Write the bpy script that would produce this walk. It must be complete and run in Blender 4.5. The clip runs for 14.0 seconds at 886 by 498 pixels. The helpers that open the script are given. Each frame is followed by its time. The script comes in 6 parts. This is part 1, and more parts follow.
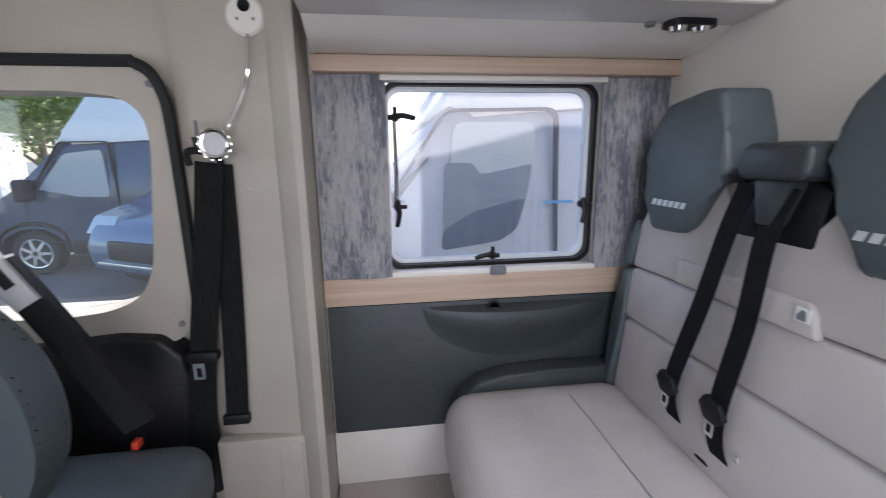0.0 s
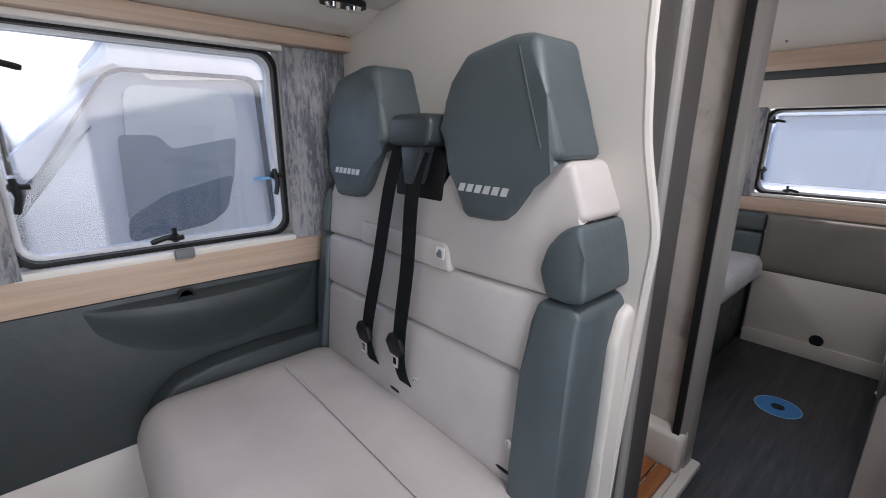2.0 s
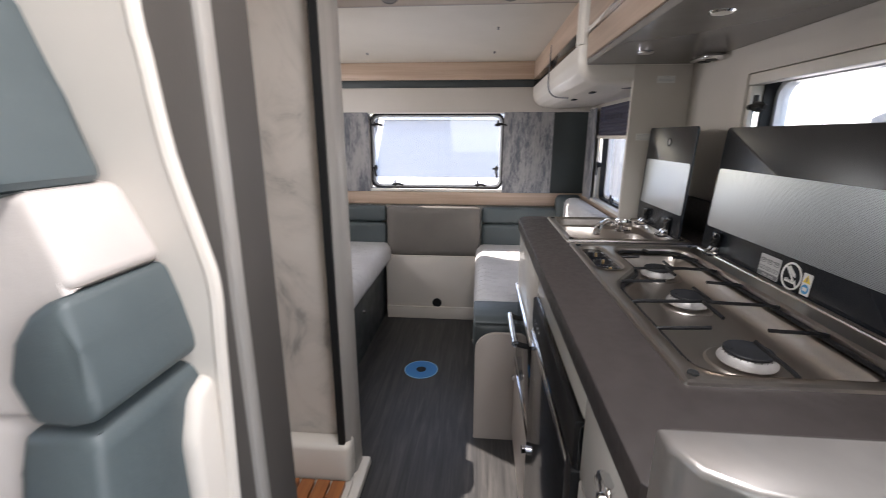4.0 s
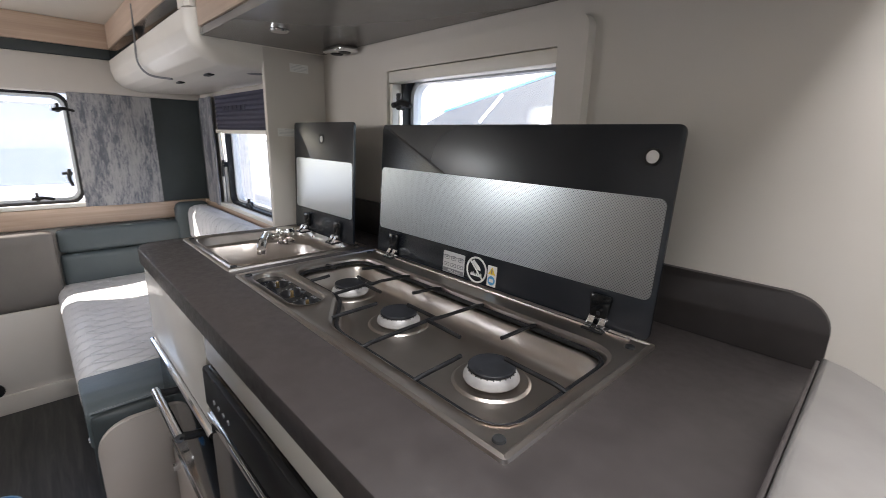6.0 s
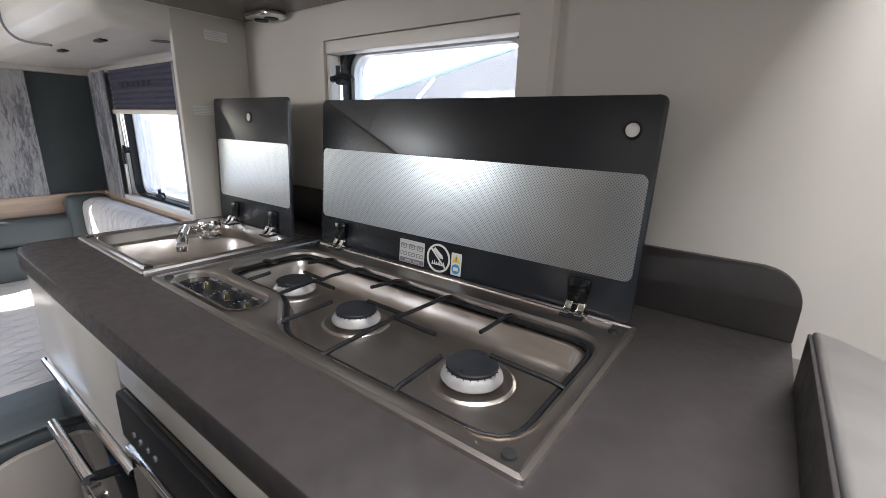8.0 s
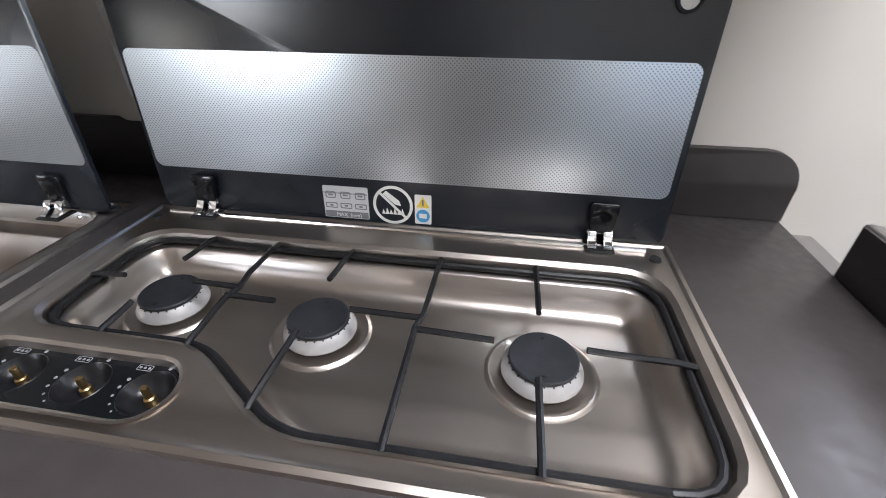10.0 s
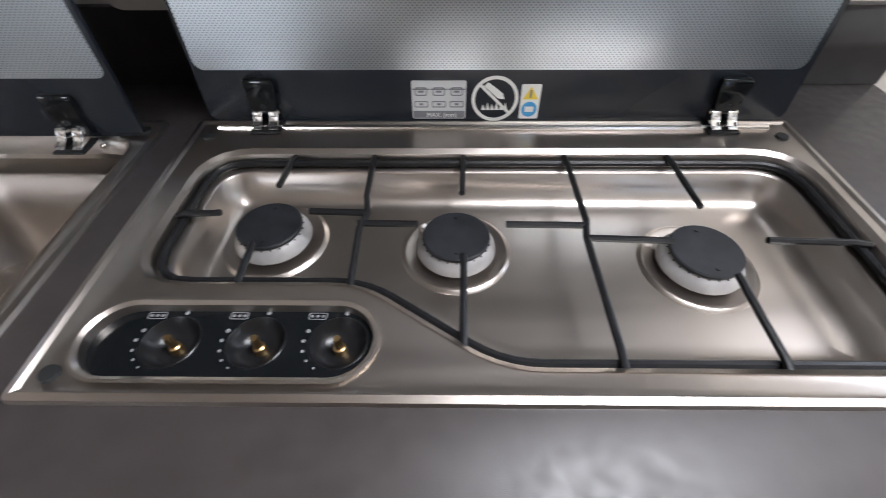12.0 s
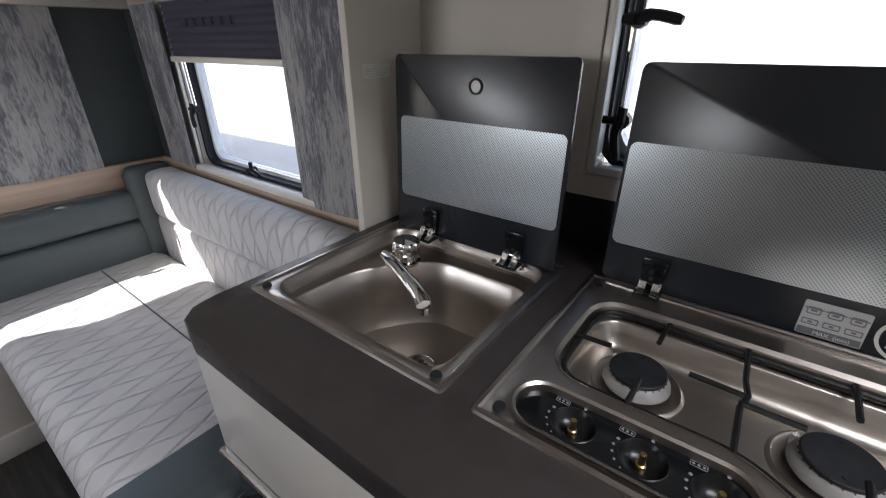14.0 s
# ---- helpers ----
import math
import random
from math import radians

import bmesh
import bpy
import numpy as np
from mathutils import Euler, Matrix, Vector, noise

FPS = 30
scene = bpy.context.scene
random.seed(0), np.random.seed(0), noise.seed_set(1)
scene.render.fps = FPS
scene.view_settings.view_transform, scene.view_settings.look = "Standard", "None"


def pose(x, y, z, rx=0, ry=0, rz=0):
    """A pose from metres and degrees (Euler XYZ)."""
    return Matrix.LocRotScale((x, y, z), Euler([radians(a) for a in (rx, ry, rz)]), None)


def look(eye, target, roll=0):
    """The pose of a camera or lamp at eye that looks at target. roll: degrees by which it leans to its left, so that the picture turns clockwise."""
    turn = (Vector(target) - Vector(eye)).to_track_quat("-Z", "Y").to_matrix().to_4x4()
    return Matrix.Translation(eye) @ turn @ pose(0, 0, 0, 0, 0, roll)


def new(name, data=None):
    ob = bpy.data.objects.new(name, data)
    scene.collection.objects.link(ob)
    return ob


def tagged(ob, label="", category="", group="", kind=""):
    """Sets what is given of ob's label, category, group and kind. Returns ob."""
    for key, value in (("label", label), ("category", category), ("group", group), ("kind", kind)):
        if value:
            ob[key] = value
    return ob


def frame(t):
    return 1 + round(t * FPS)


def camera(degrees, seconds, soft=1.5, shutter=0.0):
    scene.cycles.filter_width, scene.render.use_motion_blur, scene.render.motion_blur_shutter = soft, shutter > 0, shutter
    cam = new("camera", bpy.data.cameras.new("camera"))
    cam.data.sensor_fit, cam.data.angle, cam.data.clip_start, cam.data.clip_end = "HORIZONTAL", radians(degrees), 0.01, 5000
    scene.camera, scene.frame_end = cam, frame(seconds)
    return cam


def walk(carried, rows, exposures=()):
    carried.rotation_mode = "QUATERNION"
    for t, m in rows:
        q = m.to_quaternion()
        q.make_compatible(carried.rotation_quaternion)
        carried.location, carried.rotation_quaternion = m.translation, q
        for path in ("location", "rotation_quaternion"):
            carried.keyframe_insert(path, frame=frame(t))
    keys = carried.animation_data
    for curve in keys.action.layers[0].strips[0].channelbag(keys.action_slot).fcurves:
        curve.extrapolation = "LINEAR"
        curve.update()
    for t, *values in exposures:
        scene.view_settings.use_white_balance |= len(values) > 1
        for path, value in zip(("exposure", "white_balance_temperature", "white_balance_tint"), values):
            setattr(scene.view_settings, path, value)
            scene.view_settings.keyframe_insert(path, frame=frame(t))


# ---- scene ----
# A motorhome interior: x runs to the rear, y to the seat side, z up.
cam = camera(91.9, 14.0, soft=0.5, shutter=0.25)
PATH = [
    (0, (0.529, 0.253, 1.215), (0.785, 2.19, 0.787), -0.7),
    (0.5, (0.624, 0.22, 1.199), (1.208, 2.078, 0.742), -1.0),
    (1, (0.645, 0.15, 1.19), (1.423, 1.931, 0.719), -0.4),
    (1.5, (0.654, 0.158, 1.194), (1.696, 1.789, 0.692), -0.2),
    (2, (0.633, 0.189, 1.193), (1.921, 1.627, 0.669), 0.5),
    (2.5, (0.626, 0.207, 1.193), (2.079, 1.48, 0.672), 0.8),
    (3, (0.655, 0.208, 1.198), (2.317, 1.189, 0.675), 1.5),
    (3.5, (0.731, 0.179, 1.193), (2.578, 0.747, 0.676), 1.6),
    (4, (0.881, 0.148, 1.202), (2.808, 0.31, 0.692), 0.1),
    (4.2, (0.942, 0.133, 1.202), (2.879, 0.121, 0.702), 0.1),
    (6.3, (1.162, 0.178, 1.195), (2.472, -1.249, 0.696), 1.9),
    (6.5, (1.17, 0.189, 1.192), (2.444, -1.27, 0.695), 2.0),
    (7, (1.177, 0.21, 1.191), (2.382, -1.301, 0.675), 1.9),
    (7.2, (1.181, 0.209, 1.186), (2.371, -1.313, 0.67), 2.0),
    (9.5, (1.445, 0.013, 1.173), (2.154, -1.642, 0.302), -1.4),
    (10, (1.521, 0.044, 1.2), (1.794, -1.615, 0.118), 0.0),
    (10.5, (1.551, 0.048, 1.215), (1.643, -1.536, -0.001), 1.0),
    (11, (1.58, 0.031, 1.218), (1.559, -1.434, -0.143), -0.1),
    (11.5, (1.62, 0.018, 1.206), (1.534, -1.395, -0.208), 1.6),
    (12, (1.708, 0.018, 1.192), (1.73, -1.33, -0.285), -0.5),
    (12.5, (1.783, 0.061, 1.212), (2.129, -1.287, -0.225), -1.8),
    (13, (1.814, 0.122, 1.227), (2.516, -1.241, -0.057), 0.8),
    (13.5, (1.821, 0.145, 1.246), (2.748, -1.238, 0.138), 0.4),
    (14, (1.827, 0.164, 1.246), (2.913, -1.269, 0.37), -0.3),
]
EXPOSURE = [(0.0, 1.25, 6200, 17), (0.5, 1.2, 6350, 18), (1.0, 1.15, 6400, 17), (1.5, 1.2, 6400, 17), (2.5, 1.2, 6400, 16), (3.0, 1.45, 6500, 16), (3.5, 1.78, 6600, 16), (4.0, 1.85, 6750, 16), (7.0, 2.12, 6550, 13), (9.5, 2.35, 6350, 13), (10.0, 2.55, 6300, 14), (11.0, 2.45, 6300, 14), (12.3, 2.38, 6350, 14), (13.2, 1.82, 6500, 14), (14.0, 1.55, 6450, 14)]
walk(cam, [(t, look(eye, target, roll)) for t, eye, target, roll in PATH], EXPOSURE)

# ---- light ----
SUN_DIR = Vector((-0.60, -1.0, -0.90)).normalized()
world = bpy.data.worlds.new("sky")
scene.world = world
world.use_nodes = True
wn = world.node_tree
sky = wn.nodes.new("ShaderNodeTexSky")
sky.sky_type, sky.sun_disc = "NISHITA", False
sky.sun_elevation = math.asin(-SUN_DIR.z)
sky.sun_rotation = math.atan2(-SUN_DIR.x, -SUN_DIR.y)
wn.links.new(sky.outputs[0], wn.nodes["Background"].inputs[0])
wn.nodes["Background"].inputs[1].default_value = 0.15
sun = new("sun", bpy.data.lights.new("sun", "SUN"))
sun.data.energy, sun.data.angle, sun.data.color = 5.0, radians(0.5), (1.0, 0.95, 0.88)
sun.matrix_world = look((0, 0, 10), Vector((0, 0, 10)) + SUN_DIR)


def sky_lamp(name, eye, target, w, h, watts):
    """An area lamp in a window's opening."""
    lamp = new(name, bpy.data.lights.new(name, "AREA"))
    lamp.data.shape, lamp.data.size, lamp.data.size_y, lamp.data.energy = "RECTANGLE", w, h, watts
    lamp.data.color = (0.93, 0.97, 1.0)
    lamp.matrix_world = look(eye, target)
    lamp.visible_camera = True
    return lamp


sky_lamp("lounge_window_light", (2.85, 1.62, 1.31), (2.85, 0, 0.9), 0.6, 0.26, 2.6)
sky_lamp("cab_far_door_light", (-0.58, -0.66, 1.08), (-0.3, 1, 1.0), 0.5, 0.5, 1.5)
sky_lamp("windscreen_light", (-1.58, 0.48, 1.25), (1.0, 0.4, 0.9), 1.5, 0.66, 2.0)
# overhead fill lamp added to brighten kitchen and seat; no rooflight is known
sky_lamp("rooflight_light", (1.16, 0.0, 1.985), (1.16, 0.0, 0), 0.56, 0.38, 5.4)
sky_lamp("entrance_light", (0.52, -0.66, 1.00), (0.60, 1, 0.9), 0.58, 1.70, 5.0)


# ---- materials ----
def material(name, color, rough=0.5, metal=0.0, spec=0.5):
    m = bpy.data.materials.new(name)
    m.use_nodes = True
    b = m.node_tree.nodes["Principled BSDF"]
    b.inputs["Base Color"].default_value = (*color, 1)
    b.inputs["Roughness"].default_value = rough
    b.inputs["Metallic"].default_value = metal
    b.inputs["Specular IOR Level"].default_value = spec
    return m


def node(m, kind, **values):
    n = m.node_tree.nodes.new(kind)
    for k, v in values.items():
        n.inputs[k.replace("_", " ")].default_value = v
    return n


def link(m, a, ao, b, bi):
    m.node_tree.links.new(a.outputs[ao], b.inputs[bi])


def coords(m, scale=(1, 1, 1), rot=(0, 0, 0)):
    tc = m.node_tree.nodes.new("ShaderNodeTexCoord")
    mp = node(m, "ShaderNodeMapping", Scale=scale, Rotation=rot)
    link(m, tc, "Object", mp, "Vector")
    return mp


def ramp(m, stops):
    r = m.node_tree.nodes.new("ShaderNodeValToRGB")
    e = r.color_ramp.elements
    while len(e) < len(stops):
        e.new(0.5)
    for el, (p, c) in zip(e, stops):
        el.position, el.color = p, (*c, 1)
    return r


def varied(m, c1, c2, scale=(3, 3, 3), noise_scale=1.0, detail=4.0, bump=0.0, bump_scale=200.0, lo=0.35, hi=0.65, rough=None):
    """Base colour between two shades by stains, and a fine relief."""
    b = m.node_tree.nodes["Principled BSDF"]
    mp = coords(m, scale)
    n = node(m, "ShaderNodeTexNoise", Scale=noise_scale, Detail=detail)
    link(m, mp, 0, n, "Vector")
    r = ramp(m, [(lo, c1), (hi, c2)])
    link(m, n, "Fac", r, 0)
    link(m, r, 0, b, "Base Color")
    if rough:
        rr = ramp(m, [(0.3, (rough[0],) * 3), (0.7, (rough[1],) * 3)])
        n3 = node(m, "ShaderNodeTexNoise", Scale=noise_scale * 3, Detail=5.0)
        link(m, mp, 0, n3, "Vector")
        link(m, n3, "Fac", rr, 0)
        link(m, rr, 0, b, "Roughness")
    if bump:
        tc = coords(m)
        n2 = node(m, "ShaderNodeTexNoise", Scale=bump_scale, Detail=3.0)
        link(m, tc, 0, n2, "Vector")
        bp = node(m, "ShaderNodeBump", Strength=bump, Distance=0.002)
        link(m, n2, "Fac", bp, "Height")
        link(m, bp, 0, b, "Normal")
    return m


def leather(name, c, rough=0.5):
    d = tuple(v * 0.86 for v in c)
    m = varied(material(name, c, rough), d, c, (1, 1, 1), 5.0, 6.0, rough=(rough - 0.06, rough + 0.08))
    b = m.node_tree.nodes["Principled BSDF"]
    tc = coords(m)
    v = m.node_tree.nodes.new("ShaderNodeTexVoronoi")
    v.inputs["Scale"].default_value = 420
    link(m, tc, 0, v, "Vector")
    n = node(m, "ShaderNodeTexNoise", Scale=14.0, Detail=5.0)
    link(m, tc, 0, n, "Vector")
    b1 = node(m, "ShaderNodeBump", Strength=0.12, Distance=0.001)
    link(m, v, "Distance", b1, "Height")
    b2 = node(m, "ShaderNodeBump", Strength=0.18, Distance=0.012)
    link(m, n, "Fac", b2, "Height")
    link(m, b1, 0, b2, "Normal")
    link(m, b2, 0, b, "Normal")
    return m


def wood(name, c1, c2, along, rough=0.45, ring=1.0):
    """Straight-grained laminate; along: the axis of the grain."""
    sc = {"x": (1.2, 40, 40), "y": (40, 1.2, 40), "z": (40, 40, 1.2)}[along]
    m = material(name, c1, rough)
    b = m.node_tree.nodes["Principled BSDF"]
    mp = coords(m, tuple(v * ring for v in sc))
    n = node(m, "ShaderNodeTexNoise", Scale=1.0, Detail=8.0, Roughness=0.65, Distortion=0.6)
    link(m, mp, 0, n, "Vector")
    mid = tuple((a + d) / 2 for a, d in zip(c1, c2))
    r = ramp(m, [(0.30, c2), (0.5, mid), (0.66, c1)])
    link(m, n, "Fac", r, 0)
    link(m, r, 0, b, "Base Color")
    bp = node(m, "ShaderNodeBump", Strength=0.12, Distance=0.001)
    link(m, n, "Fac", bp, "Height")
    link(m, bp, 0, b, "Normal")
    return m


def steel(name, c, rough, along="x"):
    """Satin sheet steel, faintly streaked along the grain."""
    sc = {"x": (2, 26, 26), "y": (26, 2, 26), "z": (26, 26, 2)}[along]
    m = material(name, c, rough, 1.0)
    b = m.node_tree.nodes["Principled BSDF"]
    mp = coords(m, sc)
    n = node(m, "ShaderNodeTexNoise", Scale=1.0, Detail=3.0)
    link(m, mp, 0, n, "Vector")
    rr = ramp(m, [(0.3, (rough - 0.02,) * 3), (0.7, (rough + 0.04,) * 3)])
    link(m, n, "Fac", rr, 0)
    link(m, rr, 0, b, "Roughness")
    d = tuple(v * 0.94 for v in c)
    cr = ramp(m, [(0.35, d), (0.65, c)])
    link(m, n, "Fac", cr, 0)
    link(m, cr, 0, b, "Base Color")
    return m


def curtain_cloth(name):
    m = material(name, (0.4, 0.4, 0.42), 0.85, 0, 0.2)
    b = m.node_tree.nodes["Principled BSDF"]
    fine = node(m, "ShaderNodeTexNoise", Scale=1.0, Detail=6.0, Roughness=0.75, Distortion=0.8)
    link(m, coords(m, (125, 125, 24)), 0, fine, "Vector")
    patch = node(m, "ShaderNodeTexNoise", Scale=1.0, Detail=3.0, Roughness=0.6)
    link(m, coords(m, (17, 17, 3.6)), 0, patch, "Vector")
    mx = m.node_tree.nodes.new("ShaderNodeMath")
    mx.operation = "MULTIPLY_ADD"
    mx.inputs[1].default_value = 0.8
    link(m, patch, "Fac", mx, 0)
    link(m, fine, "Fac", mx, 2)
    sc = m.node_tree.nodes.new("ShaderNodeMath")
    sc.operation = "SUBTRACT"
    sc.inputs[1].default_value = 0.42
    link(m, mx, 0, sc, 0)
    r = ramp(m, [(0.36, (0.125, 0.13, 0.15)), (0.44, (0.19, 0.195, 0.215)), (0.49, (0.275, 0.27, 0.28)), (0.60, (0.35, 0.34, 0.34))])
    link(m, sc, 0, r, 0)
    link(m, r, 0, b, "Base Color")
    w = node(m, "ShaderNodeTexNoise", Scale=900.0, Detail=1.0)
    link(m, coords(m), 0, w, "Vector")
    bp = node(m, "ShaderNodeBump", Strength=0.25, Distance=0.0008)
    link(m, w, "Fac", bp, "Height")
    link(m, bp, 0, b, "Normal")
    return m


def clear(name, c=(1, 1, 1), rough=0.02, haze=0.0):
    """Thin window acrylic: lets light through, mirrors a little, slightly hazy."""
    m = bpy.data.materials.new(name)
    m.use_nodes = True
    t = m.node_tree
    t.nodes.remove(t.nodes["Principled BSDF"])
    out = t.nodes["Material Output"]
    tr = node(m, "ShaderNodeBsdfTransparent", Color=(*c, 1))
    gl = node(m, "ShaderNodeBsdfGlossy", Roughness=rough)
    lw = node(m, "ShaderNodeLayerWeight", Blend=0.5)
    up = t.nodes.new("ShaderNodeMath")
    up.operation = "POWER"
    up.inputs[1].default_value = 5.0
    link(m, lw, "Facing", up, 0)
    fr = t.nodes.new("ShaderNodeMath")
    fr.operation = "MULTIPLY_ADD"
    fr.inputs[1].default_value, fr.inputs[2].default_value = 0.96, 0.04
    link(m, up, 0, fr, 0)
    mix = t.nodes.new("ShaderNodeMixShader")
    link(m, fr, 0, mix, 0)
    link(m, tr, 0, mix, 1)
    link(m, gl, 0, mix, 2)
    last = mix
    if haze:
        df = node(m, "ShaderNodeBsdfTranslucent", Color=(0.95, 0.96, 1.0, 1))
        m2 = t.nodes.new("ShaderNodeMixShader")
        m2.inputs[0].default_value = haze
        link(m, mix, 0, m2, 1)
        link(m, df, 0, m2, 2)
        last = m2
    link(m, last, 0, out, "Surface")
    return m


CREAM = varied(material("cream_wallboard", (0.60, 0.555, 0.505), 0.55), (0.56, 0.518, 0.47), (0.62, 0.575, 0.525), (1, 1, 1), 2.5, 5, 0.05, 500)
CABTRIM = varied(material("cab_plastic_trim", (0.40, 0.365, 0.31), 0.5), (0.375, 0.34, 0.285), (0.42, 0.385, 0.325), (1, 1, 1), 4, 5, 0.10, 900)
WHITE = varied(material("white_moulding", (0.72, 0.68, 0.62), 0.38), (0.69, 0.65, 0.59), (0.75, 0.71, 0.65), (1, 1, 1), 3, 4)
CEIL = varied(material("ceiling_lining", (0.70, 0.65, 0.58), 0.6), (0.67, 0.62, 0.55), (0.72, 0.67, 0.60), (1, 1, 1), 3, 4, 0.05, 600)
LOCKGREY = varied(material("locker_underside_satin", (0.55, 0.53, 0.50), 0.22), (0.53, 0.51, 0.48), (0.57, 0.55, 0.52), (1, 1, 1), 3, 4)
OAK_X = wood("light_oak_laminate_x", (0.58, 0.435, 0.335), (0.44, 0.315, 0.23), "x")
OAK_Y = wood("light_oak_laminate_y", (0.58, 0.435, 0.335), (0.44, 0.315, 0.23), "y")
WORKTOP = varied(material("dark_worktop_laminate", (0.036, 0.030, 0.029), 0.38, 0.0, 0.35), (0.033, 0.028, 0.027), (0.040, 0.034, 0.033), (1, 1, 1), 30, 6, 0.06, 1500, rough=(0.33, 0.45))
HOODGREY = varied(material("hood_grey_laminate", (0.19, 0.18, 0.17), 0.24), (0.18, 0.17, 0.16), (0.20, 0.19, 0.18), (1, 1, 1), 10, 5)
STEEL = steel("brushed_steel", (0.50, 0.455, 0.415), 0.30)
STEELRIM = steel("polished_steel_rim", (0.66, 0.62, 0.58), 0.18)
CHROME = material("chrome", (0.86, 0.86, 0.87), 0.06, 1.0)
ALU = varied(material("grey_burner_alloy", (0.34, 0.33, 0.325), 0.5, 0.35), (0.31, 0.30, 0.295), (0.37, 0.36, 0.355), (1, 1, 1), 60, 4)
BRASS = material("brass", (0.55, 0.38, 0.18), 0.35, 1.0)
ENAMEL = varied(material("black_enamel", (0.008, 0.008, 0.009), 0.38, 0.0, 0.3), (0.006, 0.006, 0.007), (0.011, 0.011, 0.012), (1, 1, 1), 80, 4, 0.1, 900)
CAP = varied(material("matt_black_cap", (0.014, 0.015, 0.018), 0.55, 0.0, 0.3), (0.011, 0.012, 0.014), (0.019, 0.020, 0.024), (1, 1, 1), 50, 5)
BLACKGLASS = material("black_glass", (0.006, 0.007, 0.008), 0.09, 0.0, 0.35)
LIDGLASS = varied(material("dark_slate_glass", (0.013, 0.016, 0.021), 0.27, 0.0, 0.5), (0.012, 0.015, 0.020), (0.015, 0.018, 0.024), (1, 1, 1), 2, 3)
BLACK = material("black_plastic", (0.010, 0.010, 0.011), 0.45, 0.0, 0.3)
RUBBER = material("black_rubber", (0.013, 0.0135, 0.014), 0.65, 0.0, 0.3)
WEB = varied(material("belt_webbing", (0.008, 0.009, 0.009), 0.8, 0.0, 0.15), (0.006, 0.0065, 0.007), (0.011, 0.012, 0.012), (200, 200, 30), 1.0, 3, 0.3, 1200)
DIAL = material("dial_black", (0.008, 0.008, 0.009), 0.3, 0.0, 0.35)
HOUSING = varied(material("dark_slate_plastic", (0.03, 0.038, 0.042), 0.4), (0.027, 0.034, 0.038), (0.033, 0.042, 0.046), (1, 1, 1), 6, 4, 0.08, 900)
GREYPRINT = material("light_grey_print", (0.50, 0.50, 0.50), 0.5)
DIMPRINT = material("dim_grey_print", (0.19, 0.19, 0.2), 0.5)
BADGE = material("satin_silver_badge", (0.72, 0.72, 0.72), 0.3, 0.5)
SEATGREY = leather("slate_leatherette", (0.076, 0.096, 0.102), 0.46)
SEATCREAM = leather("stone_leatherette", (0.545, 0.495, 0.468), 0.46)
WALLDARK = leather("dark_slate_wall_vinyl", (0.042, 0.052, 0.054), 0.5)
BOLSTER = leather("taupe_leatherette", (0.16, 0.145, 0.13), 0.5)
CURTAIN = curtain_cloth("grey_curtain_cloth")
TAMBOUR = varied(material("dark_tambour", (0.075, 0.067, 0.062), 0.5), (0.070, 0.063, 0.058), (0.080, 0.072, 0.066), (8, 8, 2), 1.0, 3)
SATIN = varied(material("satin_grey_profile", (0.40, 0.38, 0.355), 0.35, 0.2), (0.38, 0.36, 0.335), (0.42, 0.40, 0.375), (40, 40, 2), 1.0, 3)
LAMINATE = varied(material("cream_gloss_laminate", (0.66, 0.63, 0.58), 0.25), (0.64, 0.61, 0.56), (0.68, 0.65, 0.60), (1, 1, 1), 3, 4)
TAUPE = varied(material("taupe_panel", (0.40, 0.355, 0.32), 0.4), (0.38, 0.335, 0.30), (0.42, 0.375, 0.34), (1, 1, 1), 3, 4)
def marble(name):
    """Cream wallboard with faint grey clouds and veins."""
    m = material(name, (0.60, 0.55, 0.50), 0.4)
    b = m.node_tree.nodes["Principled BSDF"]
    mp = coords(m, (5, 5, 3.5), (0.3, 0.5, 0.2))
    n = node(m, "ShaderNodeTexNoise", Scale=1.0, Detail=8.0, Roughness=0.6, Distortion=1.4)
    link(m, mp, 0, n, "Vector")
    r = ramp(m, [(0.30, (0.33, 0.305, 0.28)), (0.40, (0.52, 0.48, 0.435)), (0.52, (0.60, 0.55, 0.50)), (0.75, (0.63, 0.585, 0.535))])
    link(m, n, "Fac", r, 0)
    link(m, r, 0, b, "Base Color")
    return m


MARBLE = marble("marbled_cream_board")
BLUE = material("blue_vinyl_disc", (0.03, 0.22, 0.55), 0.35)
PANE = clear("window_acrylic", (0.95, 0.97, 0.99), 0.03, 0.06)
GLASS = clear("cab_glass", (0.93, 0.96, 0.95), 0.01, 0.008)
COVERWHITE = material("white_cover_panel", (0.8, 0.8, 0.78), 0.8)
LABEL = material("white_label", (0.72, 0.71, 0.68), 0.5)
INK = material("grey_print", (0.16, 0.16, 0.17), 0.6)
SILVER = varied(material("silver_grey_laminate", (0.30, 0.285, 0.275), 0.3, 0.65), (0.28, 0.265, 0.255), (0.32, 0.305, 0.295), (1, 1, 1), 20, 4)


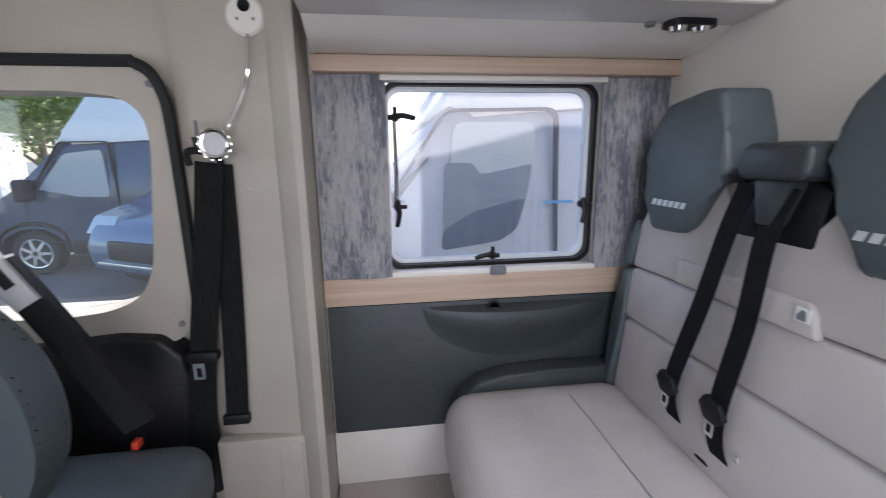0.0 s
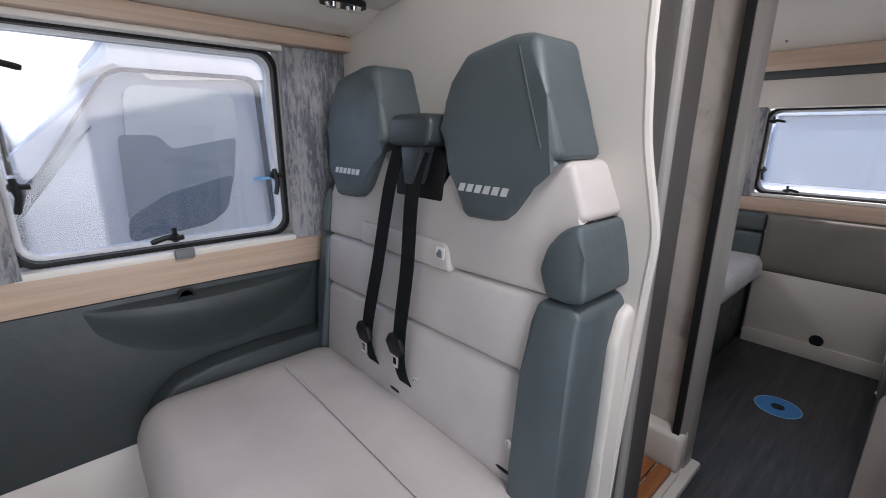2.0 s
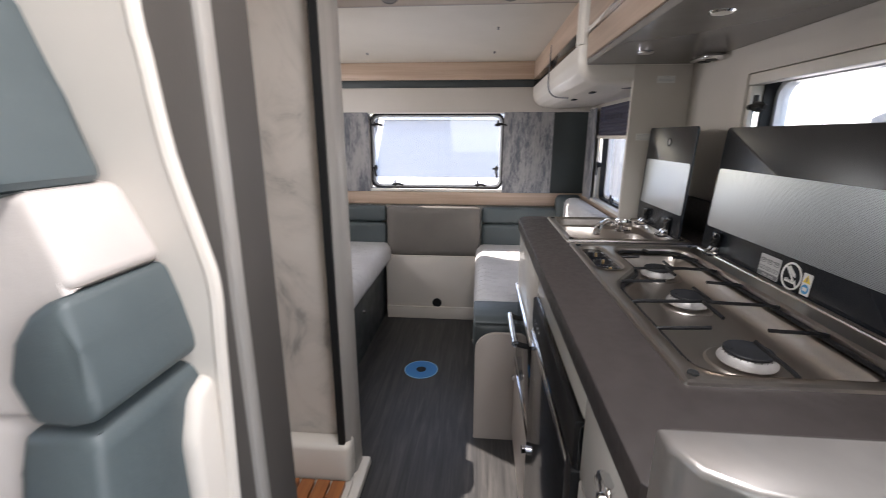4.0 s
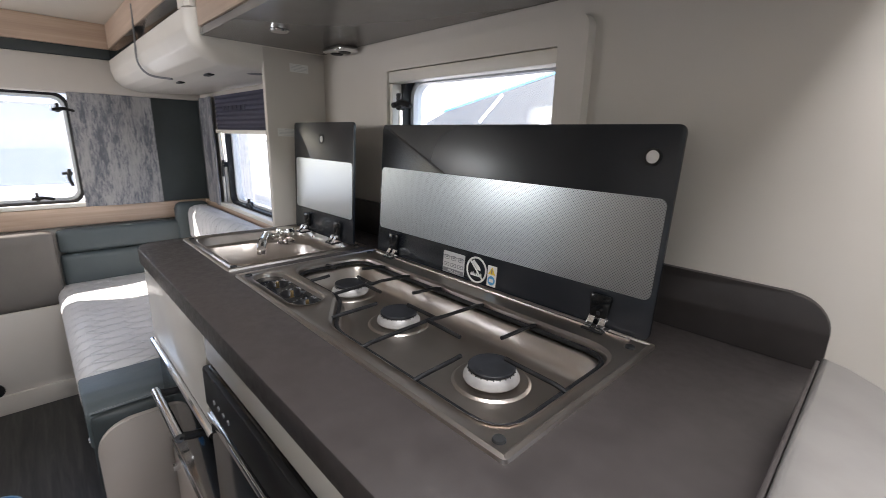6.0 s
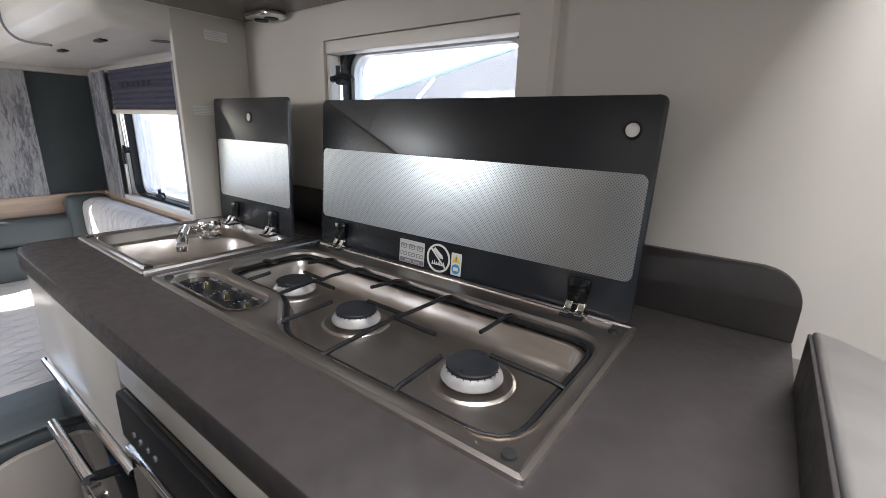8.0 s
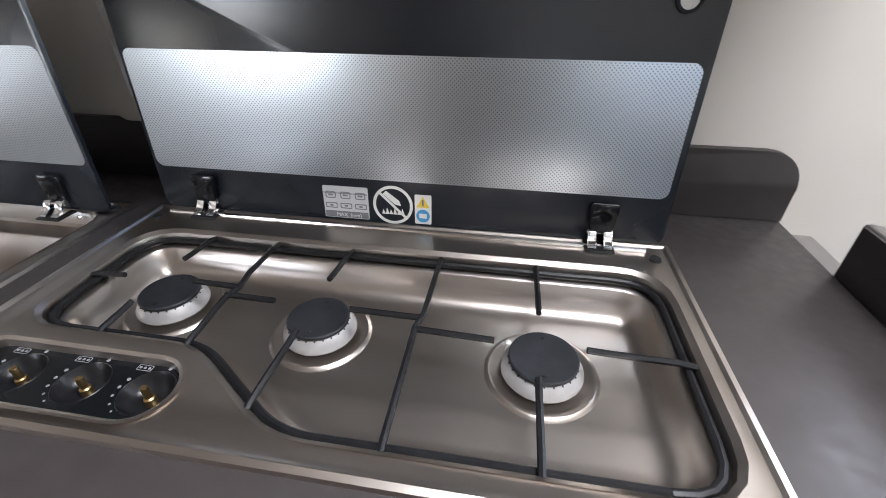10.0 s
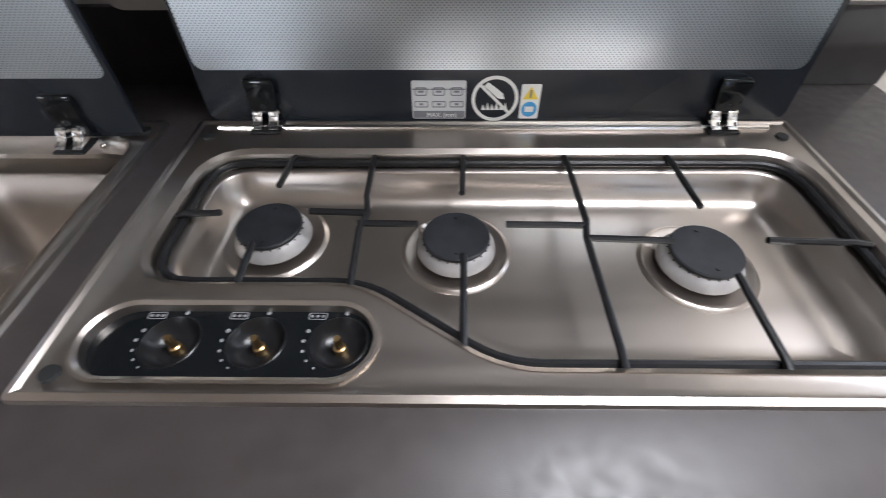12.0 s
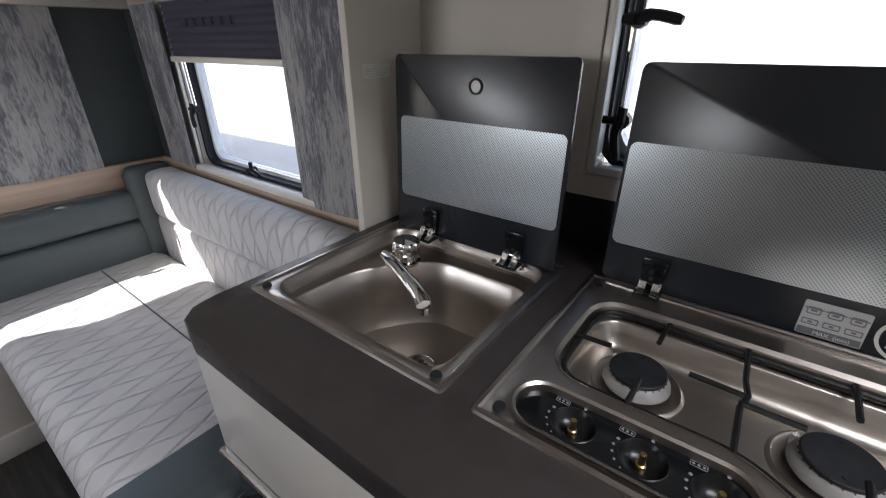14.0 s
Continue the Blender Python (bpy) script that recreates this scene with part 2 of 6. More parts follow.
def perforated(name):
    """Silver printed glass with a fine grid of dark dots."""
    m = material(name, (0.5, 0.5, 0.5), 0.3, 1.0)
    b = m.node_tree.nodes["Principled BSDF"]
    tc = m.node_tree.nodes.new("ShaderNodeTexCoord")
    mp = node(m, "ShaderNodeMapping", Rotation=(0, radians(45), 0), Scale=(335, 1, 335))
    link(m, tc, "Object", mp, "Vector")
    sep = m.node_tree.nodes.new("ShaderNodeSeparateXYZ")
    link(m, mp, 0, sep, 0)
    sq = []
    for axis in ("X", "Z"):
        f = m.node_tree.nodes.new("ShaderNodeMath")
        f.operation = "FRACT"
        link(m, sep, axis, f, 0)
        s = m.node_tree.nodes.new("ShaderNodeMath")
        s.operation = "SUBTRACT"
        s.inputs[1].default_value = 0.5
        link(m, f, 0, s, 0)
        p = m.node_tree.nodes.new("ShaderNodeMath")
        p.operation = "MULTIPLY"
        link(m, s, 0, p, 0)
        link(m, s, 0, p, 1)
        sq.append(p)
    add = m.node_tree.nodes.new("ShaderNodeMath")
    add.operation = "ADD"
    link(m, sq[0], 0, add, 0)
    link(m, sq[1], 0, add, 1)
    r = ramp(m, [(0.030, (0.13, 0.15, 0.17)), (0.075, (0.56, 0.605, 0.64))])
    link(m, add, 0, r, 0)
    link(m, r, 0, b, "Base Color")
    b.inputs["Roughness"].default_value = 0.28
    return m


PERF = perforated("dotted_silver_glass")


def vinyl_floor():
    m = material("dark_wood_vinyl", (0.05, 0.05, 0.05), 0.42)
    b = m.node_tree.nodes["Principled BSDF"]
    mp = coords(m, (2.2, 34, 34))
    n = node(m, "ShaderNodeTexNoise", Scale=1.0, Detail=8.0, Roughness=0.7, Distortion=0.8)
    link(m, mp, 0, n, "Vector")
    r = ramp(m, [(0.3, (0.015, 0.015, 0.016)), (0.5, (0.038, 0.037, 0.037)), (0.72, (0.080, 0.076, 0.072))])
    link(m, n, "Fac", r, 0)
    link(m, r, 0, b, "Base Color")
    bp = node(m, "ShaderNodeBump", Strength=0.15, Distance=0.001)
    link(m, n, "Fac", bp, "Height")
    link(m, bp, 0, b, "Normal")
    return m


FLOOR = vinyl_floor()


# ---- builders ----
def B():
    return bmesh.new()


def link_mesh(name, bm, mat, angle=35):
    bmesh.ops.recalc_face_normals(bm, faces=bm.faces)
    me = bpy.data.meshes.new(name)
    bm.to_mesh(me)
    bm.free()
    for p in me.polygons:
        p.use_smooth = True
    me.set_sharp_from_angle(angle=radians(angle))
    me.materials.append(mat)
    return new(name, me)


def part(name, bm, mat, parent, label=""):
    ob = link_mesh(name, bm, mat)
    ob.parent = parent
    if parent.type == "EMPTY":
        ob.matrix_parent_inverse = Matrix.Translation(-parent.location)
    return tagged(ob, label)


def thing(name, at, label, category, group=""):
    e = new(name)
    e.empty_display_size = 0.05
    e.location = at
    return tagged(e, label, category, group)


def solid(name, bm, mat, label, category, group=""):
    return tagged(link_mesh(name, bm, mat), label, category, group)


def setting(name, bm, mat, label):
    return tagged(link_mesh(name, bm, mat), label, "structure", kind="structure")


def box(bm, x0, x1, y0, y1, z0, z1, bev=0.0, seg=2):
    m = Matrix.Translation(((x0 + x1) / 2, (y0 + y1) / 2, (z0 + z1) / 2)) @ Matrix.Diagonal((abs(x1 - x0), abs(y1 - y0), abs(z1 - z0), 1))
    r = bmesh.ops.create_cube(bm, size=1.0, matrix=m)
    if bev:
        ed = list({e for v in r["verts"] for e in v.link_edges})
        bmesh.ops.bevel(bm, geom=ed, offset=bev, segments=seg, affect="EDGES", profile=0.5)
    return bm


def lay(axis, u, v, w):
    """A point from plane coordinates u, v and the height w along the axis."""
    return {"x": (w, u, v), "y": (u, w, v), "z": (u, v, w)}[axis]


def prism(bm, pts, axis, a, b, bev=0.0, seg=2, ends_only=False):
    lo = [bm.verts.new(lay(axis, u, v, a)) for u, v in pts]
    hi = [bm.verts.new(lay(axis, u, v, b)) for u, v in pts]
    n = len(pts)
    f = [bm.faces.new(lo), bm.faces.new(hi)]
    side = [bm.faces.new((lo[i], lo[(i + 1) % n], hi[(i + 1) % n], hi[i])) for i in range(n)]
    if bev:
        ed = list({e for q in f for e in q.edges}) if ends_only else list({e for q in f + side for e in q.edges})
        bmesh.ops.bevel(bm, geom=ed, offset=bev, segments=seg, affect="EDGES", profile=0.5)
    return bm


def rrect(u0, u1, v0, v1, r, n=5):
    """A rounded rectangle as points; r may be four radii, from the lower left, counterclockwise."""
    rs = r if isinstance(r, (list, tuple)) else (r,) * 4
    out = []
    for (cu, cv, a0), q in zip(((u0, v0, 180), (u1, v0, 270), (u1, v1, 0), (u0, v1, 90)), rs):
        su, sv = (1 if cu == u0 else -1), (1 if cv == v0 else -1)
        if q < 1e-5:
            out.append((cu, cv))
            continue
        for i in range(n + 1):
            a = radians(a0 + 90 * i / n)
            out.append((cu + su * q + q * math.cos(a), cv + sv * q + q * math.sin(a)))
    return out


def ring(bm, outer, inner, axis, a, b):
    """A flat frame between two outlines with as many points each."""
    n = len(outer)
    vs = [[bm.verts.new(lay(axis, u, v, w)) for u, v in o] for o in (outer, inner) for w in (a, b)]
    oa, ob, ia, ib = vs
    for i in range(n):
        j = (i + 1) % n
        for q in ((oa[i], oa[j], ia[j], ia[i]), (ob[i], ob[j], ib[j], ib[i]), (oa[i], oa[j], ob[j], ob[i]), (ia[i], ia[j], ib[j], ib[i])):
            bm.faces.new(q)
    return bm


def arc_corners(pts, r, n=5):
    """Rounds the corners of a polygon."""
    out = []
    m = len(pts)
    for i in range(m):
        p, a, b = Vector(pts[i]), Vector(pts[i - 1]), Vector(pts[(i + 1) % m])
        da, db = (a - p), (b - p)
        q = r[i] if isinstance(r, (list, tuple)) else r
        q = min(q, da.length * 0.48, db.length * 0.48)
        s, e = p + da.normalized() * q, p + db.normalized() * q
        for k in range(n + 1):
            f = k / n
            out.append(tuple((1 - f) ** 2 * s + 2 * f * (1 - f) * p + f * f * e))
    return out


def inset(pts, d):
    """Moves a counterclockwise outline inwards by d."""
    out, m = [], len(pts)
    area = sum(pts[i][0] * pts[(i + 1) % m][1] - pts[(i + 1) % m][0] * pts[i][1] for i in range(m))
    sg = 1 if area > 0 else -1
    for i in range(m):
        a, p, b = Vector(pts[i - 1]), Vector(pts[i]), Vector(pts[(i + 1) % m])
        u, v = (p - a), (b - p)
        u = u.normalized() if u.length > 1e-9 else v.normalized()
        v = v.normalized() if v.length > 1e-9 else u
        n = Vector((-(u.y + v.y), u.x + v.x))
        n = n.normalized() if n.length > 1e-9 else Vector((-u.y, u.x))
        out.append(tuple(p + sg * n * d))
    return out


def loft(bm, loops, cap=(True, True)):
    """Joins closed loops of equal length with faces."""
    vs = [[bm.verts.new(p) for p in l] for l in loops]
    n = len(vs[0])
    for a, b in zip(vs, vs[1:]):
        for i in range(n):
            bm.faces.new((a[i], a[(i + 1) % n], b[(i + 1) % n], b[i]))
    if cap[0]:
        bm.faces.new(vs[0])
    if cap[1]:
        bm.faces.new(vs[-1])
    return bm


def tube(bm, pts, r, n=8):
    """A round bar along points; r a number or one for each point."""
    pts = [Vector(p) for p in pts]
    rs = r if isinstance(r, (list, tuple)) else [r] * len(pts)
    loops, side = [], None
    for i, p in enumerate(pts):
        d = (pts[min(i + 1, len(pts) - 1)] - pts[max(i - 1, 0)]).normalized()
        if side is None:
            side = d.orthogonal().normalized()
        side = (side - d * side.dot(d)).normalized()
        up = d.cross(side)
        loops.append([p + rs[i] * (math.cos(6.28318 * k / n) * side + math.sin(6.28318 * k / n) * up) for k in range(n)])
    return loft(bm, loops)


def smooth_path(pts, n=6):
    """A Catmull-Rom line through points."""
    pts = [Vector(p) for p in pts]
    out = []
    for i in range(len(pts) - 1):
        p0, p1, p2, p3 = pts[max(i - 1, 0)], pts[i], pts[i + 1], pts[min(i + 2, len(pts) - 1)]
        for k in range(n):
            t = k / n
            out.append(0.5 * (2 * p1 + (p2 - p0) * t + (2 * p0 - 5 * p1 + 4 * p2 - p3) * t * t + (3 * p1 - p0 - 3 * p2 + p3) * t ** 3))
    return out + [pts[-1]]


def lathe(bm, prof, at, axis="z", n=28):
    """Turned shape: (radius, height) pairs about an axis through at."""
    loops = []
    for r, h in prof:
        l = []
        for k in range(n):
            a = 6.28318531 * k / n
            u, v = r * math.cos(a), r * math.sin(a)
            x, y, z = lay(axis, u, v, h)
            l.append((at[0] + x, at[1] + y, at[2] + z))
        loops.append(l)
    return loft(bm, loops)


def ribbon(bm, pts, width, thick, across):
    """A strap along points; across: the unit direction of its width."""
    pts = [Vector(p) for p in pts]
    w = Vector(across).normalized()
    loops = []
    for i, p in enumerate(pts):
        d = (pts[min(i + 1, len(pts) - 1)] - pts[max(i - 1, 0)]).normalized()
        s = (w - d * w.dot(d)).normalized() * width / 2
        u = d.cross(s).normalized() * thick / 2
        loops.append([p - s - u, p + s - u, p + s + u, p - s + u])
    return loft(bm, loops)


def lean(bm, z0, k):
    """Shears a mesh backwards with height."""
    for v in bm.verts:
        v.co.x += k * (v.co.z - z0)
    return bm


def puff(bm, amount, axis, lo, hi, others):
    """Swells the front of a cushion in its middle."""
    (i, a0, a1), (j, b0, b1) = others
    for v in bm.verts:
        t = max(0.0, min(1.0, (v.co[axis] - lo) / (hi - lo)))
        fa = max(0.0, 1 - ((v.co[i] - a0) / (a1 - a0) * 2 - 1) ** 2)
        fb = max(0.0, 1 - ((v.co[j] - b0) / (b1 - b0) * 2 - 1) ** 2)
        v.co[axis] += amount * t * math.sqrt(fa * fb)
    return bm


def cushion(x0, x1, y0, y1, z0, z1, r, cuts=6):
    """A soft block: a fine grid of faces with rounded edges."""
    bm = B()
    bmesh.ops.create_cube(bm, size=2.0)
    bmesh.ops.subdivide_edges(bm, edges=bm.edges[:], cuts=cuts, use_grid_fill=True)
    hx, hy, hz = (x1 - x0) / 2, (y1 - y0) / 2, (z1 - z0) / 2
    c = Vector(((x0 + x1) / 2, (y0 + y1) / 2, (z0 + z1) / 2))
    r = min(r, hx, hy, hz)
    for v in bm.verts:
        # pull grid rows to the edges so that the rounding has enough faces
        s = [math.copysign(abs(q) ** 0.55, q) for q in v.co]
        p = Vector((s[0] * hx, s[1] * hy, s[2] * hz))
        core = Vector((max(-hx + r, min(hx - r, p.x)), max(-hy + r, min(hy - r, p.y)), max(-hz + r, min(hz - r, p.z))))
        d = p - core
        if d.length > 1e-6:
            p = core + d.normalized() * r if sum(1 for k in range(3) if abs(d[k]) > 1e-6) > 1 else p
        v.co = c + p
    return bm


def window_in_wall(name, axis, rect, w_in, w_out, label, lap=0.0):
    """A caravan window: black frame, light trim, clear acrylic pane. axis: the wall's normal."""
    u0, u1, v0, v1 = rect
    mid = (u0 + u1) / 2, (v0 + v1) / 2
    at = lay(axis, mid[0], v0, w_in)
    win = tagged(thing(name, at, label, "window"), kind="structure")
    s = 1 if w_out > w_in else -1
    bm = ring(B(), rrect(u0, u1, v0, v1, 0.045), rrect(u0 + 0.011, u1 - 0.011, v0 + 0.011, v1 - 0.011, 0.043), axis, w_in + s * 0.012, w_out + s * 0.012)
    part("window_frame", bm, BLACK, win, "black frame")
    bm = ring(B(), rrect(u0 + 0.011, u1 - 0.011, v0 + 0.011, v1 - 0.011, 0.043), rrect(u0 + 0.022, u1 - 0.022, v0 + 0.022, v1 - 0.022, 0.038), axis, w_in + s * 0.038, w_out + s * 0.02)
    part("pane_edge", bm, material_edge, win, "translucent rim of the pane")
    bm = prism(B(), rrect(u0 + 0.022, u1 - 0.022, v0 + 0.022, v1 - 0.022, 0.038), axis, w_out + s * 0.004, w_out + s * 0.010)
    p = part("pane", bm, PANE, win, "clear acrylic pane")
    p.visible_shadow = False
    return win


material_edge = material("acrylic_rim", (0.75, 0.77, 0.80), 0.2)


def catch(parent, at, axis, flip=1, turn=0):
    """A black swivel catch with its lever."""
    x, y, z = at
    o = Vector(at)
    d = {"y": Vector((0, -1, 0)), "x": Vector((-1, 0, 0)), "-y": Vector((0, 1, 0))}[axis]
    along = Vector((1, 0, 0)) if "y" in axis else Vector((0, 1, 0))
    up = Vector((0, 0, 1))
    if turn:
        along, up = up, along
    bm = B()
    tube(bm, [o - d * 0.004, o + d * 0.012], 0.012, 10)
    tube(bm, [o + d * 0.012 + up * 0.018 * flip, o + d * 0.016], 0.007, 8)
    tube(bm, smooth_path([o + d * 0.012, o + d * 0.017 - up * 0.02 * flip + along * 0.004, o + d * 0.02 - up * 0.055 * flip - along * 0.004], 4), [0.008] * 4 + [0.007] * 4 + [0.0055], 8)
    ring_pts = [o + d * 0.01 + along * 0.026, o + d * 0.01 + along * 0.004]
    tube(bm, ring_pts, 0.006, 8)
    return part("catch", bm, BLACK, parent, "black swivel catch")


# ---- setting ----
def wall_with_holes(name, axis, u0, u1, v0, v1, a, b, holes, mat, label):
    """A thick wall with rectangular openings, one closed shell."""
    bm = B()
    us = sorted({u0, u1, *[q for h in holes for q in h[:2]]})
    vs = sorted({v0, v1, *[q for h in holes for q in h[2:]]})
    verts = {}

    def corner(i, j, w):
        key = (i, j, w)
        if key not in verts:
            verts[key] = bm.verts.new(lay(axis, us[i], vs[j], w))
        return verts[key]

    def filled(i, j):
        if not (0 <= i < len(us) - 1 and 0 <= j < len(vs) - 1):
            return False
        cu, cv = (us[i] + us[i + 1]) / 2, (vs[j] + vs[j + 1]) / 2
        return not any(h[0] < cu < h[1] and h[2] < cv < h[3] for h in holes)

    for i in range(len(us) - 1):
        for j in range(len(vs) - 1):
            if not filled(i, j):
                continue
            for w in (a, b):
                bm.faces.new([corner(i, j, w), corner(i + 1, j, w), corner(i + 1, j + 1, w), corner(i, j + 1, w)])
            for di, dj, p, q in ((-1, 0, (i, j), (i, j + 1)), (1, 0, (i + 1, j), (i + 1, j + 1)), (0, -1, (i, j), (i + 1, j)), (0, 1, (i, j + 1), (i + 1, j + 1))):
                if not filled(i + di, j + dj):
                    bm.faces.new([corner(*p, a), corner(*q, a), corner(*q, b), corner(*p, b)])
    return setting(name, bm, mat, label)


SIDE, KITCH, REAR = 1.47, -0.515, 3.70
WIN_A = (0.525, 1.150, 0.888, 1.412)
WIN_B = (2.50, 3.20, 1.16, 1.46)
WIN_C = (0.0, 0.864, 0.866, 1.340)
WIN_K = (1.575, 2.040, 1.062, 1.345)
WIN_L = (2.74, 3.385, 0.860, 1.350)
DOOR_H = (0.22, 0.82, 0.0, 1.86)
setting("floor", box(B(), -0.35, 3.76, -0.57, 1.53, -0.05, 0.0), FLOOR, "dark grey wood-look vinyl floor")
setting("cab_floor", box(B(), -1.70, -0.35, -0.57, 1.53, -0.05, 0.05), RUBBER, "black rubber cab floor")
wall_with_holes("wall_side", "y", 0.345, 3.70, 0.0, 2.0, SIDE, SIDE + 0.05, [WIN_A, WIN_B], CREAM, "cream wallboard side wall with window openings")
wall_with_holes("wall_kitchen", "y", -0.30, 3.70, 0.0, 2.0, KITCH, KITCH - 0.05, [DOOR_H, WIN_K, WIN_L], CREAM, "cream wallboard kitchen wall with window openings")
wall_with_holes("wall_rear", "x", KITCH - 0.05, SIDE + 0.05, 0.0, 2.0, REAR, REAR + 0.05, [WIN_C], CREAM, "cream wallboard rear wall with a wide window")
wall_with_holes("wall_cab_far", "y", -1.65, -0.30, 0.0, 2.0, KITCH - 0.005, KITCH - 0.06, [(-0.85, -0.32, 0.84, 1.36)], CABTRIM, "cream plastic far cab side with a window opening")
wall_with_holes("wall_cab_front", "x", KITCH - 0.06, SIDE + 0.05, 0.0, 2.0, -1.65, -1.60, [(-0.35, 1.30, 0.92, 1.60)], CABTRIM, "cream and grey cab front under the windscreen")
# the ceiling opening is added only to hold the overhead fill lamp
wall_with_holes("ceiling", "z", -1.65, 2.47, KITCH - 0.05, SIDE + 0.05, 1.95, 2.0, [(0.86, 1.46, -0.21, 0.21)], CEIL, "cream ceiling lining with an opening added for overhead fill light")
setting("bed_underside", box(B(), 2.47, REAR, KITCH + 0.001, SIDE - 0.001, 1.632, 1.66), CEIL, "cream underside of the raised drop-down bed")
bm = box(B(), 2.455, 2.47, KITCH + 0.001, SIDE - 0.001, 1.622, 1.95, 0.004)
setting("bed_fascia", bm, TAUPE, "taupe front board of the drop-down bed")
p = setting("windscreen", box(B(), -1.64, -1.63, -0.35, 1.30, 0.92, 1.60), GLASS, "clear cab windscreen")
p.visible_shadow = False
# unseen panel added to keep the sun out of that opening
p = setting("rooflight", box(B(), 0.86, 1.46, -0.21, 0.21, 1.99, 1.998), COVERWHITE, "unseen white panel added to close the opening above the fill lamp")

# cab side: door with a rounded window, seal and pillar trim
YC = 1.40
wall_with_holes("wall_cab_door", "y", -1.65, 0.345, 0.0, 2.0, YC + 0.02, SIDE + 0.06, [(-0.83, 0.012, 0.822, 1.375)], CABTRIM, "cream cab wall with the door opening")


def cab_door():
    d = tagged(thing("door_1", (-0.4, YC, 0.1), "cream plastic cab door with dark lower panel and a large window", "door"), kind="structure")
    win = [(-0.84, 0.86), (-0.30, 0.828), (-0.16, 0.842), (-0.085, 0.875), (-0.048, 0.95), (-0.012, 1.25), (-0.020, 1.315), (-0.06, 1.352), (-0.16, 1.366), (-0.84, 1.366)]
    out = [(-0.90, 0.76), (-0.30, 0.75), (-0.10, 0.75), (-0.01, 0.752), (0.030, 0.80), (0.030, 1.30), (0.022, 1.39), (-0.02, 1.418), (-0.16, 1.42), (-0.90, 1.42)]
    win, out = arc_corners(win, 0.045), arc_corners(out, 0.03)
    part("door_lining", ring(B(), out, win, "y", YC - 0.03, YC + 0.075), CABTRIM, d, "cream moulded window surround")
    part("lower_panel", prism(B(), [(-0.90, 0.20), (0.0, 0.20), (0.018, 0.62), (0.005, 0.72), (-0.05, 0.775), (-0.15, 0.785), (-0.30, 0.772), (-0.90, 0.74)], "y", YC - 0.065, YC + 0.02, 0.014, 3), BLACK, d, "black plastic lower door panel")
    glass = part("pane", prism(B(), win, "y", YC + 0.05, YC + 0.056), GLASS, d, "clear door glass")
    glass.visible_shadow = False
    seal = smooth_path([(0.030, YC - 0.032, 0.30), (0.042, YC - 0.034, 0.80), (0.040, YC - 0.034, 1.25), (0.028, YC - 0.034, 1.37), (-0.015, YC - 0.034, 1.424), (-0.12, YC - 0.034, 1.430), (-0.90, YC - 0.034, 1.428)], 6)
    part("door_seal", tube(B(), seal, 0.013, 8), RUBBER, d, "black rubber door seal")
    for x, z in ((0.005, 1.382), (-0.002, 0.800)):
        part("screw_cap", lathe(B(), [(0.0, -0.006), (0.008, -0.005), (0.008, 0.0)], (x, YC - 0.03, z), "y", 12), INK, d, "dark screw cap")
    return d


cab_door()
# pillar trim between cab door and side window
bm = prism(B(), [(0.045, YC + 0.02), (0.050, 1.385), (0.10, 1.362), (0.20, 1.350), (0.275, 1.335), (0.290, 1.318), (0.325, 1.300), (0.343, 1.305), (0.345, SIDE), (0.345, 1.53), (0.045, 1.53)], "z", 0.0, 1.95)
setting("pillar_trim", bm, CABTRIM, "cream plastic pillar trim beside the cab door")
bm = prism(B(), [(-0.60, 1.66), (-0.05, 1.66), (0.02, 1.70), (0.02, 1.80), (-0.60, 1.80)], "y", 1.22, 1.42, 0.03, 3)
setting("cab_header_trim", bm, CABTRIM, "cream moulded header shelf over the cab door")
bm = box(B(), 0.35, 1.36, 0.62, SIDE, 0.0, 0.20, 0.006)
setting("seat_platform", bm, TAUPE, "taupe vinyl raised floor under the travel seat")

# bulkhead behind the travel seat, with the washroom's tambour jambs
edge = [(0.516, 1.95), (0.516, 1.39), (0.510, 1.28), (0.500, 1.18), (0.478, 1.08), (0.468, 1.02), (0.474, 0.90), (0.490, 0.5), (0.495, 0.0)]
prism(bm := B(), edge + [(SIDE, 0.0), (SIDE, 1.95)], "x", 1.343, 1.358)
setting("bulkhead", bm, CREAM, "cream bulkhead panel with a curved free edge")
tube(bm := B(), smooth_path([(1.350, y, z) for y, z in edge], 4), 0.009, 8)
setting("trim_bulkhead_edge", bm, CREAM, "white rounded edge moulding of the bulkhead")
for k, (x0, x1) in enumerate(((1.361, 1.458), (1.490, 1.600))):
    bm = B()
    n = int((x1 - x0) / 0.0068)
    for i in range(n):
        a = x0 + (x1 - x0) * i / n
        box(bm, a, a + (x1 - x0) / n * 0.9, 0.518, 0.530, 0.0, 1.95)
    setting("tambour_jamb_%d" % (k + 1), bm, TAMBOUR, "dark brown ribbed tambour door strip")
setting("jamb_strip", box(B(), 1.459, 1.489, 0.508, 0.535, 0.0, 1.95, 0.006), SATIN, "grey satin aluminium strip between tambour strips")
# washroom seen through the gap
setting("washroom_wall_1", box(B(), 1.60, 2.20, 0.98, 1.00, 0.0, 1.95), MARBLE, "marbled cream washroom wall")
setting("washroom_wall_2", box(B(), 2.135, 2.16, 0.59, 1.46, 0.0, 1.95), MARBLE, "marbled cream washroom end wall")
setting("washroom_wall_3", box(B(), 1.386, 1.60, 0.55, 1.46, 0.0, 1.95), CREAM, "cream washroom front wall")
prism(bm := B(), rrect(1.60, 2.135, 0.56, 0.98, 0.06), "z", 0.0, 0.05)
setting("shower_tray", bm, WHITE, "white moulded shower tray")
